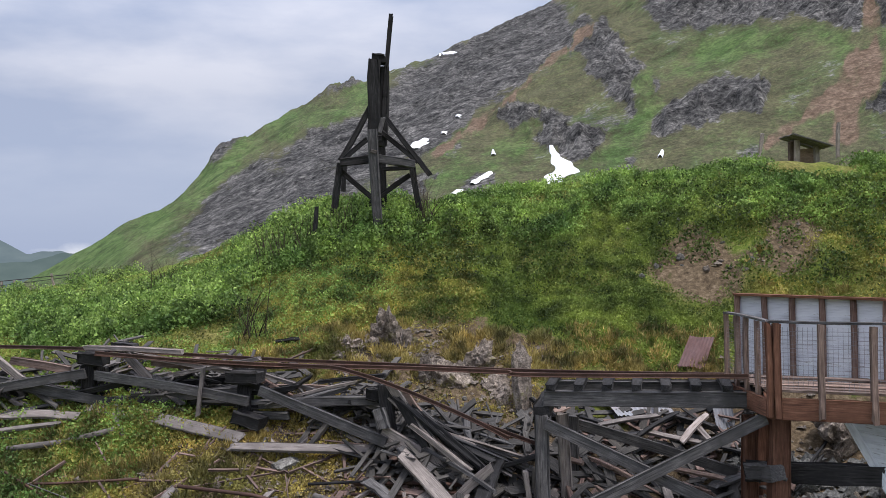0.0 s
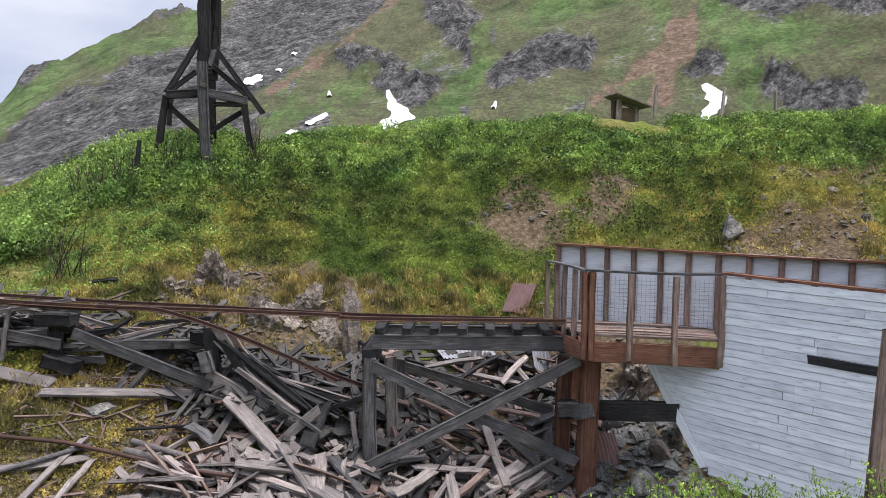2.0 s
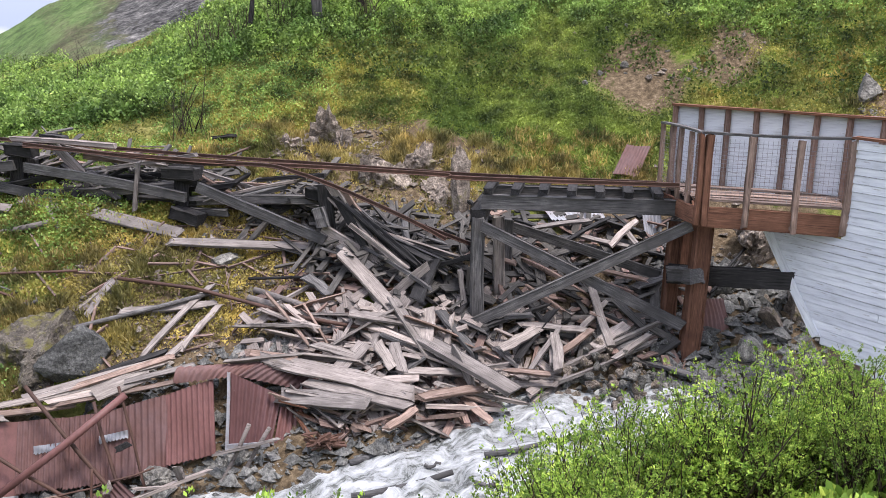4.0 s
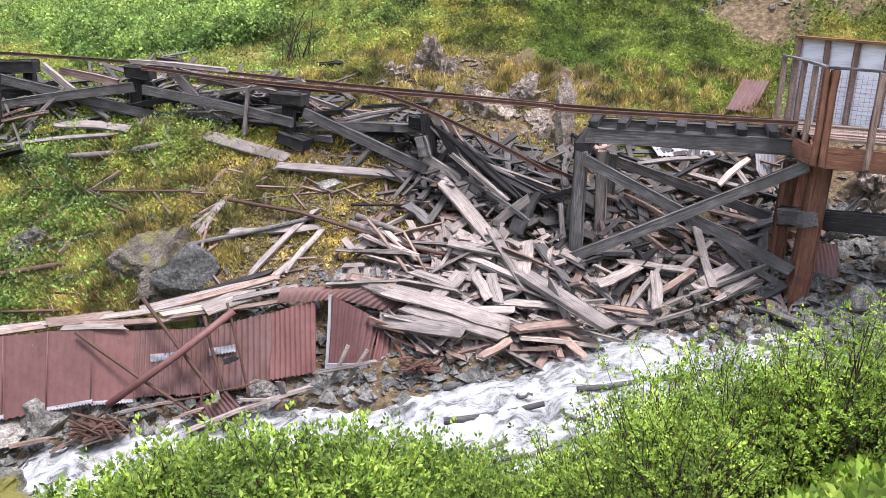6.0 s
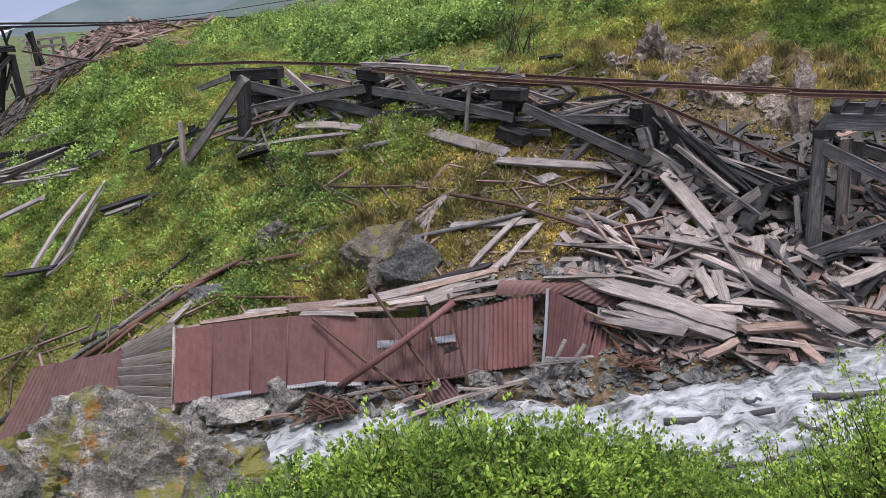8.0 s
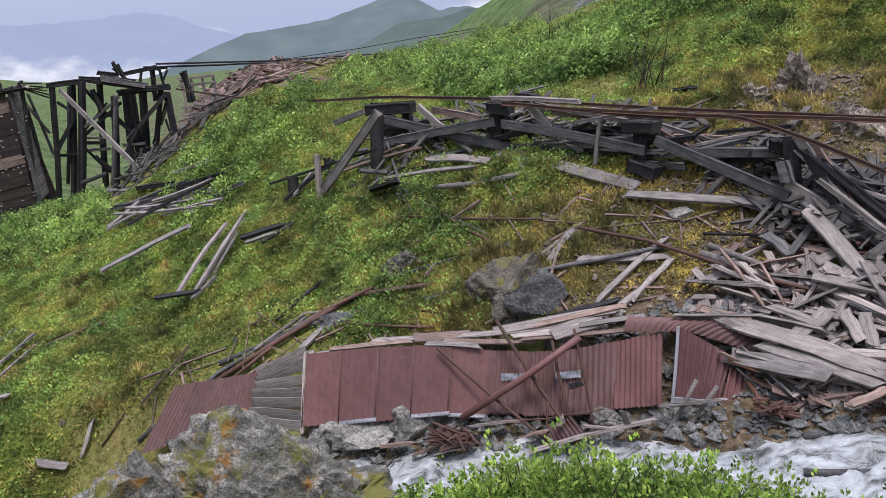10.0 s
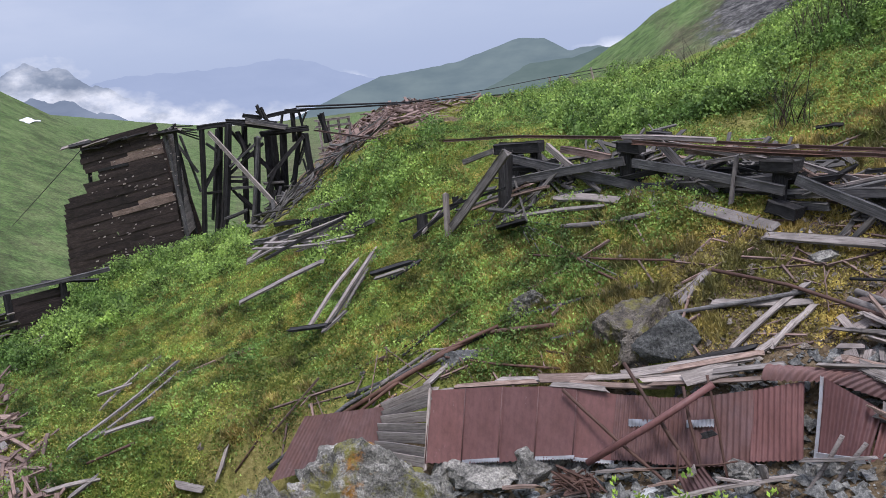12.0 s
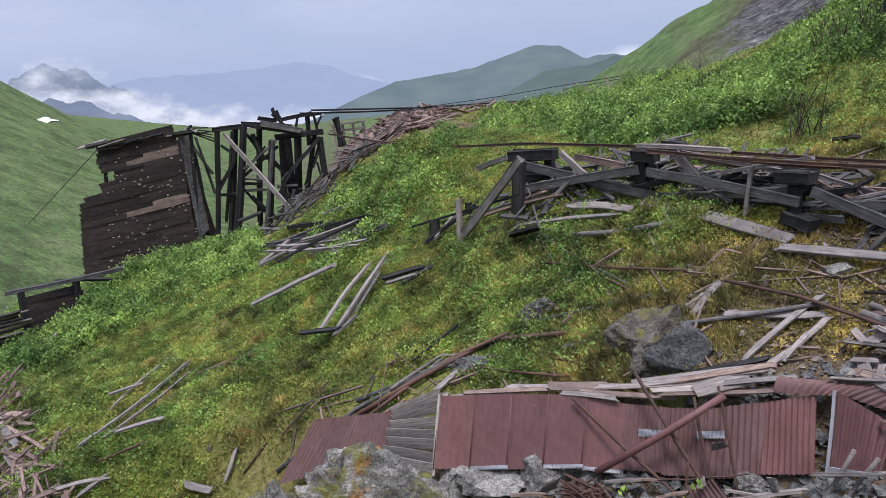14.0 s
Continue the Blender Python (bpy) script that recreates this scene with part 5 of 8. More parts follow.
rail([(4.94, 14.80, 5.50), (1.63, 15.51, 5.54), (-1.13, 16.56, 5.58), (-3.85, 17.17, 5.68), (-7.62, 18.06, 5.86), (-9.89, 18.07, 5.98), (-11.18, 18.48, 5.97), (-15.96, 21.78, 5.59), (-21.24, 25.25, 5.40), (-29.28, 30.11, 5.46)], "long rusty steel rail hanging over the gaps of the old trestle")
rail([(5.02, 13.82, 5.63), (1.54, 14.72, 5.60), (1.06, 14.86, 5.64), (0.14, 15.20, 5.65), (-1.08, 15.76, 5.64), (-3.68, 16.39, 5.68), (-7.31, 17.32, 5.85)], "rusty steel rail along the trestle")
rail([(-7.23, 17.14, 5.90), (-4.06, 16.51, 5.64), (-2.38, 16.02, 5.65), (-1.71, 15.81, 5.54), (-0.85, 15.58, 5.26), (0.37, 15.30, 4.75), (1.12, 15.26, 4.35)], "bent rusty rail sagging off the broken trestle")
rail([(0.54, 15.89, 4.54), (1.72, 15.91, 4.07)], "short rusty rail lying on the rubble")

# ---- the tramway tower on the crest ----
mast = thing("tramway_tower", (-2.11, 26.92, 8.59), "dark weathered timber tower frame of an old aerial tramway", "tower")
timber("post", (-2.06, 26.92, 13.93), (-2.13, 26.92, 11.48), 0.40, 0.40, WOOD_DARK, mast)
timber("post", (-1.81, 27.24, 13.75), (-1.92, 27.23, 11.18), 0.35, 0.30, WOOD_DARK, mast)
timber("pole", (-1.50, 27.16, 15.42), (-1.77, 27.14, 12.76), 0.14, 0.14, WOOD_DARK, mast)
timber("pole", (-1.77, 27.14, 12.94), (-1.84, 27.14, 12.14), 0.12, 0.12, WOOD_DARK, mast)
timber("cap", (-2.13, 27.02, 13.98), (-1.72, 27.05, 13.94), 0.50, 0.30, WOOD_DARK, mast)
timber("post", (-2.11, 26.01, 11.53), (-2.01, 26.02, 8.45), 0.30, 0.30, WOOD_BEAM, mast)
timber("brace", (-2.09, 26.92, 12.67), (-3.23, 26.81, 10.71), 0.16, 0.18, WOOD_DARK, mast)
timber("brace", (-1.77, 26.64, 12.06), (-0.35, 26.70, 10.14), 0.14, 0.16, WOOD_DARK, mast)
timber("brace", (-1.91, 27.13, 11.61), (-0.74, 27.19, 10.63), 0.14, 0.16, WOOD_DARK, mast)
timber("brace", (-2.33, 26.70, 11.36), (-3.14, 26.62, 10.69), 0.14, 0.16, WOOD_DARK, mast)
timber("beam", (-3.18, 26.41, 10.60), (-2.04, 26.52, 10.71), 0.20, 0.26, WOOD_DARK, mast)
timber("beam", (-2.17, 26.11, 10.70), (-0.82, 26.19, 10.46), 0.20, 0.26, WOOD_BEAM, mast)
timber("beam", (-2.30, 26.30, 11.35), (-1.86, 26.33, 11.31), 0.30, 0.20, WOOD_DARK, mast)
timber("beam", (-1.94, 27.53, 10.46), (-0.93, 27.58, 10.49), 0.18, 0.14, WOOD_DARK, mast)
timber("leg", (-3.27, 27.00, 10.59), (-3.53, 26.97, 8.81), 0.20, 0.22, WOOD_DARK, mast)
timber("leg", (-0.95, 27.18, 10.52), (-0.68, 27.19, 8.70), 0.20, 0.22, WOOD_DARK, mast)
timber("leg", (-3.20, 27.72, 10.70), (-3.28, 27.71, 9.77), 0.14, 0.14, WOOD_DARK, mast)
timber("brace", (-3.27, 27.10, 10.39), (-1.71, 27.25, 9.01), 0.12, 0.16, WOOD_DARK, mast)
timber("brace", (-1.02, 27.48, 10.24), (-2.87, 27.35, 8.95), 0.12, 0.16, WOOD_DARK, mast)
timber("post", (-1.97, 27.93, 11.44), (-1.94, 27.93, 8.89), 0.20, 0.20, WOOD_DARK, mast)
timber("beam", (-1.79, 26.34, 11.97), (-1.92, 26.33, 11.50), 0.14, 0.16, WOOD_BEAM, mast)
timber("beam", (-2.19, 26.01, 10.89), (-2.00, 26.02, 10.83), 0.30, 0.12, WOOD_GREY, mast)
tagged(timber("stake", (-3.87, 25.71, 9.16), (-3.96, 25.70, 8.43), 0.12, 0.12, WOOD_DARK), "short dark wooden stake in the brush", "stake")

# ---- the ruined ore tower down the hill ----
tower = thing("ruined_tower", (-31.76, 27.48, 1.32), "ruined dark timber tower of leaning posts and braces", "tower")
timber("post", (-32.85, 26.18, 6.16), (-33.32, 25.57, 0.52), 0.21, 0.21, WOOD_DARK, tower)
timber("post", (-32.53, 27.04, 6.19), (-33.21, 26.20, 0.38), 0.23, 0.23, WOOD_DARK, tower)
timber("post", (-31.73, 26.91, 6.31), (-32.49, 25.98, 0.12), 0.25, 0.25, WOOD_DARK, tower)
timber("post", (-31.93, 28.05, 6.06), (-32.38, 27.52, 0.56), 0.23, 0.23, WOOD_DARK, tower)
timber("post", (-30.76, 27.71, 5.51), (-31.45, 26.93, -0.56), 0.25, 0.25, WOOD_DARK, tower)
timber("post", (-31.31, 28.89, 5.52), (-31.55, 28.63, 0.21), 0.25, 0.25, WOOD_DARK, tower)
timber("post", (-31.58, 29.48, 5.60), (-31.69, 29.36, 0.34), 0.31, 0.31, WOOD_DARK, tower)
timber("post", (-30.90, 29.61, 5.85), (-31.30, 29.20, 0.25), 0.28, 0.28, WOOD_DARK, tower)
timber("post", (-30.06, 29.91, 5.50), (-30.75, 29.20, 1.45), 0.20, 0.20, WOOD_DARK, tower)
timber("post", (-29.47, 29.65, 5.38), (-29.38, 29.73, 0.80), 0.25, 0.25, WOOD_DARK, tower)
timber("post", (-30.37, 29.88, 6.51), (-30.42, 29.82, 4.96), 0.19, 0.19, WOOD_DARK, tower)
timber("post", (-31.96, 27.56, 5.84), (-31.81, 27.73, 4.84), 0.19, 0.19, WOOD_DARK, tower)
timber("beam", (-32.97, 26.02, 6.24), (-31.95, 27.27, 6.26), 0.25, 0.25, WOOD_DARK, tower)
timber("beam", (-32.26, 27.20, 6.39), (-31.47, 28.11, 6.20), 0.25, 0.25, WOOD_DARK, tower)
timber("beam", (-31.29, 27.57, 6.14), (-29.85, 29.12, 5.59), 0.19, 0.19, WOOD_DARK, tower)
timber("beam", (-31.25, 28.36, 5.56), (-29.61, 30.07, 5.58), 0.28, 0.28, WOOD_DARK, tower)
timber("beam", (-31.79, 27.91, 6.57), (-31.16, 28.60, 6.36), 0.19, 0.19, WOOD_DARK, tower)
timber("beam", (-31.34, 27.66, 6.41), (-30.36, 28.74, 6.04), 0.14, 0.14, WOOD_DARK, tower)
timber("beam", (-31.21, 28.84, 6.37), (-30.13, 29.97, 6.54), 0.19, 0.19, WOOD_DARK, tower)
timber("beam", (-30.17, 29.22, 6.56), (-29.67, 29.73, 6.46), 0.19, 0.19, WOOD_DARK, tower)
timber("brace", (-31.07, 28.26, 6.97), (-30.94, 28.40, 6.40), 0.14, 0.14, WOOD_DARK, tower)
timber("brace", (-31.14, 28.63, 6.66), (-31.02, 28.75, 6.23), 0.13, 0.13, WOOD_BEAM, tower)
timber("brace", (-32.66, 27.04, 3.68), (-31.35, 28.55, 5.09), 0.15, 0.15, WOOD_DARK, tower)
timber("brace", (-30.75, 28.16, 3.50), (-29.45, 29.52, 5.25), 0.19, 0.19, WOOD_DARK, tower)
timber("brace", (-33.12, 26.15, 3.54), (-32.59, 26.81, 4.70), 0.15, 0.15, WOOD_DARK, tower)
timber("brace", (-33.55, 26.08, 4.11), (-33.99, 25.51, 5.59), 0.13, 0.13, WOOD_BEAM, tower)
timber("brace", (-34.13, 25.82, 1.58), (-34.23, 25.70, 5.29), 0.16, 0.16, WOOD_DARK, tower)
timber("brace", (-33.64, 26.14, 3.11), (-33.96, 25.72, 5.98), 0.11, 0.11, WOOD_BEAM, tower)
timber("brace", (-32.44, 27.61, 5.85), (-31.92, 28.21, 4.49), 0.14, 0.14, WOOD_DARK, tower)
timber("brace", (-31.76, 28.09, 4.65), (-31.11, 28.81, 3.54), 0.15, 0.15, WOOD_DARK, tower)
timber("brace", (-32.23, 27.24, 2.79), (-31.52, 28.06, 1.51), 0.16, 0.16, WOOD_DARK, tower)
timber("brace", (-33.10, 26.49, 5.44), (-32.68, 27.02, 4.81), 0.13, 0.13, WOOD_BEAM, tower)
timber("beam", (-32.51, 27.06, 3.45), (-31.99, 27.68, 3.35), 0.14, 0.14, WOOD_DARK, tower)
timber("beam", (-32.30, 27.00, 3.12), (-31.68, 27.73, 3.06), 0.13, 0.13, WOOD_BEAM, tower)
timber("beam", (-31.08, 27.95, 3.19), (-30.42, 28.66, 3.14), 0.13, 0.13, WOOD_BEAM, tower)
timber("beam", (-33.32, 26.22, 3.02), (-32.90, 26.75, 2.99), 0.13, 0.13, WOOD_BEAM, tower)
timber("brace", (-32.43, 26.37, 1.67), (-31.74, 27.20, 1.95), 0.14, 0.14, WOOD_DARK, tower)
timber("beam", (-30.78, 29.31, 2.59), (-29.88, 30.22, 2.53), 0.14, 0.14, WOOD_DARK, tower)
timber("brace", (-30.99, 27.76, 2.58), (-30.39, 28.41, 4.02), 0.16, 0.16, WOOD_DARK, tower)
timber("brace", (-30.52, 28.12, 2.80), (-31.02, 27.56, 1.33), 0.15, 0.15, WOOD_DARK, tower)
timber("brace", (-31.73, 25.65, 6.05), (-25.39, 25.52, 0.37), 0.10, 0.22, WOOD_GREY, tower)
timber("brace", (-29.99, 27.96, 2.64), (-27.28, 29.25, 1.17), 0.15, 0.33, WOOD_BEAM, tower)

# ---- cables ----
tube("cable", [(-29.77, 29.63, 6.70), (-31.95, 41.03, 5.91), (-30.06, 51.93, 5.35)], 0.050, CABLE, None, "thin black cable strung over the hillside", "cable", "cables")
tube("cable", [(-29.78, 29.62, 6.56), (-31.06, 35.27, 6.17), (-31.68, 41.23, 5.81)], 0.050, CABLE, None, "thin black cable strung over the hillside", "cable", "cables")
tube("cable", [(-31.67, 41.24, 5.91), (-29.77, 47.43, 6.00), (-27.51, 51.06, 6.26), (-23.09, 53.21, 6.60)], 0.025, CABLE, None, "thin black cable strung over the hillside", "cable", "cables")
tube("cable", [(-27.91, 48.55, 5.14), (-23.51, 46.38, 5.44), (-19.14, 44.02, 6.01)], 0.020, CABLE, None, "thin black cable strung over the hillside", "cable", "cables")
tube("cable", [(-35.22, 26.37, 6.08), (-32.73, 26.32, 6.17)], 0.030, CABLE, None, "thin black cable strung over the hillside", "cable", "cables")
tube("cable", [(-49.28, 24.43, 1.37), (-39.34, 23.83, 5.79)], 0.020, CABLE, None, "thin black cable strung over the hillside", "cable", "cables")
tube("cable", [(-28.27, 52.93, 5.94), (-23.17, 53.17, 6.44), (-21.60, 51.67, 6.74)], 0.020, CABLE, None, "thin black cable strung over the hillside", "cable", "cables")

# ---- fence posts and the notice shelter on the crest ----
tagged(timber("fence_post", (-24.77, 52.45, 6.66), (-24.58, 52.53, 5.55), 0.12, 0.12, WOOD_PALE), "pale wooden fence post on the hillside", "post", "crest posts")
tagged(timber("fence_post", (-23.09, 53.21, 6.63), (-23.18, 53.17, 5.16), 0.12, 0.12, WOOD_PALE), "pale wooden fence post on the hillside", "post", "crest posts")
tagged(timber("fence_post", (-29.11, 54.74, 6.19), (-29.15, 54.72, 5.55), 0.12, 0.12, WOOD_PALE), "pale wooden fence post on the hillside", "post", "crest posts")
tagged(timber("fence_post", (-28.47, 55.08, 6.21), (-28.45, 55.09, 5.80), 0.12, 0.12, WOOD_PALE), "pale wooden fence post on the hillside", "post", "crest posts")
tagged(timber("fence_post", (12.99, 33.57, 12.03), (12.82, 33.64, 10.67), 0.12, 0.12, WOOD_PALE), "pale wooden fence post on the crest", "post", "crest posts")
tagged(timber("fence_post", (15.54, 32.47, 12.24), (15.49, 32.50, 10.87), 0.12, 0.12, WOOD_PALE), "pale wooden fence post on the crest", "post", "crest posts")
tagged(timber("fence_post", (17.91, 31.23, 12.11), (17.81, 31.29, 10.59), 0.12, 0.12, WOOD_PALE), "pale wooden fence post on the crest", "post", "crest posts")
tagged(timber("fence_post", (19.56, 30.22, 11.95), (19.60, 30.20, 10.54), 0.12, 0.12, WOOD_PALE), "pale wooden fence post on the crest", "post", "crest posts")
tagged(timber("fence_post", (22.87, 27.81, 12.25), (22.85, 27.82, 10.86), 0.12, 0.12, WOOD_PALE), "pale wooden fence post on the crest", "post", "crest posts")
tagged(timber("leaning_post", (-30.31, 31.90, 6.16), (-30.27, 31.93, 4.63), 0.20, 0.20, WOOD_DARK), "dark leaning post beside the ruined tower", "post", "crest posts")
tagged(timber("leaning_post", (-30.40, 31.81, 6.11), (-30.14, 32.06, 4.67), 0.20, 0.20, WOOD_DARK), "dark leaning post beside the ruined tower", "post", "crest posts")
tagged(timber("leaning_post", (6.88, 8.07, 6.44), (6.40, 7.68, 2.55), 0.26, 0.26, WOOD_BROWN), "thick brown leaning log post beside the white wall", "post")
SHELTER = (15.31, 34.78, 10.92)
RUST_CORNERS = [(5.18, 18.59, 5.09), (5.71, 18.44, 5.03), (6.16, 19.03, 5.64), (5.64, 19.19, 5.68)]

# ---- places of rocks, sheets and snow ----
OUTCROP = (-1.40, 20.35, 5.56)
SLAB_STONE = (-3.06, 15.91, 3.73)
PINK_ROCK = (1.59, 17.85, 4.51)
OUTCROP_LOW = (0.06, 18.40, 4.88)
LEDGE = (-8.39, 14.18, 2.91)
DARK_STONE = (-9.10, 12.48, 2.18)
CREST_BLOCK = (11.31, 19.15, 6.74)
GREY_SHEET = (4.04, 17.83, 4.27)
GREY_SHEET_B = (5.64, 17.05, 4.09)
GULLY_SHEET = (5.94, 14.12, 2.87)
GULLY_ROCK = (7.85, 16.11, 3.87)
GULLY_ROCK_B = (7.71, 14.20, 3.23)


# more braces of the ruined tower and the timbers fallen round its foot
timber("post", (-32.10, 27.09, 6.12), (-32.76, 26.29, 1.11), 0.15, 0.15, WOOD_DARK, tower)
timber("post", (-30.43, 27.48, 5.53), (-31.11, 26.70, 0.66), 0.15, 0.15, WOOD_BEAM, tower)
timber("post", (-30.36, 30.46, 5.28), (-30.13, 30.68, 1.68), 0.15, 0.15, WOOD_DARK, tower)
timber("post", (-31.46, 30.05, 5.24), (-31.67, 29.82, 1.45), 0.21, 0.21, WOOD_DARK, tower)
timber("post", (-33.55, 27.68, 6.02), (-34.14, 26.96, 1.50), 0.13, 0.13, WOOD_DARK, tower)
timber("brace", (-32.19, 27.76, 5.82), (-32.00, 27.96, 4.81), 0.13, 0.13, WOOD_DARK, tower)
timber("brace", (-31.76, 26.56, 4.25), (-30.64, 27.84, 5.43), 0.11, 0.11, WOOD_BEAM, tower)
timber("brace", (-32.71, 26.98, 3.74), (-31.75, 28.10, 5.15), 0.10, 0.10, WOOD_DARK, tower)
timber("brace", (-31.09, 28.24, 3.43), (-29.65, 29.74, 5.29), 0.11, 0.11, WOOD_BEAM, tower)
timber("brace", (-31.80, 28.64, 4.34), (-31.25, 29.25, 3.04), 0.13, 0.13, WOOD_DARK, tower)
timber("brace", (-32.53, 26.88, 3.42), (-31.89, 27.64, 1.92), 0.13, 0.13, WOOD_DARK, tower)
timber("brace", (-33.08, 25.88, 3.16), (-32.44, 26.67, 4.63), 0.11, 0.11, WOOD_DARK, tower)
timber("tie", (-32.35, 26.79, 3.72), (-31.74, 27.51, 3.60), 0.10, 0.10, WOOD_BEAM, tower)
timber("tie", (-32.57, 26.99, 3.43), (-32.02, 27.64, 3.38), 0.09, 0.09, WOOD_DARK, tower)
timber("tie", (-30.93, 27.82, 3.22), (-30.30, 28.51, 3.16), 0.09, 0.09, WOOD_GREY, tower)
timber("tie", (-30.85, 29.38, 2.61), (-29.95, 30.30, 2.58), 0.10, 0.10, WOOD_DARK, tower)
timber("tie", (-33.25, 25.99, 3.06), (-32.74, 26.63, 3.04), 0.11, 0.11, WOOD_DARK, tower)
timber("brace", (-30.83, 29.55, 2.99), (-30.18, 30.20, 4.85), 0.09, 0.09, WOOD_DARK, tower)
timber("brace", (-30.67, 30.14, 3.77), (-30.34, 30.47, 4.73), 0.09, 0.09, WOOD_BEAM, tower)
timber("brace", (-30.51, 30.31, 4.03), (-30.36, 30.45, 2.84), 0.09, 0.09, WOOD_BEAM, tower)
timber("brace", (-30.84, 27.77, 1.30), (-30.32, 28.34, 2.96), 0.13, 0.13, WOOD_BEAM, tower)
timber("brace", (-30.70, 27.18, 0.86), (-30.36, 27.55, 2.15), 0.11, 0.11, WOOD_BEAM, tower)
timber("brace", (-31.84, 25.83, 1.86), (-31.12, 26.69, 2.13), 0.10, 0.10, WOOD_BEAM, tower)
timber("brace", (-30.04, 27.91, 2.09), (-29.68, 28.28, 1.34), 0.13, 0.13, WOOD_BEAM, tower)
timber("cap", (-32.10, 27.09, 6.34), (-31.43, 27.86, 6.06), 0.15, 0.15, WOOD_DARK, tower)
timber("cap", (-31.26, 27.60, 6.41), (-29.92, 29.04, 5.82), 0.14, 0.14, WOOD_BEAM, tower)
timber("cap", (-31.13, 27.45, 6.26), (-29.88, 28.80, 5.74), 0.13, 0.13, WOOD_GREY, tower)
timber("cap", (-31.01, 28.33, 5.61), (-29.47, 29.92, 5.54), 0.15, 0.15, WOOD_DARK, tower)
timber("cap", (-30.95, 28.39, 6.87), (-30.83, 28.53, 6.19), 0.13, 0.13, WOOD_DARK, tower)
timber("cap", (-30.43, 29.67, 6.50), (-29.80, 30.30, 6.47), 0.13, 0.13, WOOD_DARK, tower)
timber("stub", (-31.39, 28.50, 6.69), (-31.03, 28.89, 6.10), 0.13, 0.13, WOOD_DARK, tower)
timber("stub", (-30.28, 29.68, 6.52), (-30.23, 29.73, 5.53), 0.10, 0.10, WOOD_DARK, tower)
timber("stub", (-29.99, 29.97, 6.45), (-29.92, 30.04, 5.48), 0.10, 0.10, WOOD_DARK, tower)
timber("stub", (-30.56, 29.39, 6.42), (-30.71, 29.23, 5.60), 0.10, 0.10, WOOD_DARK, tower)
timber("stub", (-29.97, 30.00, 5.83), (-29.74, 30.22, 6.36), 0.10, 0.10, WOOD_DARK, tower)
tagged(timber("fallen_timber", (-21.29, 18.79, 2.74), (-18.69, 18.98, 3.53), 0.30, 0.24, WOOD_BEAM, ragged=0.1), "dark broken beam fallen at the foot of the tower", "timber", "tower rubble")
tagged(timber("fallen_timber", (-20.40, 18.48, 2.78), (-16.74, 17.92, 3.61), 0.22, 0.18, WOOD_GREY, ragged=0.1), "dark broken beam fallen at the foot of the tower", "timber", "tower rubble")
tagged(timber("fallen_timber", (-22.52, 19.09, 2.57), (-19.32, 18.51, 3.11), 0.24, 0.19, WOOD_BEAM, ragged=0.1), "dark broken beam fallen at the foot of the tower", "timber", "tower rubble")
tagged(timber("fallen_timber", (-20.26, 18.92, 3.07), (-17.34, 18.62, 3.79), 0.20, 0.16, WOOD_DARK, ragged=0.1), "dark broken beam fallen at the foot of the tower", "timber", "tower rubble")
tagged(timber("fallen_timber", (-20.52, 17.30, 2.48), (-20.47, 18.58, 2.95), 0.20, 0.16, WOOD_GREY, ragged=0.1), "dark broken beam fallen at the foot of the tower", "timber", "tower rubble")
tagged(timber("fallen_timber", (-19.33, 18.51, 3.01), (-16.24, 16.57, 3.22), 0.18, 0.14, WOOD_GREY, ragged=0.1), "dark broken beam fallen at the foot of the tower", "timber", "tower rubble")
tagged(timber("fallen_timber", (-18.81, 19.09, 3.47), (-16.92, 18.68, 3.88), 0.18, 0.14, WOOD_DARK, ragged=0.1), "dark broken beam fallen at the foot of the tower", "timber", "tower rubble")
tagged(timber("fallen_timber", (-17.03, 17.42, 3.19), (-15.22, 17.46, 3.89), 0.16, 0.13, WOOD_BEAM, ragged=0.1), "dark broken beam fallen at the foot of the tower", "timber", "tower rubble")
tagged(timber("fallen_timber", (-21.82, 19.89, 3.11), (-19.49, 19.14, 3.48), 0.20, 0.16, WOOD_DARK, ragged=0.1), "dark broken beam fallen at the foot of the tower", "timber", "tower rubble")
tagged(timber("fallen_timber", (-19.85, 19.69, 3.70), (-18.08, 19.51, 4.15), 0.14, 0.11, WOOD_GREY, ragged=0.1), "dark broken beam fallen at the foot of the tower", "timber", "tower rubble")

# drift timber in the stream and broken boards at the foot of the fallen roof
tube("drift_log", sagging((-0.53, 10.72, 1.64), (0.95, 10.87, 1.92), 0.02, 5, 0.02), 0.06, WOOD_BEAM, None, "dark wet log lying in the white water", "log", "drift logs", 0.7)
tube("drift_log", sagging((-0.59, 11.70, 1.64), (0.67, 12.18, 1.85), 0.02, 5, 0.02), 0.06, WOOD_BEAM, None, "dark wet log lying in the white water", "log", "drift logs", 0.7)
tube("drift_log", sagging((1.43, 11.22, 2.00), (3.56, 11.56, 2.23), 0.02, 5, 0.02), 0.05, WOOD_BEAM, None, "dark wet log lying in the white water", "log", "drift logs", 0.7)
tube("drift_log", sagging((0.29, 9.54, 1.80), (1.31, 9.85, 2.00), 0.02, 5, 0.02), 0.04, WOOD_BEAM, None, "dark wet log lying in the white water", "log", "drift logs", 0.7)
tube("drift_log", sagging((-0.13, 9.85, 1.71), (0.41, 10.03, 1.82), 0.02, 5, 0.02), 0.04, WOOD_BEAM, None, "dark wet log lying in the white water", "log", "drift logs", 0.7)
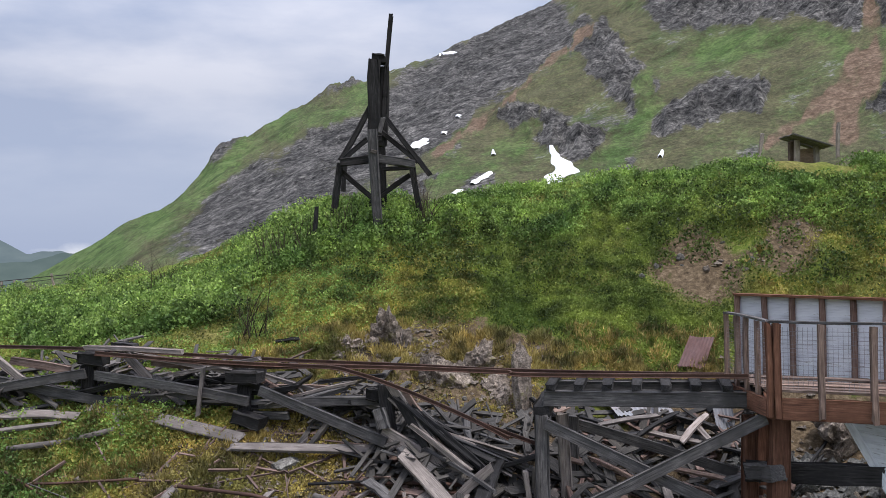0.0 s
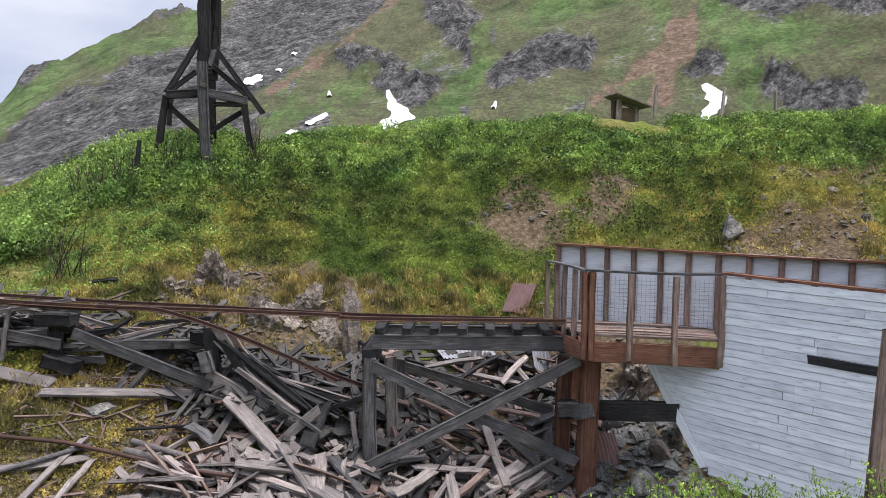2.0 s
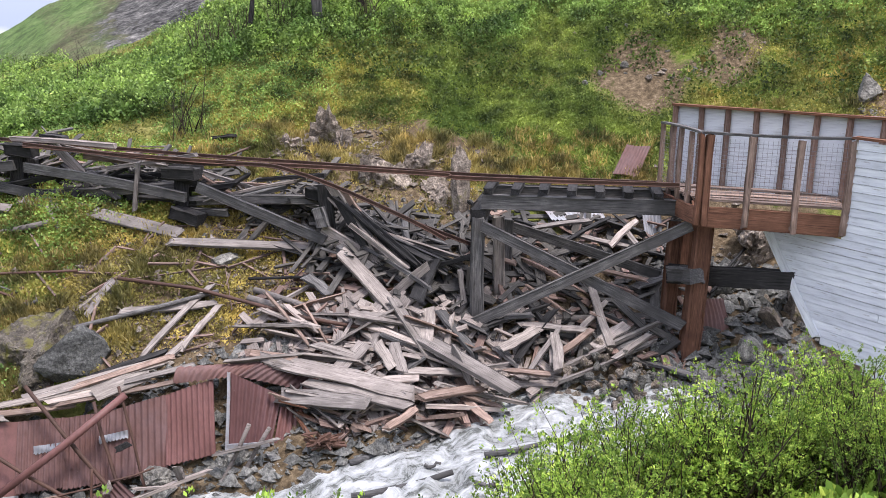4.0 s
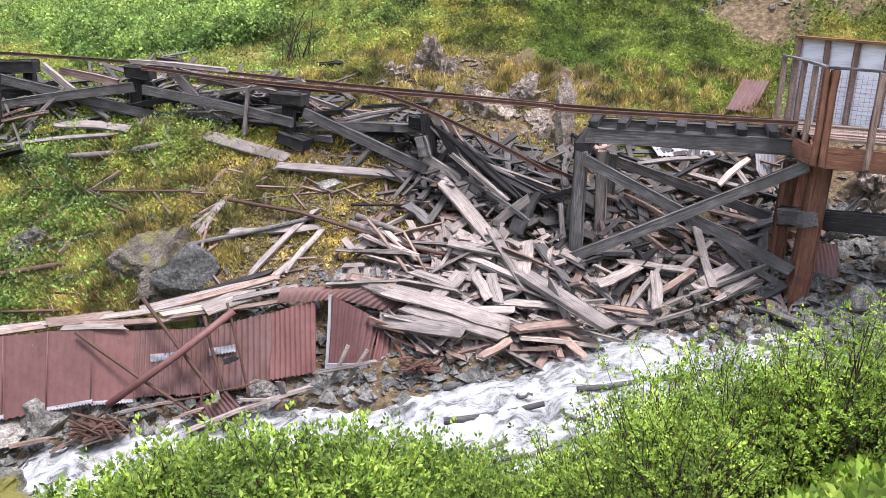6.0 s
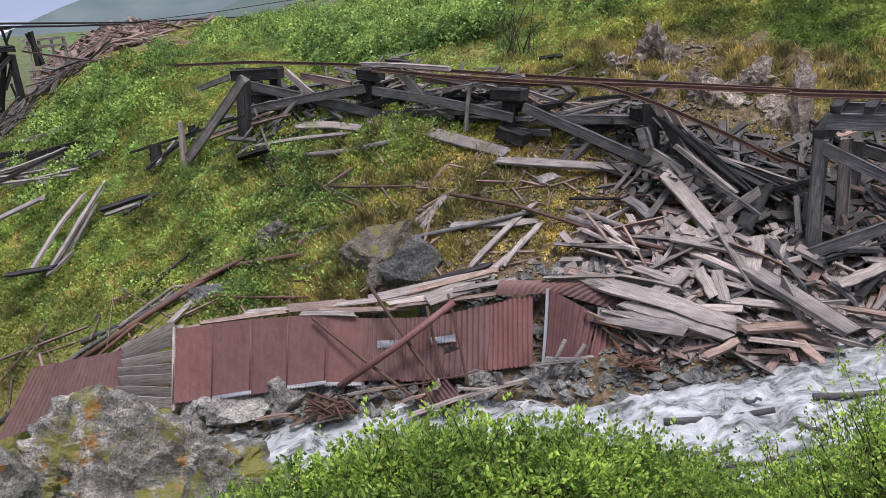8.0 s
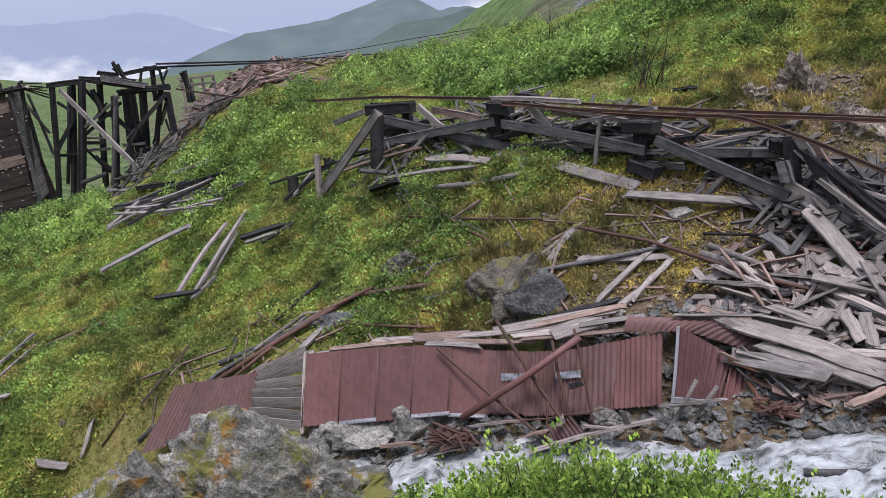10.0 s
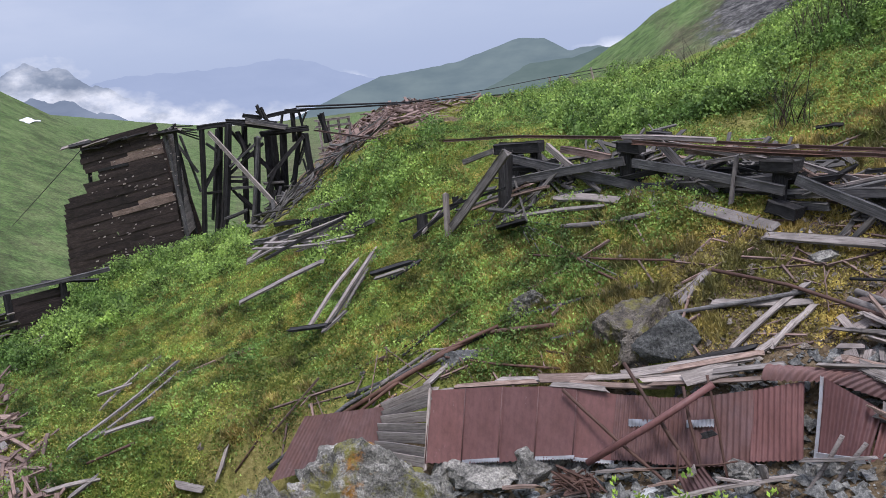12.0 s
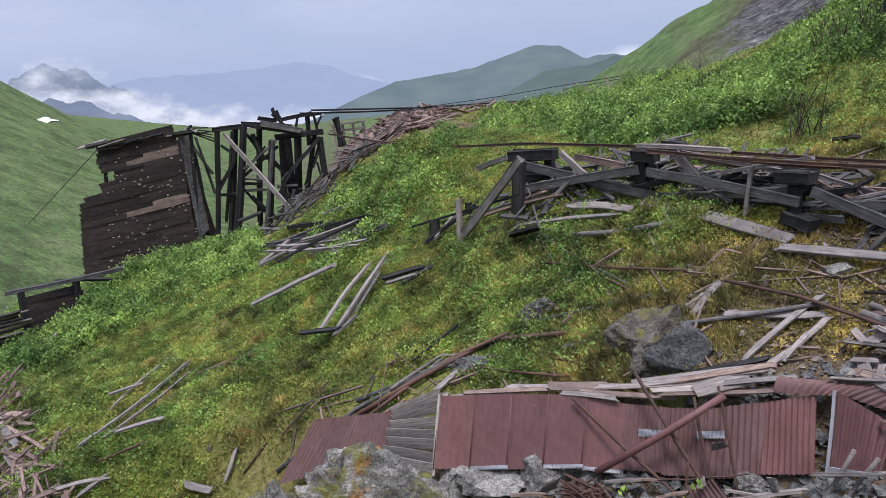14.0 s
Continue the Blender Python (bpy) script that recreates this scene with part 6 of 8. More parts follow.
tube("drift_log", sagging((1.21, 10.49, 1.97), (1.50, 10.31, 2.03), 0.02, 5, 0.02), 0.04, WOOD_BEAM, None, "dark wet log lying in the white water", "log", "drift logs", 0.7)
tube("drift_log", sagging((0.53, 11.26, 1.83), (0.78, 11.25, 1.88), 0.02, 5, 0.02), 0.03, WOOD_BEAM, None, "dark wet log lying in the white water", "log", "drift logs", 0.7)
tagged(timber("plank", (-4.58, 11.18, 1.02), (-2.72, 11.77, 1.56), 0.24, 0.05, WOOD_PALE, spin=-20, ragged=0.08), "broken board at the foot of the fallen roof", "plank", "roof debris")
tagged(timber("plank", (-7.28, 10.87, 0.79), (-6.70, 11.09, 0.84), 0.20, 0.05, WOOD_BROWN, spin=-20, ragged=0.08), "broken board at the foot of the fallen roof", "plank", "roof debris")
tagged(timber("plank", (-6.68, 10.92, 0.69), (-6.24, 11.08, 0.87), 0.16, 0.05, WOOD_BROWN, spin=-20, ragged=0.08), "broken board at the foot of the fallen roof", "plank", "roof debris")
tagged(timber("plank", (-5.73, 11.36, 1.19), (-5.21, 11.56, 1.24), 0.18, 0.04, WOOD_GREY, spin=-20, ragged=0.08), "broken board at the foot of the fallen roof", "plank", "roof debris")
tagged(timber("plank", (-3.77, 11.56, 1.39), (-3.21, 11.52, 1.44), 0.12, 0.04, WOOD_PALE, spin=-20, ragged=0.08), "broken board at the foot of the fallen roof", "plank", "roof debris")
tagged(timber("plank", (-3.16, 11.54, 1.75), (-3.12, 11.63, 1.51), 0.12, 0.10, WOOD_GREY, spin=-20, ragged=0.08), "broken board at the foot of the fallen roof", "plank", "roof debris")
tagged(timber("plank", (-4.21, 11.49, 1.36), (-4.16, 11.51, 1.48), 0.10, 0.10, WOOD_GREY, spin=-20, ragged=0.08), "broken board at the foot of the fallen roof", "plank", "roof debris")
tagged(timber("plank", (-4.81, 11.38, 1.13), (-4.37, 11.52, 1.24), 0.16, 0.04, WOOD_BROWN, spin=-20, ragged=0.08), "broken board at the foot of the fallen roof", "plank", "roof debris")
tagged(timber("plank", (-4.11, 11.87, 1.90), (-3.95, 11.92, 1.96), 0.12, 0.10, WOOD_DARK, spin=-20, ragged=0.08), "broken board at the foot of the fallen roof", "plank", "roof debris")
tagged(timber("plank", (-6.23, 10.95, 0.80), (-5.83, 11.08, 0.89), 0.14, 0.04, WOOD_GREY, spin=-20, ragged=0.08), "broken board at the foot of the fallen roof", "plank", "roof debris")
tagged(timber("plank", (-2.61, 11.92, 1.76), (-1.72, 11.84, 2.02), 0.16, 0.05, WOOD_GREY, spin=-20, ragged=0.08), "broken board at the foot of the fallen roof", "plank", "roof debris")
tagged(timber("plank", (-5.42, 11.51, 1.22), (-4.96, 11.63, 1.25), 0.10, 0.04, WOOD_BROWN, spin=-20, ragged=0.08), "broken board at the foot of the fallen roof", "plank", "roof debris")
GREY_SCRAP = [(-4.30, 11.46, 1.07), (-3.82, 11.67, 1.18), (-4.07, 11.71, 1.45), (-4.42, 11.50, 1.31)]


def netting(a, b):
    """Square wire netting between two posts, from the deck to the rail."""
    a, b = Vector(a), Vector(b)
    d = b - a
    n, rows = int(d.length / 0.07), 14
    side = d.normalized().cross(Vector((0, 0, 1))) * 0.003
    verts, faces = [], []

    def strip(p, q, off):
        k = len(verts)
        verts.extend([p - off, p + off, q + off, q - off])
        faces.append((k, k + 1, k + 2, k + 3))
    for k in range(n + 1):
        p = a.lerp(b, k / n)
        strip(p - a, p - a + Vector((0, 0, 0.98)), d.normalized() * 0.0025)
    for k in range(rows):
        z = Vector((0, 0, 0.05 + 0.93 * k / rows))
        strip(z, d + z, Vector((0, 0, 0.0025)))
    me = bpy.data.meshes.new("wire_netting")
    me.from_pydata([v + side for v in verts], [], faces)
    me.materials.append(TIN_GREY)
    put("wire_netting", me, Matrix.Translation(a), platform, "galvanised wire netting")


for a, b in NETTING:
    netting(a, b)

# back wall of the walkway: white sheets behind red-brown studs
stud_wall = thing("stud_wall", STUD_A, "white sheeted wall with red-brown studs behind the platform", "wall", kind="structure")
sa, sb = Vector(STUD_A), Vector(STUD_B)
sdir = (sb - sa).normalized()
sout = sdir.cross(Vector((0, 0, 1))).normalized()
if sout.y > 0:
    sout = -sout
slen, shigh = (sb - sa).length, 1.5
down = Vector((0, 0, -1))
count = int(slen / 0.52)
for k in range(count):
    c = sa + sdir * (k + 0.5) * slen / count + down * shigh / 2 - sout * 0.03
    put("panel", timber_mesh("panel", slen / count - 0.006, 0.02, shigh, WHITE, 0.0, 0.0, 2), along(c - sdir, c + sdir), stud_wall)
for k in range(count + 1):
    p = sa + sdir * k * slen / count + sout * 0.03
    timber("stud", p, p + down * shigh, 0.09, 0.07, WOOD_STUD, stud_wall, ragged=0.0)
timber("top_plate", sa - sdir * 0.05 + sout * 0.03, sb + sout * 0.03, 0.16, 0.045, WOOD_RED, stud_wall)

# the boarded white wall that faces the stream
white_wall = thing("boarded_wall", WALL_A, "white painted weatherboard wall above the gully", "wall", kind="structure")
wa, wdir = Vector(WALL_A), Vector(WALL_DIR)
wout = wdir.cross(Vector((0, 0, 1))).normalized()
if wout.x > 0:
    wout = -wout
z, row = 6.58, 0
wrng = random.Random(5)
while z > 2.6:
    s0 = 0.02 if z > 5.14 else -1.41 + max(0.0, 5.0 - z + 0.07) * 0.7375 if z > 3.40 else -0.18 + (3.40 - z) * 3.0
    s = s0
    first = True
    while s < 9.0:
        e = min(9.0, s + (wrng.uniform(0.7, 3.6) if first else wrng.uniform(1.8, 3.9)))
        first = False
        c0 = wa + wdir * s
        c1 = wa + wdir * (e - 0.006)
        c0.z = c1.z = z - 0.07
        off = wout * (0.02 + wrng.uniform(0, 0.005))
        ob = put("board", timber_mesh("board", (c1 - c0).length, 0.022, 0.122, WHITE, 0.004, 0.0006, 3), along(c0 + off, c1 + off) @ pose(0, 0, 0, 3 if wout.dot(along(c0, c1).col[1].to_3d()) > 0 else -3, 0, 0), white_wall)
        s = e
    z -= 0.128
    row += 1
e0, e1_ = wa + wdir * -1.40 + wout * 0.045, wa + wdir * -0.20 + wout * 0.045
e0.z, e1_.z = 5.0, 3.36
timber("edge_board", e0, e1_, 0.025, 0.16, WHITE, white_wall)
# backing, so that the wall has its thickness
for k, (s0, s1, z0, z1) in enumerate(((-1.25, 9.0, 4.9, 5.0), (0.05, 9.0, 5.05, 6.55), (0.0, 9.0, 2.6, 4.85))):
    c = wa + wdir * (s0 + s1) / 2 - wout * 0.08
    c.z = (z0 + z1) / 2
    put("backing", timber_mesh("backing", s1 - s0, 0.14, z1 - z0, WOOD_BROWN, 0.0, 0.0, 2), along(c - wdir, c + wdir), white_wall)
ca, cb = wa + wdir * 0.0, wa + wdir * 9.0
timber("coping", ca + Vector((0, 0, 0.02)), cb + Vector((0, 0, 0.02)), 0.16, 0.045, WOOD_RED, white_wall)
# the slot's inner shade is a dark strip laid on the boards
sl0, sl1 = wa + wdir * 1.51 + wout * 0.042, wa + wdir * 2.9 + wout * 0.042
sl0.z = sl1.z = 5.48
timber("slot_board", sl0, sl1, 0.02, 0.13, WOOD_DARK, white_wall, label="dark strip laid on the white wall for the shade of a slot")


# ---- the small notice shelter on the crest ----
def shelter(at):
    at = Vector(at)
    t = thing("notice_shelter", at, "small brown wooden shelter with a sloping roof", "shelter")
    for dx in (-0.42, 0.38):
        for dy in (0, 0.6):
            timber("post", at + Vector((dx, dy, -2.2)), at + Vector((dx, dy, 0.92 - 0.33 * (dx + 0.42))), 0.2, 0.2, WOOD_PALE if dy == 0 else WOOD_BROWN, t)
    for k in range(4):
        y = -0.4 + k * 0.38
        timber("roof_board", at + Vector((-0.80, y, 1.14)), at + Vector((0.82, y, 0.60)), 0.37, 0.06, WOOD_BEAM, t)
    timber("panel", at + Vector((-0.4, 0.3, 0.2)), at + Vector((0.4, 0.3, 0.2)), 0.05, 0.8, WOOD_BROWN, t)


shelter(SHELTER)


# ---- corrugated iron ----
def bilinear(c, u, v):
    return (c[0].lerp(c[1], u)).lerp(c[3].lerp(c[2], u), v)


def sheet_mesh(name, c, mat, waves, amp=0.011, rows=5, wob=0.015, curl=0.0):
    """A corrugated sheet over four corners: low first, low second, high second, high first."""
    c = [Vector(p) for p in c]
    base = c[0].copy()
    n = (c[1] - c[0]).cross(c[3] - c[0]).normalized()
    cols = waves * 6
    verts, faces = [], []
    ph = rng.uniform(0, 9)
    for j in range(rows + 1):
        for i in range(cols + 1):
            u, v = i / cols, j / rows
            p = bilinear(c, u, v) - base
            h = amp * math.sin(u * waves * 2 * math.pi) + wob * math.sin(u * 5 + v * 4 + ph) + curl * (v - 0.5) ** 2 * 4
            p += n * h
            if j == 0:
                p += (c[0] - c[3]).normalized() * 0.012 * math.sin(i * 1.3 + ph)
            verts.append(p)
    for j in range(rows):
        for i in range(cols):
            a = j * (cols + 1) + i
            faces.append((a, a + 1, a + cols + 2, a + cols + 1))
    me = bpy.data.meshes.new(name)
    me.from_pydata(verts, [], faces)
    me.polygons.foreach_set("use_smooth", [True] * len(faces))
    me.materials.append(mat)
    return me, base


def sheet(c, mat, waves=9, parent=None, label="", **k):
    me, base = sheet_mesh("sheet", c, mat, waves, **k)
    ob = put("sheet", me, Matrix.Translation(base), parent, label)
    if parent is None:
        ob.name = "corrugated_sheet"
        tagged(ob, label, "metal sheet", "loose sheets")
    return ob


def line_at(pts, u):
    """A point along a polyline, by the share of its length."""
    pts = [Vector(p) for p in pts]
    lens = [(b - a).length for a, b in zip(pts, pts[1:])]
    d = u * sum(lens)
    for a, b, l in zip(pts, pts[1:], lens):
        if d <= l or b is pts[-1]:
            return a.lerp(b, d / l)
        d -= l


roof = thing("fallen_roof", (-6.0, 11.8, 1.2), "collapsed shed roof of red corrugated iron beside the stream", "roof")
low = [(-8.82, 10.72, 0.96), (-8.08, 11.05, 0.97), (-6.45, 11.6, 1.17), (-5.37, 11.87, 1.16), (-4.19, 12.07, 1.27), (-2.71, 12.2, 1.56)]
high = [(-8.96, 11.3, 2.17), (-7.64, 11.84, 2.22), (-6.54, 12.18, 2.25), (-5.5, 12.44, 2.1), (-4.36, 12.64, 2.18), (-3.57, 12.73, 2.39), (-2.82, 12.79, 2.64)]
cuts = [0, 0.105, 0.21, 0.315, 0.42, 0.525, 0.63, 0.735, 0.875, 1.0]
for k in range(9):
    u0, u1 = cuts[k], cuts[k + 1] + 0.006
    lift = Vector((0, -0.012, 0.012)) * (k % 2)
    jut = Vector((0, 0, rng.uniform(-0.05, 0.05)))
    corners = [line_at(low, u0) + lift + jut, line_at(low, min(u1, 1)) + lift + jut, line_at(high, min(u1, 1)) + lift, line_at(high, u0) + lift]
    flat = k < 5
    sheet(corners, TIN_RED if k not in (5, 6, 7) else TIN_DULL, 9 if not flat else 5, roof, amp=0.0025 if flat else 0.019, wob=0.008 if flat else 0.02)
    if flat:
        if k in (1, 3, 4):
            lip = [q.lerp(corners[3 - j], 0.0) + Vector((0, -0.012, 0.006)) for j, q in enumerate(corners[:2])]
            top = [corners[1].lerp(corners[2], 0.05) + Vector((0, -0.012, 0.006)), corners[0].lerp(corners[3], 0.05) + Vector((0, -0.012, 0.006))]
            sheet(lip + top, TIN_GREY, 12, roof, "bare worn lower edge of the sheet", amp=0.003, wob=0.004)
        tube("seam", [corners[0] + Vector((0, -0.02, 0)), corners[3] + Vector((0, -0.02, 0.01))], 0.011, TIN_DULL, roof)
for k in range(2):
    u = 0.565 + 0.15 * k
    p0, p1 = line_at(low, u).lerp(line_at(high, u), 0.55), line_at(low, u + 0.07).lerp(line_at(high, u + 0.07), 0.55)
    q0, q1 = line_at(low, u).lerp(line_at(high, u), 0.66), line_at(low, u + 0.07).lerp(line_at(high, u + 0.07), 0.66)
    o = Vector((0, -0.055, 0.028))
    sheet([p0 + o, p1 + o, q1 + o, q0 + o], TIN_GREY, 7, roof, "bare galvanised patch", amp=0.013)
# the darker far end of the roof and the bare sheathing boards between
lowl, highl = [(-11.64, 9.46, 0.64), (-9.94, 10.69, 1.03)], [(-11.39, 10.37, 1.64), (-10.02, 11.16, 1.74)]
for k in range(4):
    sheet([line_at(lowl, k / 4), line_at(lowl, k / 4 + 0.255 if k < 3 else 1), line_at(highl, k / 4 + 0.255 if k < 3 else 1), line_at(highl, k / 4)], TIN_DULL, 6, roof, "faded purplish iron sheet", amp=0.006)
for k in range(7):
    f = k / 6
    a = Vector(lowl[1]).lerp(Vector(highl[1]), f) + Vector((rng.uniform(-0.05, 0.05), -0.03, rng.uniform(-0.03, 0.03)))
    b = Vector(low[0]).lerp(Vector(high[0]), f) + Vector((0, 0.03, rng.uniform(-0.05, 0.05)))
    timber("sheathing_board", a, b, 0.03, 0.2, WOOD_GREY, roof)
# bare edge boards, rafters and the supports under the eaves
timber("edge_board", Vector(low[0]) + Vector((0, -0.03, -0.05)), Vector(high[0]) + Vector((0, -0.02, 0.05)), 0.05, 0.05, WOOD_PALE, roof)
for u in (0.05, 0.2, 0.4, 0.6, 0.8, 0.97):
    p = line_at(low, u) + Vector((0, 0.25, 0.25))
    timber("prop", p, Vector((p.x + 0.05, p.y + 0.05, float(ground_z(p.x, p.y)) - 0.1)), 0.1, 0.12, WOOD_BROWN, roof)
    timber("rafter", line_at(low, u) + Vector((0, 0.08, 0)), line_at(high, u) + Vector((0, 0.06, -0.04)), 0.06, 0.1, WOOD_BROWN, roof)
# boards along the ridge, lifted and broken
for a, b, w_, m_ in (((-7.9, 12.0, 2.26), (-5.4, 12.75, 2.40), 0.14, WOOD_GREY), ((-5.7, 12.6, 2.43), (-3.7, 13.05, 2.84), 0.2, WOOD_GREY), ((-6.6, 12.25, 2.29), (-5.0, 12.6, 2.31), 0.12, WOOD_BROWN), ((-4.6, 12.6, 2.5), (-3.9, 12.9, 2.70), 0.26, WOOD_GREY), ((-8.6, 11.6, 2.18), (-7.2, 12.1, 2.28), 0.1, WOOD_BROWN), ((-5.2, 12.5, 2.36), (-3.2, 12.85, 2.62), 0.08, WOOD_BROWN),
                     ((-7.2, 12.2, 2.30), (-6.2, 12.45, 2.36), 0.2, WOOD_BROWN), ((-6.3, 12.4, 2.36), (-4.7, 12.75, 2.56), 0.1, WOOD_PALE), ((-5.0, 12.7, 2.56), (-3.5, 13.1, 2.92), 0.12, WOOD_BROWN), ((-5.4, 12.55, 2.40), (-4.2, 12.75, 2.55), 0.15, WOOD_PALE), ((-4.2, 12.75, 2.62), (-3.2, 12.95, 2.80), 0.1, WOOD_GREY), ((-6.9, 12.1, 2.27), (-5.9, 12.3, 2.24), 0.1, WOOD_GREY)):
    timber("ridge_board", a, b, w_, 0.04, m_, roof, spin=rng.uniform(10, 50), ragged=0.1)

RED_SHEET = "rusty red corrugated sheet lying among the rubble"
sheet([(-2.52, 12.24, 1.70), (-1.86, 12.31, 1.70), (-1.73, 12.78, 2.33), (-2.51, 12.70, 2.77)], TIN_RED, 7, None, RED_SHEET, amp=0.02)
sheet([(-1.84, 12.34, 1.62), (-0.72, 12.44, 1.40), (-0.87, 12.79, 1.96), (-1.72, 12.77, 2.30)], TIN_RED, 11, None, RED_SHEET, amp=0.02, wob=0.04)
sheet([(-3.44, 12.64, 2.70), (-2.40, 12.76, 2.74), (-1.90, 13.15, 2.86), (-3.39, 12.90, 2.86)], TIN_DULL, 10, None, "bent red-brown sheet folded over the ridge", amp=0.014, curl=-0.10)
sheet([(-2.40, 12.74, 2.73), (-1.07, 12.94, 2.27), (-1.00, 13.16, 2.46), (-1.90, 13.14, 2.85)], TIN_DULL, 12, None, "bent red-brown sheet folded over the ridge", amp=0.014, curl=-0.06)
tagged(timber("edge_strip", (-2.55, 12.20, 1.66), (-2.54, 12.66, 2.78), 0.05, 0.025, TIN_GREY), "pale worn metal strip along a leaning sheet", "metal strip")
tagged(timber("edge_strip", (-2.53, 12.21, 1.72), (-1.88, 12.28, 1.72), 0.02, 0.09, TIN_GREY), "pale worn metal strip along a leaning sheet", "metal strip")
# boards thrown over the broken end of the roof
for a, b, w_, h_, m_ in (((-1.97, 13.10, 2.84), (0.35, 12.66, 2.18), 0.22, 0.06, WOOD_GREY), ((-1.62, 12.66, 2.44), (-0.20, 12.46, 2.24), 0.16, 0.06, WOOD_GREY), ((-1.86, 13.02, 2.74), (0.25, 12.95, 2.40), 0.2, 0.05, WOOD_GREY), ((-1.75, 12.62, 2.36), (0.05, 12.38, 1.86), 0.12, 0.06, WOOD_BROWN),
                         ((-1.30, 12.55, 2.20), (-0.10, 12.30, 1.72), 0.10, 0.05, WOOD_BROWN), ((-0.95, 12.50, 2.05), (0.30, 12.20, 1.80), 0.14, 0.06, WOOD_PALE), ((-1.55, 12.72, 2.50), (-0.75, 12.30, 1.95), 0.09, 0.04, WOOD_PALE), ((-1.45, 12.50, 2.05), (-1.15, 12.28, 1.72), 0.08, 0.04, WOOD_RED),
                         ((-0.55, 12.35, 1.75), (0.45, 12.05, 1.70), 0.16, 0.08, WOOD_BROWN), ((-2.60, 12.95, 2.86), (-1.30, 13.20, 2.88), 0.16, 0.05, WOOD_GREY), ((-1.60, 13.22, 2.86), (-0.40, 13.10, 2.74), 0.2, 0.05, WOOD_PALE)):
    timber("plank", a, b, w_, h_, m_, spin=rng.uniform(-50, -20))
for k in range(22):
    p = Vector((-1.9 + 0.075 * k + rng.uniform(-0.1, 0.1), 12.62 - 0.012 * k, 2.30 - 0.026 * k + rng.uniform(-0.1, 0.16)))
    d = Vector((rng.uniform(0.25, 0.7), rng.uniform(-0.25, 0.0), rng.uniform(-0.42, 0.05)))
    tagged(timber("splinter", p, p + d, rng.uniform(0.03, 0.08), 0.03, (WOOD_BROWN, WOOD_DARK, WOOD_RED, WOOD_GREY)[k % 4], spin=rng.uniform(-40, 10), ragged=0.08), "brown splintered lath on the broken roof end", "splinter", "roof splinters")


def sheet_on(at, length, width, turn, mat, label, lean=8, waves=10, rise=0.12):
    at = Vector(at) + Vector((0, 0, rise))
    m = Matrix.Translation(at) @ pose(0, 0, 0, lean, 0, turn)
    sheet([m @ Vector((-width / 2, -length / 2, 0)), m @ Vector((width / 2, -length / 2, 0)), m @ Vector((width / 2, length / 2, 0)), m @ Vector((-width / 2, length / 2, 0))], mat, waves, None, label, wob=0.03)


sheet(GREY_SCRAP, TIN_DULL, 7, None, "rusty grey corrugated sheet hanging at the water", amp=0.018)
sheet(RUST_CORNERS, TIN_DULL, 8, None, "rusty purplish corrugated sheet leaning on the slope", wob=0.02)
sheet_on(GREY_SHEET, 1.0, 1.3, 15, TIN_GREY, "crumpled galvanised sheet on the rubble", 24, 12, 0.2)
sheet_on(GREY_SHEET_B, 1.1, 0.42, 8, TIN_GREY, "upright strip of galvanised iron", 70, 6, 0.35)
sheet_on(GULLY_SHEET, 0.8, 0.7, 10, TIN_DULL, "rusty corrugated sheet in the gully", 60, 9, 0.2)

# scrap iron on the roof: the long red pipe, thin rods and a crumpled tangle
tube("pipe", [(-5.95, 11.45, 1.25), (-4.9, 11.85, 1.98), (-4.05, 12.25, 2.62)], 0.06, TIN_RED, None, "long red-brown iron pipe lying across the roof", "pipe", "loose poles")
for a, b, r_ in (((-6.6, 12.0, 2.25), (-4.35, 11.55, 0.95), 0.03), ((-5.6, 12.35, 2.75), (-3.9, 11.6, 1.0), 0.032), ((-4.6, 12.4, 2.45), (-4.05, 11.7, 1.05), 0.028), ((-5.0, 12.1, 2.05), (-4.0, 11.65, 1.1), 0.026), ((-4.15, 12.3, 2.75), (-3.7, 11.75, 1.2), 0.024), ((-5.4, 11.55, 1.2), (-3.6, 11.9, 1.55), 0.016), ((-4.5, 11.6, 1.0), (-4.5, 11.8, 1.6), 0.02)):
    tube("iron_rod", sagging(a, b, 0.04, 6, 0.012), r_, RUST, None, "thin bent rusty iron rod", "rod", "iron rods")
for a, b in (((-2.15, 12.1, 2.15), (-2.75, 11.75, 0.95)), ((-1.85, 12.1, 2.1), (-2.55, 11.7, 0.95))):
    tube("pole", sagging(a, b, 0.02, 4, 0.01), 0.035, WOOD_GREY, None, "thin grey pole leaning on the fallen roof", "pole", "loose poles")


def tangle(at, size, n):
    verts, faces = [], []
    for k in range(n):
        me, base = tube_mesh("t", [Vector((rng.gauss(0, size), rng.gauss(0, size * 0.6), abs(rng.gauss(0, size * 0.7)))) for q in range(4)], rng.uniform(0.012, 0.035), RUST, 5)
        o = len(verts)
        verts.extend([v.co + base for v in me.vertices])
        faces.extend([[i + o for i in p.vertices] for p in me.polygons])
        bpy.data.meshes.remove(me)
    me = bpy.data.meshes.new("scrap_heap")
    me.from_pydata(verts, [], faces)
    me.materials.append(RUST)
    tagged(put("scrap_heap", me, Matrix.Translation(at)), "dark tangle of crumpled rusty scrap iron", "scrap", kind="stuff")


tangle((-5.95, 11.1, 0.95), 0.2, 45)
tangle((-1.0, 12.0, 1.8), 0.16, 14)


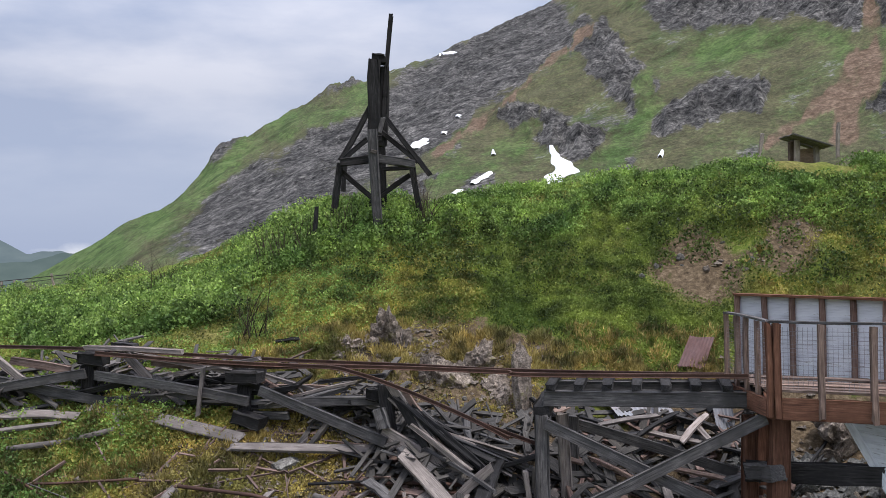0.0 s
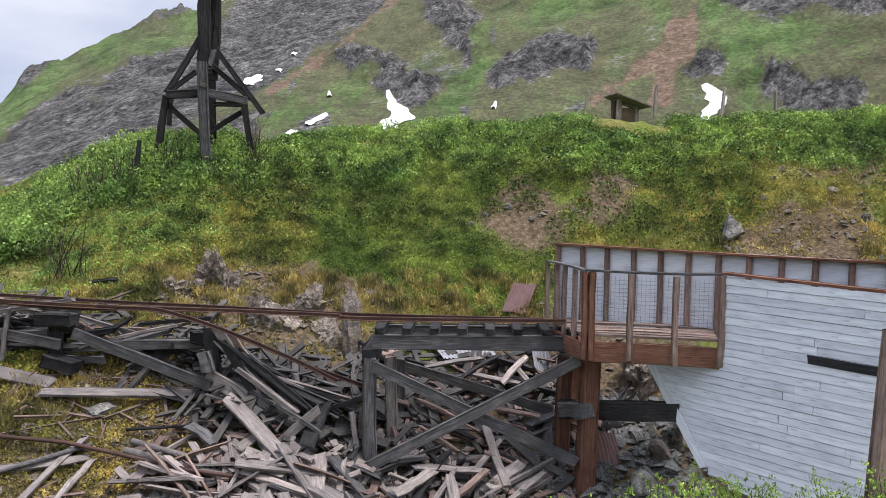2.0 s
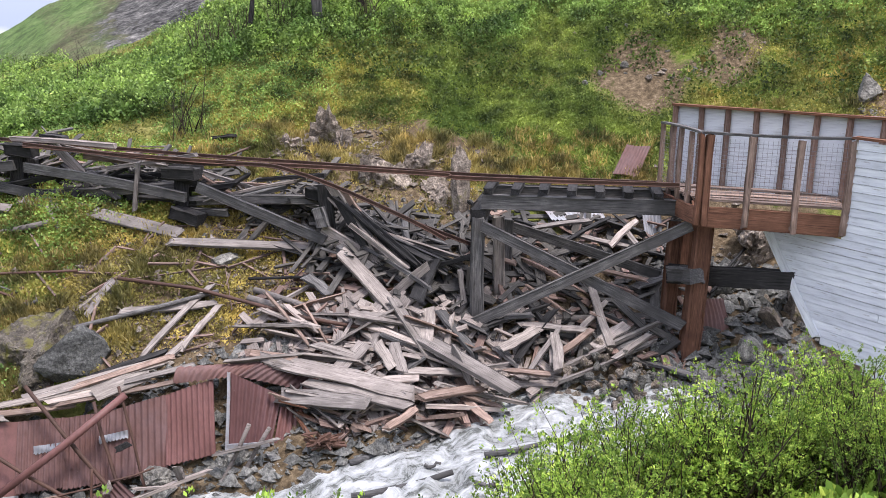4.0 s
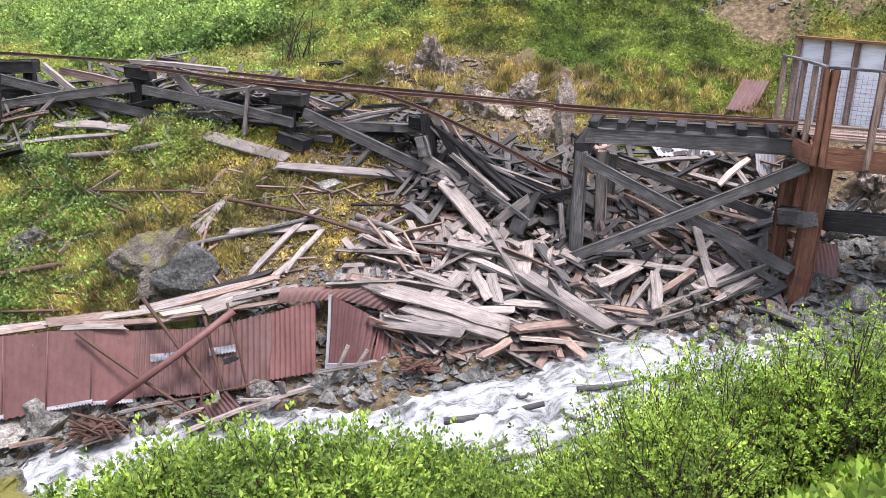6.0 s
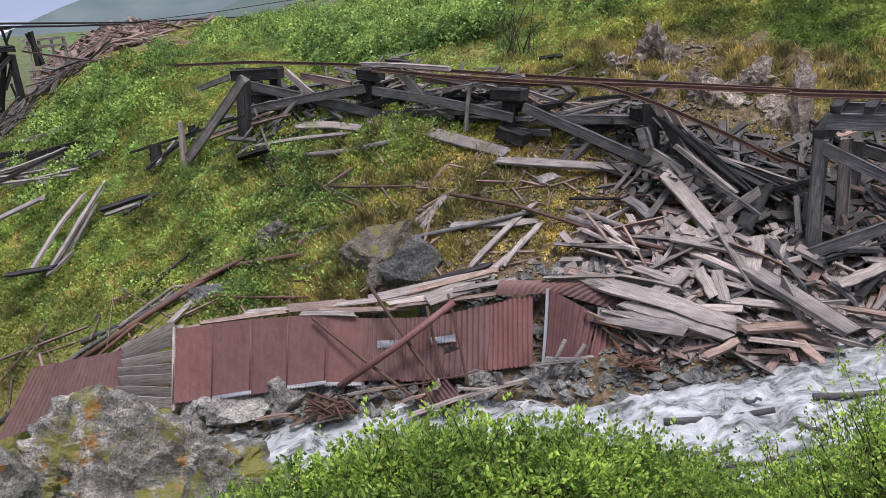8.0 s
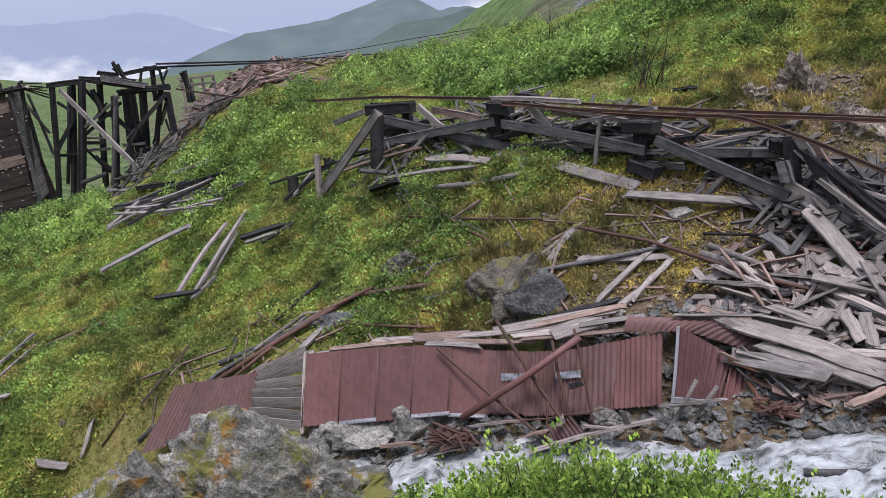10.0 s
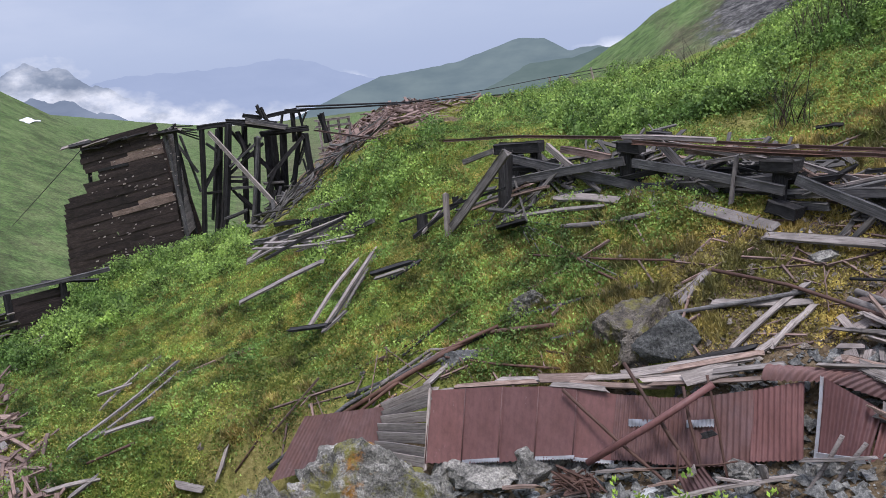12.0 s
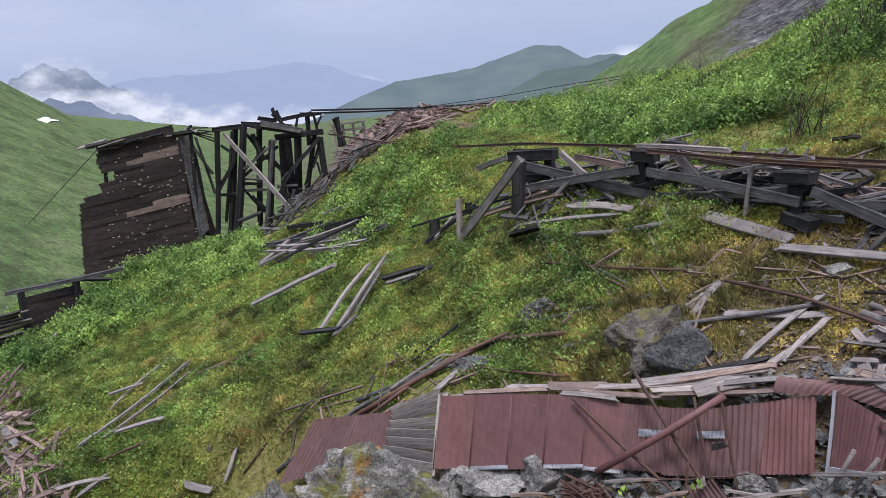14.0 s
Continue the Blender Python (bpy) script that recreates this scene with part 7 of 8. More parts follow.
# ---- rocks ----
def rock_mesh(name, seed, mat, detail=4, rough=0.28, faces=10, size=(1, 1, 1), ribs=0.0):
    """A broken stone: a ball cut by random planes and roughened."""
    r = random.Random(seed)
    bm = bmesh.new()
    bmesh.ops.create_icosphere(bm, subdivisions=detail, radius=1.0)
    planes = []
    for k in range(faces):
        d = Vector((r.gauss(0, 1), r.gauss(0, 1), r.gauss(0, 1))).normalized()
        planes.append((d, r.uniform(0.42, 0.78)))
    for v in bm.verts:
        p = v.co.copy()
        for d, h in planes:
            over = p.dot(d) - h
            if over > 0:
                p -= d * over * 0.96
        o = Vector((seed * 3.1, 0, 0))
        p *= 1 + rough * (noise.fractal(p * 1.7 + o, 0.9, 2.1, 5) * 0.5 + 0.25 * noise.fractal(p * 6.0 + o, 0.9, 2.1, 4))
        if ribs:
            p *= 1 + ribs * noise.fractal(Vector((p.x * 3.2, p.y * 3.2, p.z * 0.9)) + o, 0.8, 2.2, 4)
        v.co = (p.x * size[0], p.y * size[1], p.z * size[2])
    me = bpy.data.meshes.new(name)
    bm.to_mesh(me)
    bm.free()
    me.materials.append(mat)
    return me


def rock(name, at, size, mat, label, seed, turn=0, sink=0.3, detail=4, rough=0.3, lean=0, ribs=0.0):
    at = Vector(at)
    ob = put(name, rock_mesh(name, seed, mat, detail, rough, 11, size, ribs), Matrix.Translation(at + Vector((0, 0, size[2] * (1 - 2 * sink)))) @ pose(0, 0, 0, lean, 0, turn))
    return tagged(ob, label, "rock")


rock("boulder", (-5.75, 13.75, 2.5), (0.95, 0.8, 0.85), STONE_MOSSY, "large grey lichened boulder half sunk in the slope", 9, 60, 0.34, 5, 0.3)
rock("boulder", (-5.3, 13.36, 2.42), (0.68, 0.5, 0.66), STONE_DARK, "dark flat broken boulder face above the fallen roof", 4, 20, 0.28, 5, 0.15)
rock("boulder", (-4.35, 4.75, 3.83), (1.5, 0.95, 0.82), STONE_LICHEN, "large lichen-spotted granite boulder on the near bank", 12, 30, 0.42, 6, 0.6, 0, 0.12)
rock("boulder", (-5.2, 4.2, 3.85), (0.9, 0.7, 0.75), STONE_LICHEN, "lichened granite boulder on the near bank", 15, 80, 0.42, 5, 0.6, 0, 0.12)
rock("boulder", (-3.6, 4.75, 3.55), (0.85, 0.75, 0.75), STONE_LICHEN, "mossy granite boulder above the stream", 19, 10, 0.42, 5, 0.6, 0, 0.12)
for k, (dx, dy, dz, sx, sz, tilt) in enumerate(((0, 0, -0.1, 0.45, 0.85, 16), (0.35, -0.15, -0.35, 0.5, 0.6, -14), (-0.4, -0.1, -0.35, 0.6, 0.5, 24), (-0.95, 0.0, -0.3, 0.55, 0.42, 8), (0.8, -0.1, -0.55, 0.5, 0.45, -6), (0.1, -0.45, -0.7, 0.7, 0.5, 5))):
    rock("rock_outcrop", Vector(OUTCROP) + Vector((dx, dy, dz)), (sx, sx * 0.8, sz), STONE_BROWN, "jagged brown-grey rock standing out of the bank", 70 + k, 40 * k, 0.32, 4, 0.6, tilt, 0.3)
for k, (dx, dy, dz, s) in enumerate(((0, 0, 0, 0.5), (0.6, 0.5, 0.25, 0.45), (-0.5, 0.2, 0.1, 0.4), (1.1, -0.2, -0.2, 0.4))):
    rock("rock_outcrop", Vector(OUTCROP_LOW) + Vector((dx, dy, dz)), (s, s * 0.8, s * 1.2), STONE_BROWN, "brown broken rock face in the bank", 80 + k, 50 * k, 0.4, 4, 0.6, 10, 0.3)
rock("rock_slab", Vector(PINK_ROCK) + Vector((0, -0.25, 0.1)), (0.32, 0.3, 1.0), STONE_BROWN, "upright pinkish brown rock slab in the bare bank", 24, 25, 0.4, 4, 0.4)
rock("boulder", (-6.25, 13.75, 2.5), (0.8, 0.7, 0.75), STONE_MOSSY, "brown-grey boulder grown with moss on the slope", 91, 40, 0.34, 5, 0.4)
rock("rock_ledge", LEDGE, (0.55, 0.4, 0.5), STONE_LICHEN, "grey mossy rock ledge on the slope", 25, 30, 0.42, 5, 0.5, 20, 0.3)
rock("stone", DARK_STONE, (0.42, 0.36, 0.38), STONE_DARK, "dark rounded stone above the fallen roof", 26, 0, 0.35, 4)
rock("stone", CREST_BLOCK, (0.42, 0.4, 0.42), STONE, "squared grey block on the bank above the wall", 28, 20, 0.2, 4, 0.2)
rock("rock_outcrop", GULLY_ROCK, (0.9, 0.6, 1.0), STONE_BROWN, "dark cracked rock wall in the gully", 31, 30, 0.42, 5, 0.5)
rock("rock_outcrop", GULLY_ROCK_B, (0.8, 0.6, 0.9), STONE_BROWN, "cracked rock under the white wall", 32, 70, 0.42, 5, 0.5)
rock("rock_outcrop", (8.3, 13.5, 2.7), (0.7, 0.6, 0.8), STONE_BROWN, "cracked rock under the white wall", 33, 10, 0.42, 5, 0.5)
for k, (x, y, z, s) in enumerate(((-7.9, 11.35, 0.5, 0.8), (-7.1, 11.65, 0.55, 0.85), (-6.3, 11.85, 0.6, 0.6), (-3.6, 12.15, 1.0, 0.45), (-2.7, 12.2, 1.05, 0.5), (-2.15, 12.25, 1.1, 0.62), (-1.5, 12.2, 1.1, 0.5), (-8.6, 11.1, 0.45, 0.6))):
    rock("stone", (x, y, z), (s, s * 0.8, s * 0.75), STONE, "grey-brown rock under the fallen roof by the water", 40 + k, 37 * k, 0.3, 4, 0.4)
rock("stone", SLAB_STONE, (0.34, 0.26, 0.17), STONE, "flat pale stone on the slope", 51, 10, 0.2, 3)
rock("stone", (4.85, 4.55, 4.75), (0.42, 0.3, 0.22), STONE, "pale flat stone among the near bushes", 52, 40, 0.3, 4)

small = [rock_mesh("stone", 60 + k, STONE if k % 3 else STONE_BROWN, 2, 0.07, 13) for k in range(6)]
srng = random.Random(3)


def stones(n, b0, b1, r0, r1, s0, s1, label, group, heap=0.0):
    for k in range(n):
        b, r = srng.uniform(b0, b1), srng.uniform(r0, r1)
        s = srng.uniform(s0, s1) * srng.uniform(0.7, 1.2)
        p = spot(b, r, s * 0.25 + heap * max(0, 1 - ((b - (b0 + b1) / 2) / (b1 - b0) * 2) ** 2 - ((r - (r0 + r1) / 2) / (r1 - r0) * 2) ** 2) * srng.random())
        ob = new("stone", small[k % 6])
        ob.matrix_basis = Matrix.Translation(p) @ pose(0, 0, 0, srng.uniform(0, 360), srng.uniform(0, 360), srng.uniform(0, 360)) @ Matrix.Diagonal((s, s * srng.uniform(0.6, 1), s * srng.uniform(0.5, 0.9), 1))
        tagged(ob, label, "stone", group)


stones(150, -20.5, -11.0, 13.0, 14.8, 0.08, 0.19, "broken grey rubble stone at the water's edge", "rubble heap", 0.45)
stones(26, 11, 16, 15.4, 17.0, 0.05, 0.13, "pale stone lying on the bare slope", "slope stones")
stones(20, -30, -21, 13.6, 17.5, 0.12, 0.4, "broken dark rock in the gully under the wall", "gully rocks")
stones(34, -24, -7, 15.2, 18.6, 0.05, 0.16, "loose grey stone in the gully", "gully stones")
stones(26, -21, -12.5, 22, 25.5, 0.06, 0.17, "loose stone in the bare scar of the slope", "scar stones")
stones(24, -42, -30, 20.5, 26, 0.07, 0.22, "loose stone in the bare scar of the slope", "scar stones")
stones(14, -6, 8, 17.5, 20, 0.05, 0.15, "loose stone in the bare bank", "bank stones")
stones(10, 36, 66, 13.5, 17, 0.06, 0.18, "stone at the foot of the slope", "foot stones")


# ---- the leaning shed beside the ruined tower ----
def shed():
    o, e1, e2 = Vector((-37.14, 20.66, -0.6)), Vector((4.25, 3.65, 0.85)), Vector((0.04, 0.08, 1.0))
    away = Vector((-0.62, 0.78, 0.05))
    t = thing("leaning_shed", o, "leaning dark brown boarded shed with peeling paint", "shed")
    rows = 29
    n1 = e1.cross(e2).normalized()
    if n1.y > 0:
        n1 = -n1
    for k in range(rows):
        h = k * 0.232
        f0 = -0.02 + 0.002 * k if h < 4.0 else 0.06 if h < 4.3 else 0.21 + rng.uniform(-0.015, 0.015)
        f1 = 0.99 - 0.005 * k
        skew = e2 * h + e1 * (-0.006 * h)
        cut = rng.uniform(0.35, 0.7)
        for a, b in ((f0, cut), (cut + 0.002, f1)):
            out = n1 * (0.02 * (k % 2) + rng.uniform(0, 0.015))
            p, q = o + e1 * a + skew + out, o + e1 * b + skew + out
            mat = WOOD_BROWN if (k in (13, 14) and a > 0.3) or (k in (23, 24) and a > 0.3) else WOOD_SHED
            if k in (21, 22) and a < 0.3:
                p = o + e1 * (f0 + 0.12) + skew + out
            timber("board", p, q, 0.04, 0.262, mat, t, ragged=0.06)
    # the grey end wall, seen at a slant
    for k in range(21):
        p = o + e1 * 0.985 + e2 * (1.2 + 0.245 * k) - e1 * 0.006 * k
        timber("end_board", p, p + away * (1.75 - 0.02 * k), 0.05, 0.255, WOOD_GREY, t, ragged=0.08)
    for f in (0.0, 1.0):
        p = o + e1 * 0.99 + away * 1.75 * f + e2 * 0.8
        timber("corner_board", p, p + e2 * 5.4 - e1 * 0.13, 0.16, 0.16, WOOD_DARK if f else WOOD_BEAM, t)
    for f in (0.03, 0.22, 0.5, 0.95):
        p = o + e1 * f - n1 * 0.14
        timber("stud", p, p + e2 * (4.0 if f < 0.2 else 6.4), 0.14, 0.14, WOOD_DARK, t)
    timber("window_frame", o + e1 * 0.3 + e2 * 5.2 + n1 * 0.05, o + e1 * 0.55 + e2 * 5.15 + n1 * 0.05, 0.06, 0.14, WOOD_DARK, t)
    # flakes of pale paint and torn slivers on the boards
    for k in range(110):
        f, h = rng.uniform(0.2, 0.97), rng.uniform(0.6, 6.3)
        p = o + e1 * f + e2 * h + n1 * 0.055
        timber("paint_flake", p, p + e1 * rng.uniform(0.004, 0.02), 0.012, rng.uniform(0.03, 0.08), WOOD_PALE, t)
    for k in range(26):
        f = 0.12 + 0.034 * k
        p = o + e1 * f * 0.97 + e2 * (6.5 - 0.45 * f + rng.uniform(-0.05, 0.2)) + n1 * rng.uniform(-0.5, 0.25)
        timber("roof_board", p - e1 * rng.uniform(0.03, 0.12), p + e1 * rng.uniform(0.04, 0.12) + e2 * rng.uniform(-0.12, 0.12), 0.2, 0.06, WOOD_DARK if k % 3 else WOOD_GREY, t, spin=rng.uniform(-40, 40), ragged=0.12)
    for k in range(5):
        p = o + e1 * 0.93 + e2 * (6.3 - 0.1 * k) + away * 0.3 * k
        timber("roof_board", p, p + e1 * 0.16 - e2 * (0.25 + 0.1 * k) + away * 0.4, 0.2, 0.06, WOOD_DARK, t)
    timber("back_wall", o + e1 * 0.3 + away * 1.75 + e2 * 3.0, o + e1 * 0.95 + away * 1.75 + e2 * 3.0, 0.08, 5.4, WOOD_SHED, t)
    return t


shed()
lean_to = thing("broken_lean_to", (-28.1, 14.3, 0.3), "low black broken lean-to below the shed", "ruin")
for k in range(7):
    p = Vector((-28.5, 13.5, 0.15 + 0.24 * k))
    timber("board", p, p + Vector((0.75, 1.55 + rng.uniform(-0.15, 0.2), 0.12)), 0.05, 0.25, WOOD_SHED, lean_to, ragged=0.08)
timber("beam", (-28.9, 13.1, 1.95), (-26.9, 16.4, 2.15), 0.25, 0.14, WOOD_BEAM, lean_to)
timber("beam", (-28.3, 14.6, 2.05), (-27.4, 16.2, 1.75), 0.3, 0.08, WOOD_DARK, lean_to)
timber("post", (-27.7, 15.0, 2.0), (-27.75, 15.0, 0.2), 0.2, 0.2, WOOD_DARK, lean_to)
timber("post", (-28.55, 13.45, 1.95), (-28.6, 13.45, -0.1), 0.2, 0.2, WOOD_DARK, lean_to)
for k in range(16):
    p = Vector((-29.0 + rng.uniform(-0.3, 0.3), 11.4 + rng.uniform(-0.2, 0.3), -0.35 + 0.11 * k))
    q = Vector((-28.3 + rng.uniform(-0.3, 0.3), 13.2 + rng.uniform(-0.3, 0.3), -0.1 + 0.10 * k))
    tagged(timber("stacked_board", p, q, 0.3, 0.06, (WOOD_BEAM, WOOD_BROWN, WOOD_GREY)[k % 3], spin=rng.uniform(-35, -5)), "grey-brown board in a fallen stack below the shed", "plank", "stacked boards")

# the light wooden crate frame on the spoil heap
crate = thing("wooden_frame", spot(43.0, 46.0), "pale square wooden frame lying on the spoil heap", "frame")
cc = spot(42.8, 46.0, 0.9)
cx = Vector((0.74, 0.68, 0.0))
for k in range(4):
    s = (-1, -0.4, 0.3, 1)[k]
    timber("bar", cc + cx * s * 0.8 + Vector((0, 0, -0.9)), cc + cx * s * 0.8 + Vector((0, 0, 0.9)), 0.1, 0.12, WOOD_PALE, crate)
for s in (-0.9, -0.6, 0.55, 0.9):
    timber("bar", cc - cx * 0.95 + Vector((0, -0.1, s)), cc + cx * 0.95 + Vector((0, -0.1, s)), 0.1, 0.12, WOOD_PALE, crate)


# ---- snow and the far distance ----
def range_at(b, e):
    """The range at which the mountain, seen along a bearing, reaches an elevation."""
    r = np.linspace(250, 1100, 1700)
    g = ground_z(-r * math.sin(radians(b)), r * math.cos(radians(b)))
    over = np.degrees(np.arctan2(g - EYE, r)) >= e
    return float(r[np.argmax(over)]) if over.any() else 900.0


def snow_patch(spine):
    """Old snow along a gully: bearing, elevation and half width at a few heights."""
    n, wide = 7 * (len(spine) - 1), 9
    verts, faces = [], []
    sp = np.array(spine)
    for i in range(n + 1):
        f = i / n * (len(spine) - 1)
        b, e, w = (np.interp(f, range(len(spine)), sp[:, k]) for k in range(3))
        for j in range(wide):
            q = j / (wide - 1) * 2 - 1
            rag = w * (1 + 0.7 * noise.noise(Vector((f * 2.3, q * 0.8, sp[0, 0]))))
            bb, ee = b + q * rag, e + 0.12 * noise.noise(Vector((b * 3 + q, e * 3, 2.0)))
            r = range_at(bb, ee)
            x, y = -r * math.sin(radians(bb)), r * math.cos(radians(bb))
            verts.append((x, y, float(ground_z(x, y)) + 0.3 + 0.8 * (1 - q * q)))
    for i in range(n):
        for j in range(wide - 1):
            a = i * wide + j
            faces.append((a, a + 1, a + wide + 1, a + wide))
    me = bpy.data.meshes.new("snow_patch")
    me.from_pydata(verts, [], faces)
    me.polygons.foreach_set("use_smooth", [True] * len(faces))
    me.materials.append(SNOW)
    tagged(new("snow_patch", me), "patch of old white snow on the mountainside", "snow", "snow patches")


def gravel(name, spots, count, s0, s1, mat, label, seed):
    """Small broken stones, too many to count, half sunk in bare ground."""
    r = np.random.RandomState(seed)
    which = r.choice(len(spots), count, p=np.array([s[4] for s in spots]) / sum(s[4] for s in spots))
    S = np.array([s[:4] for s in spots])[which]
    b, g = S[:, 0] + (S[:, 1] - S[:, 0]) * r.rand(count), S[:, 2] + (S[:, 3] - S[:, 2]) * r.rand(count)
    x, y = -g * np.sin(np.radians(b)), g * np.cos(np.radians(b))
    z = ground_z(x, y)
    ok = zones(x, y, z)[:, 1] > 0.4
    x, y, z = x[ok], y[ok], z[ok]
    n = len(x)
    octa = np.array([(1, 0, 0), (-1, 0, 0), (0, 1, 0), (0, -1, 0), (0, 0, 1), (0, 0, -1)], float)
    size = s0 + (s1 - s0) * r.rand(n) ** 3
    P = octa[None] * r.uniform(0.6, 1.3, (n, 6, 1)) * size[:, None, None] * np.array([1, 1, 0.7]) + r.normal(0, 0.25, (n, 6, 3)) * size[:, None, None]
    P += np.stack([x, y, z + size * 0.25], 1)[:, None]
    tri = np.array([(0, 2, 4), (2, 1, 4), (1, 3, 4), (3, 0, 4), (2, 0, 5), (1, 2, 5), (3, 1, 5), (0, 3, 5)])
    F = (tri[None] + 6 * np.arange(n)[:, None, None]).reshape(-1, 3)
    me = bpy.data.meshes.new(name)
    me.from_pydata(P.reshape(-1, 3).tolist(), [], F.tolist())
    me.materials.append(mat)
    tagged(new(name, me), label, "gravel", kind="stuff")


gravel("bank_gravel", [(-24, 12, 15, 20, 3), (-44, -18, 19.5, 27, 3), (6, 28, 13.4, 17.5, 2), (0, 10, 19, 21, 1)], 6000, 0.015, 0.11, STONE_BROWN, "brown gravel and small stones in the bare banks", 1)
gravel("shore_gravel", [(-24, 55, 11.6, 14, 1)], 6500, 0.02, 0.15, STONE_DARK, "grey shingle along the stream", 2)

# ---- old snow on the mountain ----
snow_patch([(-7.6, 6.2, 0.12), (-7.9, 5.5, 0.35), (-8.5, 4.6, 0.85), (-7.9, 3.9, 0.7), (-7.1, 2.9, 0.35)])
snow_patch([(1.0, 7.0, 0.25), (1.5, 6.7, 0.6), (1.9, 6.35, 0.45)])
snow_patch([(-3.3, 4.55, 0.25), (-2.7, 4.2, 0.4), (-2.1, 3.8, 0.25)])
snow_patch([(-1.2, 3.4, 0.25), (-0.8, 3.1, 0.35)])
snow_patch([(-3.6, 6.05, 0.12), (-3.6, 5.75, 0.16)])
snow_patch([(-14.9, 5.55, 0.12), (-14.7, 5.1, 0.2)])
snow_patch([(-28.7, 6.6, 0.25), (-29.3, 5.9, 0.6), (-29.2, 5.2, 0.6), (-28.7, 4.6, 0.35), (-28.8, 3.9, 0.45)])
snow_patch([(2.9, 12.1, 0.6), (2.8, 11.9, 0.5)])
snow_patch([(-0.7, 12.75, 0.5), (-0.6, 12.6, 0.35)])
snow_patch([(-1.3, 8.55, 0.15), (-1.2, 8.4, 0.2)])
snow_patch([(-0.3, 7.45, 0.18), (-0.2, 7.3, 0.2)])
snow_patch([(61.6, -0.6, 0.3), (61.2, -0.85, 0.35)])


gravel("gully_gravel", [(-34, -19, 12.6, 17.5, 1)], 2600, 0.03, 0.2, STONE_DARK, "dark broken rubble in the gully under the wall", 3)


# glowing backdrop: the haze of the air is put into the emission colour
def hazed_glow_material(name, a, b_):
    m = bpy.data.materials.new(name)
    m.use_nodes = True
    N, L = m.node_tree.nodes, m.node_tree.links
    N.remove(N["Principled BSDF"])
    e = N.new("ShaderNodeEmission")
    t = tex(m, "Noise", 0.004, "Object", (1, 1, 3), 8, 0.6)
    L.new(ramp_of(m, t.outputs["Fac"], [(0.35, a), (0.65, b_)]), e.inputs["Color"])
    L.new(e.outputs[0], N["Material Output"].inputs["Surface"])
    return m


def far_ridge(name, r, bear, lift, mat, label, jag=0.05):
    """A distant ridge, far beyond the valley: bearings and elevations of its crest, in degrees."""
    bs = np.linspace(bear[0], bear[-1], 160)
    el = np.interp(bs, bear, lift) + jag * fbm(bs * 1.7, bs * 0, 7, 4, 0.6)
    verts, faces = [], []
    for k, (b, e) in enumerate(zip(bs, el)):
        x, y = -r * math.sin(radians(b)), r * math.cos(radians(b))
        for q, f in enumerate((1.0, 0.72, 0.4, 0.0)):
            top = r * math.tan(radians(e))
            verts.append((x * (1 - 0.12 * (1 - f)), y * (1 - 0.12 * (1 - f)), EYE + top * f - 420 * (1 - f)))
        if k:
            for q in range(3):
                faces.append((4 * k - 4 + q, 4 * k + q, 4 * k + q + 1, 4 * k - 3 + q))
    me = bpy.data.meshes.new(name)
    me.from_pydata(verts, [], faces)
    me.materials.append(mat)
    tagged(new(name, me), label, "mountain", kind="structure")


# each ridge's blue is painted haze; the ridges glow and take no daylight
far_ridge("backdrop_peak", 4380, [21, 22.4, 24.6, 25.7, 26.6, 28.2, 29.9, 31.6, 33.9, 36.6, 39.3, 42.1, 45, 47, 51], [-1, -0.7, 0.0, 0.07, -0.1, 0.93, 1.09, 0.63, 0.0, -0.24, -0.44, -1.3, -2.35, -3.0, -4.4], hazed_glow_material("far_hazed_mountain", (0.15, 0.205, 0.235), (0.20, 0.26, 0.28)), "mountain beyond the valley, glowing in a painted hazy blue-green")
far_ridge("backdrop_spur", 4250, [21, 24.6, 26.4, 29.8, 33.3, 35.7, 40], [-0.3, -0.1, -0.55, -0.62, -1.56, -2.5, -4.5], hazed_glow_material("far_hazed_spur", (0.12, 0.17, 0.17), (0.16, 0.215, 0.21)), "spur below the far mountain, haze painted into its glowing green")
far_ridge("backdrop_range", 4960, [36, 39.7, 41.9, 43.5, 45.3, 48.8, 53, 55.6, 58, 60], [-1.6, -0.5, 0.15, 1.0, 1.45, 1.2, 1.25, 1.35, 1.0, 0.6], hazed_glow_material("far_hazed_range", (0.33, 0.40, 0.565), (0.35, 0.42, 0.585)), "mountain range under the clouds, painted pale blue for the haze", 0.12)
far_ridge("backdrop_crags", 4650, [50, 52, 54.5, 56.4, 57.7, 58.8, 60.1, 61.1, 62, 64, 75], [-3.5, -2.2, -0.8, 0.6, 1.1, 2.05, 2.3, 2.75, 2.3, 1.3, 1.0], hazed_glow_material("far_hazed_crags", (0.19, 0.235, 0.32), (0.25, 0.30, 0.39)), "crags half lost in cloud, painted blue for the haze", 0.35)


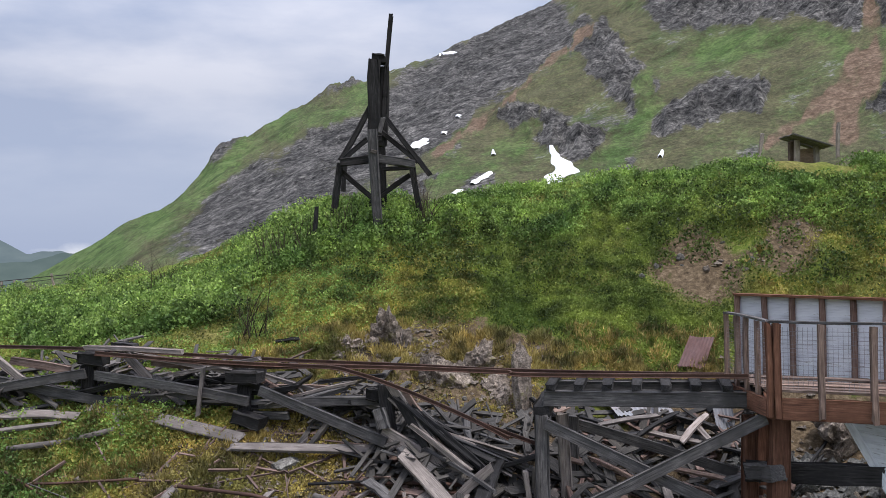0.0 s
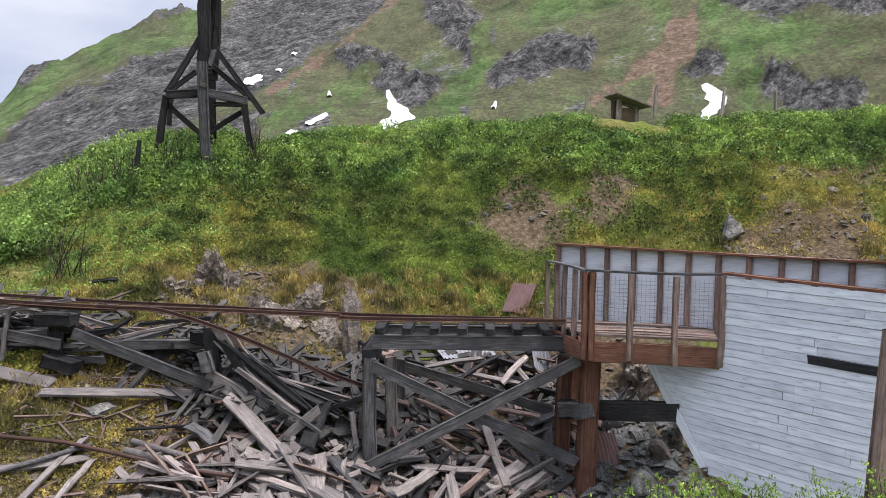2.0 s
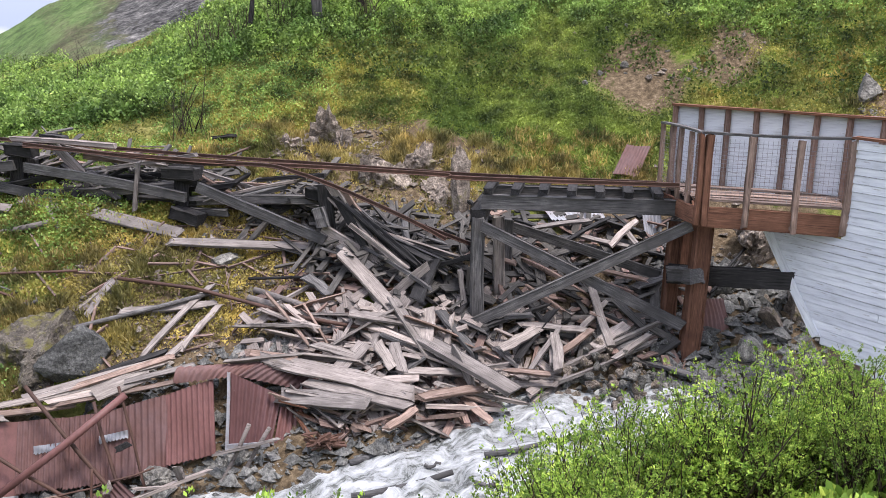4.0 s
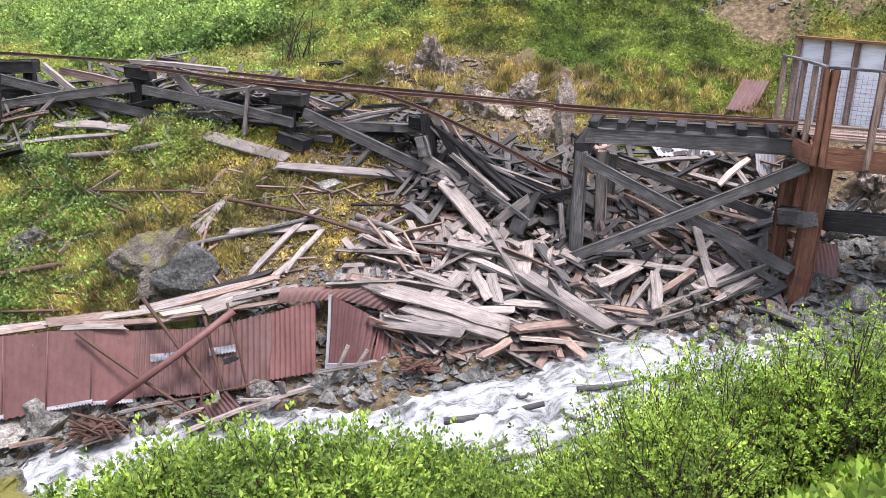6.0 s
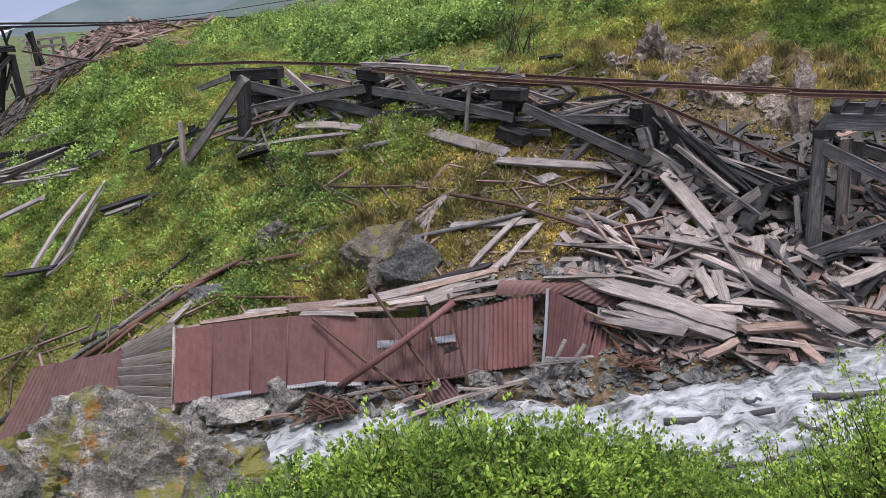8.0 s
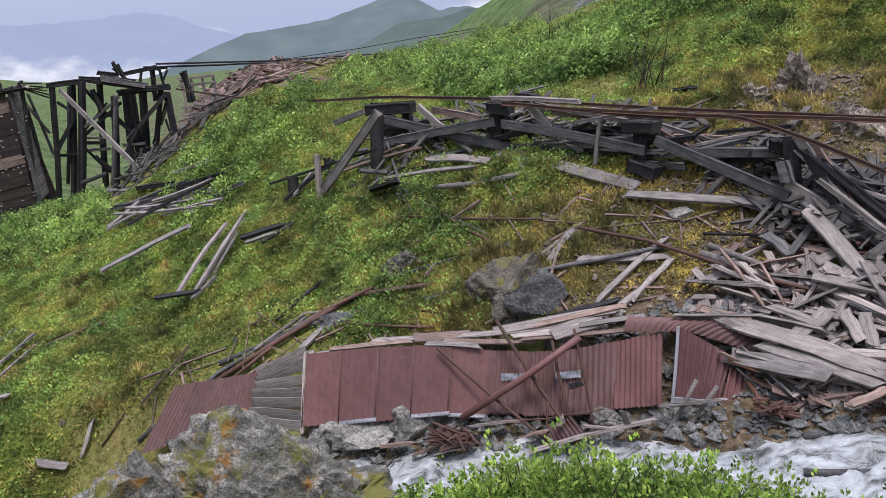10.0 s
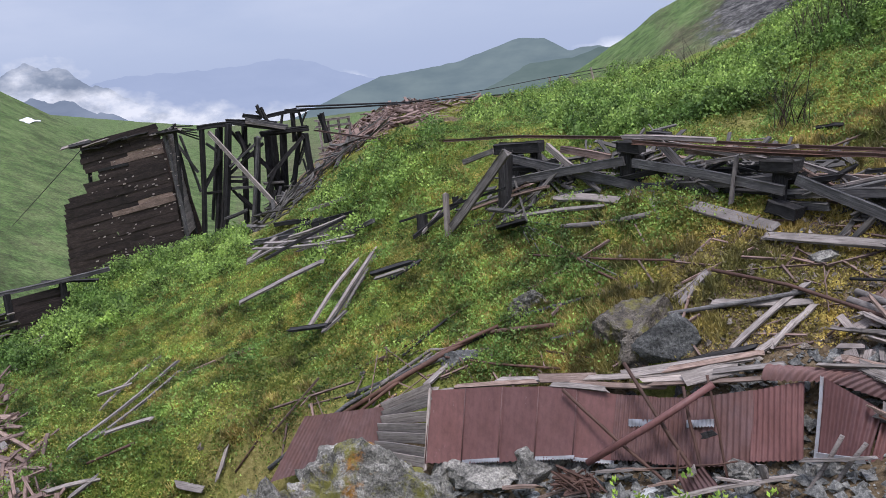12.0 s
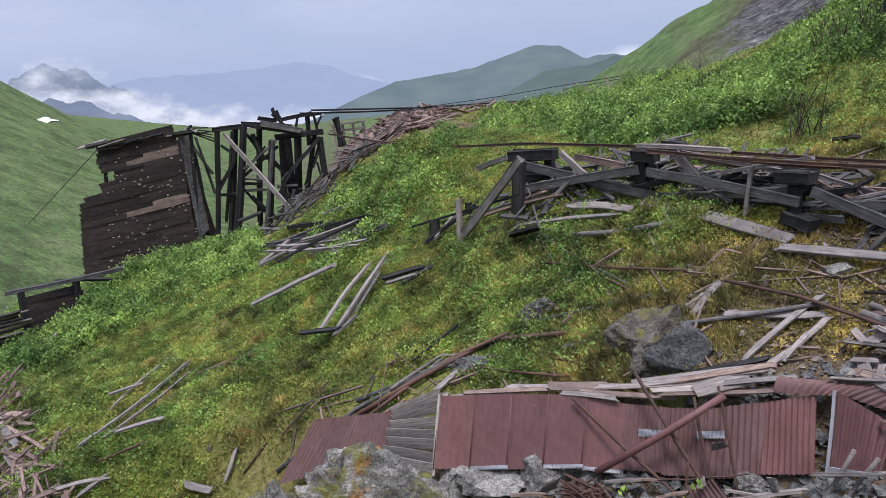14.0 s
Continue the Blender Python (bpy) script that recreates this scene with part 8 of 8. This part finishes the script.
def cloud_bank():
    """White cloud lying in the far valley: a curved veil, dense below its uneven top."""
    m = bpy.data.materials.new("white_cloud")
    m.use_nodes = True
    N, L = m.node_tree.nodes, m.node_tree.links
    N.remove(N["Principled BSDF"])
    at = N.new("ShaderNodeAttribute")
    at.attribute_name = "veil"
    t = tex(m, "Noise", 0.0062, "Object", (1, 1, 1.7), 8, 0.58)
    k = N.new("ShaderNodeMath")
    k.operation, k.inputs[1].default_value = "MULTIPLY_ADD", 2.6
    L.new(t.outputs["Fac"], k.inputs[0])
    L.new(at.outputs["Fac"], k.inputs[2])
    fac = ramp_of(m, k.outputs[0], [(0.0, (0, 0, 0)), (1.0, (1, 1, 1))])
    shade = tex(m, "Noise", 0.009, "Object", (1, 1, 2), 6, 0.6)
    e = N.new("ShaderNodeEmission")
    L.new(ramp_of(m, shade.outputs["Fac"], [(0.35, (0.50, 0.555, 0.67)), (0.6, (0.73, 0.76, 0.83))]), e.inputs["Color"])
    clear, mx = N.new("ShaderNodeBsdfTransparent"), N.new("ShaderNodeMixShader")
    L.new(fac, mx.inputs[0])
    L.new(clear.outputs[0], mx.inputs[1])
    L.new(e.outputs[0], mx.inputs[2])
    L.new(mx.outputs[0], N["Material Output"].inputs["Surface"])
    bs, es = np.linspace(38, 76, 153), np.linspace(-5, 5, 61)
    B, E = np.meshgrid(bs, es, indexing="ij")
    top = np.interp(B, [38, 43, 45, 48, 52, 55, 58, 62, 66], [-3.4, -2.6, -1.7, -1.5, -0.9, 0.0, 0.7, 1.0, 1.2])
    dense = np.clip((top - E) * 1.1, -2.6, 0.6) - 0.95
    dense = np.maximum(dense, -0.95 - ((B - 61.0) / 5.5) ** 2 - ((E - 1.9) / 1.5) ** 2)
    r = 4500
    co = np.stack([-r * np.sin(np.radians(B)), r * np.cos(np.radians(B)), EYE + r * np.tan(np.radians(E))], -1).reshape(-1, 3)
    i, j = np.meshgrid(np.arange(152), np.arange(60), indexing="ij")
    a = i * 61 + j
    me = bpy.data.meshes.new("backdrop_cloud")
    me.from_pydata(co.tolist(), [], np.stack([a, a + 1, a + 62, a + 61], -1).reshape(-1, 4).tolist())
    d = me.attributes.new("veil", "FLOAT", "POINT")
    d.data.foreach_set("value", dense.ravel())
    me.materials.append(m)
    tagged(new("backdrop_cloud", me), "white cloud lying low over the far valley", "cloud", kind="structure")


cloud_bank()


# ---- broken boards that nobody could count ----
def litter(name, spots, count, mat, label, lens=(0.3, 1.5), widths=(0.05, 0.2), tilt=14, seed=1, lift=0.12):
    """Loose boards strewn over stretches of ground (bearings, ranges, share)."""
    r = np.random.RandomState(seed)
    which = r.choice(len(spots), count, p=np.array([s[4] for s in spots]) / sum(s[4] for s in spots))
    S = np.array([s[:4] for s in spots])[which]
    b, g = S[:, 0] + (S[:, 1] - S[:, 0]) * r.rand(count), S[:, 2] + (S[:, 3] - S[:, 2]) * r.rand(count)
    x, y = -g * np.sin(np.radians(b)), g * np.cos(np.radians(b))
    z = ground_z(x, y) + 0.03 + lift * r.rand(count) ** 1.5
    L, W, T = r.uniform(*lens, count) * r.uniform(0.5, 1, count), r.uniform(*widths, count), r.uniform(0.02, 0.06, count)
    yaw, pit, rol = r.uniform(0, math.pi, count), np.radians(r.normal(0, tilt, count)), np.radians(r.normal(0, 22, count))
    ux = np.stack([np.cos(yaw) * np.cos(pit), np.sin(yaw) * np.cos(pit), np.sin(pit)], 1)
    # boards lie with the slope
    gx = (ground_z(x + 0.4, y) - ground_z(x - 0.4, y)) / 0.8
    gy = (ground_z(x, y + 0.4) - ground_z(x, y - 0.4)) / 0.8
    ux[:, 2] += ux[:, 0] * gx + ux[:, 1] * gy
    ux /= np.linalg.norm(ux, axis=1)[:, None]
    nz = np.stack([-gx + 0.4 * rol, -gy, np.ones(count)], 1)
    uy = np.cross(nz, ux)
    uy /= np.linalg.norm(uy, axis=1)[:, None]
    uz = np.cross(ux, uy)
    corner = np.array([(-1, -1, -1), (1, -1, -1), (1, 1, -1), (-1, 1, -1), (-1, -1, 1), (1, -1, 1), (1, 1, 1), (-1, 1, 1)], float) / 2
    c = corner[None] * np.stack([L, W, T], 1)[:, None]
    c[:, :, 0] += r.uniform(-0.5, 0.5, (count, 8)) * W[:, None] * 0.8
    P = np.stack([x, y, z], 1)[:, None] + c[:, :, :1] * ux[:, None] + c[:, :, 1:2] * uy[:, None] + c[:, :, 2:] * uz[:, None]
    quad = np.array([(0, 3, 2, 1), (4, 5, 6, 7), (0, 1, 5, 4), (1, 2, 6, 5), (2, 3, 7, 6), (3, 0, 4, 7)])
    F = (quad[None] + 8 * np.arange(count)[:, None, None]).reshape(-1, 4)
    me = bpy.data.meshes.new(name)
    me.from_pydata(P.reshape(-1, 3).tolist(), [], F.tolist())
    uv = me.uv_layers.new(name="UVMap")
    along_ = c[:, :, 0] + 10 * r.rand(count)[:, None]
    across = c[:, :, 1] + c[:, :, 2] + 10 * r.rand(count)[:, None]
    pair = np.stack([along_.reshape(-1), across.reshape(-1)], 1)[F.reshape(-1)]
    uv.data.foreach_set("uv", pair.ravel())
    me.materials.append(mat)
    return tagged(new(name, me), label, "debris", kind="stuff")


litter("broken_boards", [(-7, 4, 12.3, 14.6, 3), (4, 10, 13.5, 14.6, 0.5), (-14, -4, 13.4, 15.5, 1.5)], 420, LITTER, "grey splintered boards heaped along the stream", (0.12, 0.9), (0.04, 0.2), 18, 2, 0.24)
litter("rotten_boards", [(-7, 5, 12.2, 14.4, 2.4), (-22, -6, 14.2, 18.0, 2), (2, 9, 14.5, 16.5, 0.5)], 330, LITTER_BROWN, "brown rotten boards and splinters", (0.15, 1.0), (0.02, 0.16), 14, 3, 0.22)
litter("gully_boards", [(-21, -5, 14.4, 18.4, 3), (-6, 4, 15, 17.5, 1)], 330, LITTER_DARK, "grey boards strewn under the trestle", (0.2, 1.5), (0.03, 0.2), 14, 4, 0.25)
litter("dark_timbers", [(10, 20, 18.2, 19.6, 1), (20, 34, 19.6, 21.6, 1), (2, 10, 16.8, 18.2, 0.8), (-3, 6, 15.2, 16.6, 1.4)], 420, LITTER_DARK, "dark broken timbers under the collapsed trestle", (0.4, 2.2), (0.03, 0.14), 16, 5, 0.42)
litter("slope_splinters", [(6, 34, 14, 17.5, 2), (30, 50, 14.6, 16.5, 0.8)], 120, LITTER_BROWN, "thin grey splinters and sticks on the slope", (0.3, 2.4), (0.012, 0.045), 6, 6, 0.08)
litter("spoil_boards", [(36, 43.5, 38, 60, 3), (40, 45, 36, 46, 2), (32, 38, 50, 60, 0.6)], 900, LITTER_BROWN, "brown boards strewn over the spoil heap", (0.5, 3.0), (0.05, 0.25), 10, 7, 0.3)
litter("tower_boards", [(44, 52, 33, 43, 2), (40, 46, 34, 42, 1.3)], 220, LITTER_DARK, "grey boards fallen round the ruined tower", (0.8, 3.6), (0.06, 0.22), 14, 8, 0.5)
litter("lower_boards", [(64.5, 72, 14, 21, 2.4), (66, 73, 20, 28, 2), (57, 66, 12.6, 16.2, 1.2), (62.8, 68, 29, 35, 1.2)], 1000, LITTER_BROWN, "grey-brown broken boards at the foot of the slope", (0.15, 1.3), (0.02, 0.13), 12, 9, 0.25)


# ---- boards of the heap beside the stream, piece by piece ----
def heap(n, b0, b1, r0, r1, turn, spread, mats, lens, seed, lift=0.25):
    q = random.Random(seed)
    forms = [timber_mesh("plank", lens[0] + (lens[1] - lens[0]) * (k / 11) ** 1.6, 0.11 + 0.30 * ((k * 5) % 11) / 11, 0.03 + 0.05 * ((k * 3) % 7) / 7, mats[k % len(mats)], 0.09, 0.02, 4, 0.38) for k in range(12)]
    for k in range(n):
        b, r = q.uniform(b0, b1), q.uniform(r0, r1)
        p = spot(b, r, 0.05 + lift * q.random() ** 1.4)
        a = radians(turn + q.gauss(0, spread))
        d = Vector((math.cos(a), math.sin(a), 0))
        e = 0.5
        rise = float(ground_z(p.x + d.x * e, p.y + d.y * e) - ground_z(p.x - d.x * e, p.y - d.y * e)) / (2 * e)
        d.z = max(-0.7, min(0.7, rise)) + q.gauss(0, 0.12)
        ob = new("plank", forms[q.randrange(12)])
        ob.matrix_basis = along(p - d, p + d, q.gauss(-14, 16))
        tagged(ob, "weathered grey board lying among the collapsed timbers", "plank", "fallen timbers")


heap(84, -7.5, 3, 12.3, 14.3, -18, 42, (WOOD_GREY, WOOD_GREY, WOOD_BROWN, WOOD_BEAM, WOOD_PALE), (0.35, 1.7), 1, 0.35)
heap(9, 3, 9, 13.5, 14.9, -14, 24, (WOOD_GREY, WOOD_BROWN, WOOD_PALE), (0.5, 1.9), 2)
heap(40, -21, -6, 14.0, 17.8, -5, 40, (WOOD_BEAM, WOOD_BROWN, WOOD_DARK, WOOD_DARK), (0.3, 1.5), 3, 0.3)
heap(24, -4, 5, 14.8, 16.6, -38, 26, (WOOD_DARK, WOOD_BEAM, WOOD_DARK, WOOD_BEAM), (0.5, 2.2), 4, 0.5)
heap(20, 10, 32, 18.9, 20.6, 12, 22, (WOOD_GREY, WOOD_BEAM, WOOD_DARK, WOOD_BROWN), (0.6, 2.2), 5, 0.5)


# ---- plants ----
def leaf_quads(c, axis, side, size, wide=0.30):
    """Small pointed leaves, each folded a little along its rib."""
    n = len(c)
    a, s = axis * size[:, None], side * (size * wide)[:, None]
    up = np.cross(axis, side) * (size * 0.10)[:, None]
    P = np.stack([c, c + 0.5 * a + s + up, c + a, c + 0.5 * a - s + up], 1).reshape(-1, 3)
    i = 4 * np.arange(n)[:, None]
    F = np.concatenate([i + np.array([[0, 1, 2]]), i + np.array([[0, 2, 3]])], 1).reshape(-1, 3)
    return P, F


def mesh_of(name, P, F, mat, smooth=False):
    me = bpy.data.meshes.new(name)
    P, F = np.asarray(P, float), np.asarray(F, np.int32)
    me.vertices.add(len(P))
    me.vertices.foreach_set("co", P.ravel())
    me.loops.add(F.size)
    me.loops.foreach_set("vertex_index", F.ravel())
    me.polygons.add(len(F))
    me.polygons.foreach_set("loop_start", np.arange(0, F.size, F.shape[1], dtype=np.int32))
    me.update()
    me.validate()
    me.materials.append(mat)
    return me


def unit(v):
    return v / np.maximum(np.linalg.norm(v, axis=1), 1e-6)[:, None]


def bush_parts(seed, radius, height, twigs, per, leaf, tall=0.0):
    """Stems that arch out of one stool, with leaves along their upper part."""
    r = np.random.RandomState(seed)
    base = np.stack([r.normal(0, 0.28 * radius, twigs), r.normal(0, 0.28 * radius, twigs), np.zeros(twigs)], 1)
    a = r.uniform(0, 2 * math.pi, twigs)
    q = np.sqrt(r.rand(twigs))
    tip = np.stack([radius * q * np.cos(a), radius * q * np.sin(a), height * (0.45 + 0.55 * np.sqrt(np.clip(1 - q * q, 0, 1))) * r.uniform(0.75, 1.05, twigs)], 1)
    long_ = r.rand(twigs) < tall
    tip[long_, 2] *= r.uniform(1.2, 1.6, long_.sum())
    bend = 0.5 * (base + tip) + np.stack([0 * a, 0 * a, 0.18 * height * np.ones(twigs)], 1) + r.normal(0, 0.06, (twigs, 3))

    def along_twig(t):
        return (1 - t) ** 2 * base[:, None] + 2 * t * (1 - t) * bend[:, None] + t * t * tip[:, None]
    tuft = min(8, per)
    nodes = 0.42 + 0.58 * r.rand(twigs, max(1, per // tuft)) ** 0.6
    count = nodes.size
    t = np.repeat(nodes, tuft, 1)[:, :, None]
    away = np.repeat(r.normal(0, 0.055, (count, 3)), tuft, 0)
    P = along_twig(t).reshape(-1, 3) + away + r.normal(0, 0.012, (count * tuft, 3))
    d = along_twig(np.clip(t + 0.02, 0, 1)) - along_twig(np.clip(t - 0.02, 0, 1))
    d = unit(d.reshape(-1, 3))
    axis = unit(d * 0.55 + away * 6 + r.normal(0, 0.6, P.shape) + np.array([0, 0, 0.25]))
    side = unit(np.cross(axis, np.array([0, 0, 1.0]) + r.normal(0, 0.5, P.shape)))
    LP, LF = leaf_quads(P, axis, side, leaf * r.uniform(0.6, 1.25, len(P)), 0.27)
    # stems
    SP, SF = [], []
    ts = np.linspace(0, 0.97, 6)[None, :, None]
    path = along_twig(ts)
    o = np.array([(1, 0), (-0.5, 0.87), (-0.5, -0.87)])
    for k in range(twigs):
        base_i = len(SP)
        for j in range(6):
            w_ = (0.008 if k % 3 else 0.015) * (1 - 0.75 * j / 5) * (height / 1.2)
            for u, v in o:
                SP.append(path[k, j] + np.array([u * w_, v * w_, 0]))
        for j in range(5):
            for e in range(3):
                SF.append((base_i + 3 * j + e, base_i + 3 * j + (e + 1) % 3, base_i + 3 * j + 3 + (e + 1) % 3, base_i + 3 * j + 3 + e))
    return LP, LF, SP, SF


def bush(name, seed, radius, height, twigs, per, leaf, mat, label, tall=0.0):
    LP, LF, SP, SF = bush_parts(seed, radius, height, twigs, per, leaf, tall)
    t = thing(name, (0, 0, 0), label, "bush", "streamside bushes")
    put("foliage", mesh_of("foliage", LP, LF, mat), Matrix(), t)
    put("stem", mesh_of("stem", SP, SF, BARK), Matrix(), t)
    return t


LOW = "low bright green willow bush on the near bank"
TALL = "tall yellow-green willow bush with dark stems on the near bank"
kinds = [bush("willow_bush", 1, 0.75, 0.85, 124, 96, 0.029, LEAF_BRIGHT, LOW), bush("willow_bush", 2, 0.7, 0.95, 118, 96, 0.029, LEAF_BRIGHT, LOW),
         bush("willow_bush", 3, 0.75, 1.25, 84, 96, 0.031, LEAF_BRIGHT, TALL, 0.4), bush("willow_bush", 4, 0.7, 1.35, 78, 96, 0.031, LEAF_BRIGHT, TALL, 0.4)]
brng = random.Random(8)
used = set()


def plant(kind, b, r, top):
    """Sets a bush on the bank so that its crown reaches the given height below the eye."""
    p = spot(b, r, -0.05)
    h = EYE + top - p.z
    s = max(0.55, min(1.5, h / (0.85, 0.95, 1.25, 1.35)[kind]))
    m = Matrix.Translation(p) @ pose(0, 0, 0, 0, 0, brng.uniform(0, 360)) @ Matrix.Scale(s, 4)
    if kind not in used:
        used.add(kind)
        kinds[kind].matrix_basis = m
    else:
        ob = copy_thing(kinds[kind], m)
        ob.matrix_basis = m


def crown_at(b):
    """Elevation, in degrees, up to which the near bushes reach."""
    return float(np.interp(b, [-44, -39, -32, -23, -19, -15, -10, -6, -3, 2, 8, 15, 22, 28, 33, 37], [-18.2, -19.5, -21.0, -24.0, -27.5, -28.0, -31.0, -36.0, -35.5, -34, -32.6, -31.6, -32, -33, -34, -36]))


for k in range(46):
    b = -44 + 81 * (k + brng.uniform(0.2, 0.8)) / 46
    for r in (brng.uniform(4.4, 5.2), brng.uniform(5.3, 6.2)):
        if b < -20:
            r += 0.7
        top = r * math.tan(radians(crown_at(b) - brng.uniform(-0.8, 3.0)))
        plant(brng.choice((2, 3)) if b < -6 else brng.choice((0, 1)), b, r, top)
# a small bush at the water below the slope
for b, r in ((47.5, 10.5), (51, 10.8), (54, 11)):
    plant(0, b, r, r * math.tan(radians(-28.0)))


def cover(name, mat, spots, clumps, per, leaf, spread, height, label, seed, upright=0.3, keep=None, wide=0.30, fine=False):
    """Low growth over stretches of the slope (bearings, ranges, share), clump by clump."""
    r = np.random.RandomState(seed)
    which = r.choice(len(spots), clumps, p=np.array([s[4] for s in spots]) / sum(s[4] for s in spots))
    S = np.array([s[:4] for s in spots])[which]
    b = S[:, 0] + (S[:, 1] - S[:, 0]) * r.rand(clumps)
    g = np.sqrt(S[:, 2] ** 2 + (S[:, 3] ** 2 - S[:, 2] ** 2) * r.rand(clumps))
    x, y = -g * np.sin(np.radians(b)), g * np.cos(np.radians(b))
    if keep is not None:
        ok = keep(x, y)
        x, y = x[ok], y[ok]
    n = len(x)
    size = r.uniform(0.55, 1.3, n)
    cx, cy = np.repeat(x, per), np.repeat(y, per)
    s = np.repeat(size, per)
    q, a = np.sqrt(r.rand(n * per)), r.uniform(0, 2 * math.pi, n * per)
    px_, py_ = cx + spread * s * q * np.cos(a), cy + spread * s * q * np.sin(a)
    pz_ = ground_z(px_, py_) + height * s * np.sqrt(1 - q * q) * (0.35 + 0.65 * r.rand(n * per) ** 0.6) - 0.02
    P = np.stack([px_, py_, pz_], 1)
    axis = unit(r.normal(0, 1, P.shape) + np.array([0, 0, upright * 3]))
    side = unit(np.cross(axis, r.normal(0, 1, P.shape)))
    size = leaf * r.uniform(0.6, 1.4, len(P))
    if fine:
        # moss and grass blades, a triangle each
        LP = np.stack([P - side * (size * wide)[:, None], P + side * (size * wide)[:, None], P + axis * size[:, None]], 1).reshape(-1, 3)
        LF = np.arange(len(LP)).reshape(-1, 3)
    else:
        LP, LF = leaf_quads(P, axis, side, size, wide)
    return tagged(new(name, mesh_of(name, LP, LF, mat)), label, "plants", kind="stuff")


def turfy(limit):
    def keep(x, y):
        zz = ground_z(x, y)
        return zones(x, y, zz)[:, 1] < limit
    return keep


ALDER = [(2, 28, 25, 32, 3), (4, 12, 25, 30, 1.0), (14, 27, 23, 27, 1.0), (20, 34, 32, 48, 0.8), (50, 68, 27, 36, 1.8), (36, 46, 22, 30, 0.4)]
cover("alder_scrub", LEAF_HILL, ALDER, 1250, 190, 0.085, 0.5, 0.75, "bright green alder scrub on the slope", 1, 0.2, None, 0.36)
cover("crest_scrub", LEAF_HILL, [(-44, -26.5, 25.5, 29, 1.6), (-21, -10, 25.5, 29, 1.0), (-10, 4, 25, 28.5, 1.3), (-27, -20, 25, 27, 0.4)], 620, 150, 0.075, 0.5, 0.34, "low green alder scrub along the crest", 11, 0.2, None, 0.36)
cover("dark_scrub", LEAF_DARK, ALDER + [(-10, 10, 22, 26, 1.0), (-32, -14, 22, 27, 1.2)], 520, 150, 0.08, 0.55, 0.5, "dark green scrub on the slope", 5, 0.2, None, 0.36)
cover("heath", LEAF_MOSS, [(-2, 14, 20, 26, 2.4), (-44, -20, 20, 27, 2.4), (12, 36, 20, 36, 2), (34, 70, 16, 30, 3.4), (12, 36, 14.6, 20, 3.2), (30, 46, 28, 55, 1.4)], 3600, 150, 0.05, 0.5, 0.2, "mossy heath and low green plants on the slope", 2, 0.3, turfy(0.45), 0.4, True)
cover("sward", LEAF_SWARD, [(-20, 2, 19.6, 26.5, 3.6), (-32, -20, 24, 27, 1.0), (34, 66, 15.5, 28, 2.6), (16, 30, 14.6, 18, 0.8)], 2300, 150, 0.05, 0.55, 0.16, "close dark green sward on the slope", 7, 0.3, turfy(0.4), 0.4, True)
cover("green_turf", LEAF_HILL, [(4, 14, 20, 26, 1), (12, 36, 20, 36, 2), (34, 70, 16, 30, 3.0), (14, 36, 14.6, 20, 2.0)], 900, 210, 0.05, 0.6, 0.30, "patches of fresh green plants on the slope", 6, 0.3, turfy(0.4), 0.45, True)
cover("ochre_moss", MOSS_OCHRE, [(6, 32, 14.4, 18.6, 3), (-2, 14, 20, 25, 0.8), (-44, -26, 21, 26, 1.0), (30, 48, 15, 24, 0.8), (-6, 4, 17, 20, 0.4)], 900, 140, 0.045, 0.42, 0.12, "ochre moss and dry turf on the slope", 9, 0.3, None, 0.4, True)
cover("dry_grass", GRASS_DRY, [(2, 14, 18.5, 21, 1.6), (-18, 0, 18.6, 20.5, 1.4), (8, 34, 16, 20, 1.2), (16, 34, 14.4, 17, 1.0), (23, 30, 14.2, 16, 1.6), (34, 60, 15, 26, 0.8), (-44, -20, 19, 24, 0.8)], 640, 80, 0.20, 0.20, 0.06, "tufts of straw-coloured grass", 3, 0.55, None, 0.05)
cover("near_grass", LEAF_BRIGHT, [(-44, -14, 3.6, 8.5, 2), (20, 62, 3.2, 7.5, 2), (-14, 20, 3.2, 5, 1)], 900, 60, 0.075, 0.22, 0.16, "bright grass on the near bank", 4, 0.6)


# bare twigs standing in the scrub by the tower
def bare_shrub(b, r, seed):
    _, _, SP, SF = bush_parts(seed, 0.75, 1.5, 26, 1, 0.03, 0.4)
    p = spot(b, r, -0.05)
    SP = [(q[0] * 1.0, q[1] * 1.0, q[2]) for q in SP]
    ob = put("bare_shrub", mesh_of("bare_shrub", SP, SF, BARK), Matrix.Translation(p))
    tagged(ob, "leafless dark twiggy shrub in the green scrub", "shrub", "bare shrubs")


for k, (b, r) in enumerate(((9.5, 25.5), (10.8, 25.8), (12.2, 26.4), (6.8, 26.0), (1.2, 26.3), (18.5, 30), (13.0, 21.0))):
    bare_shrub(b, r, 30 + k)
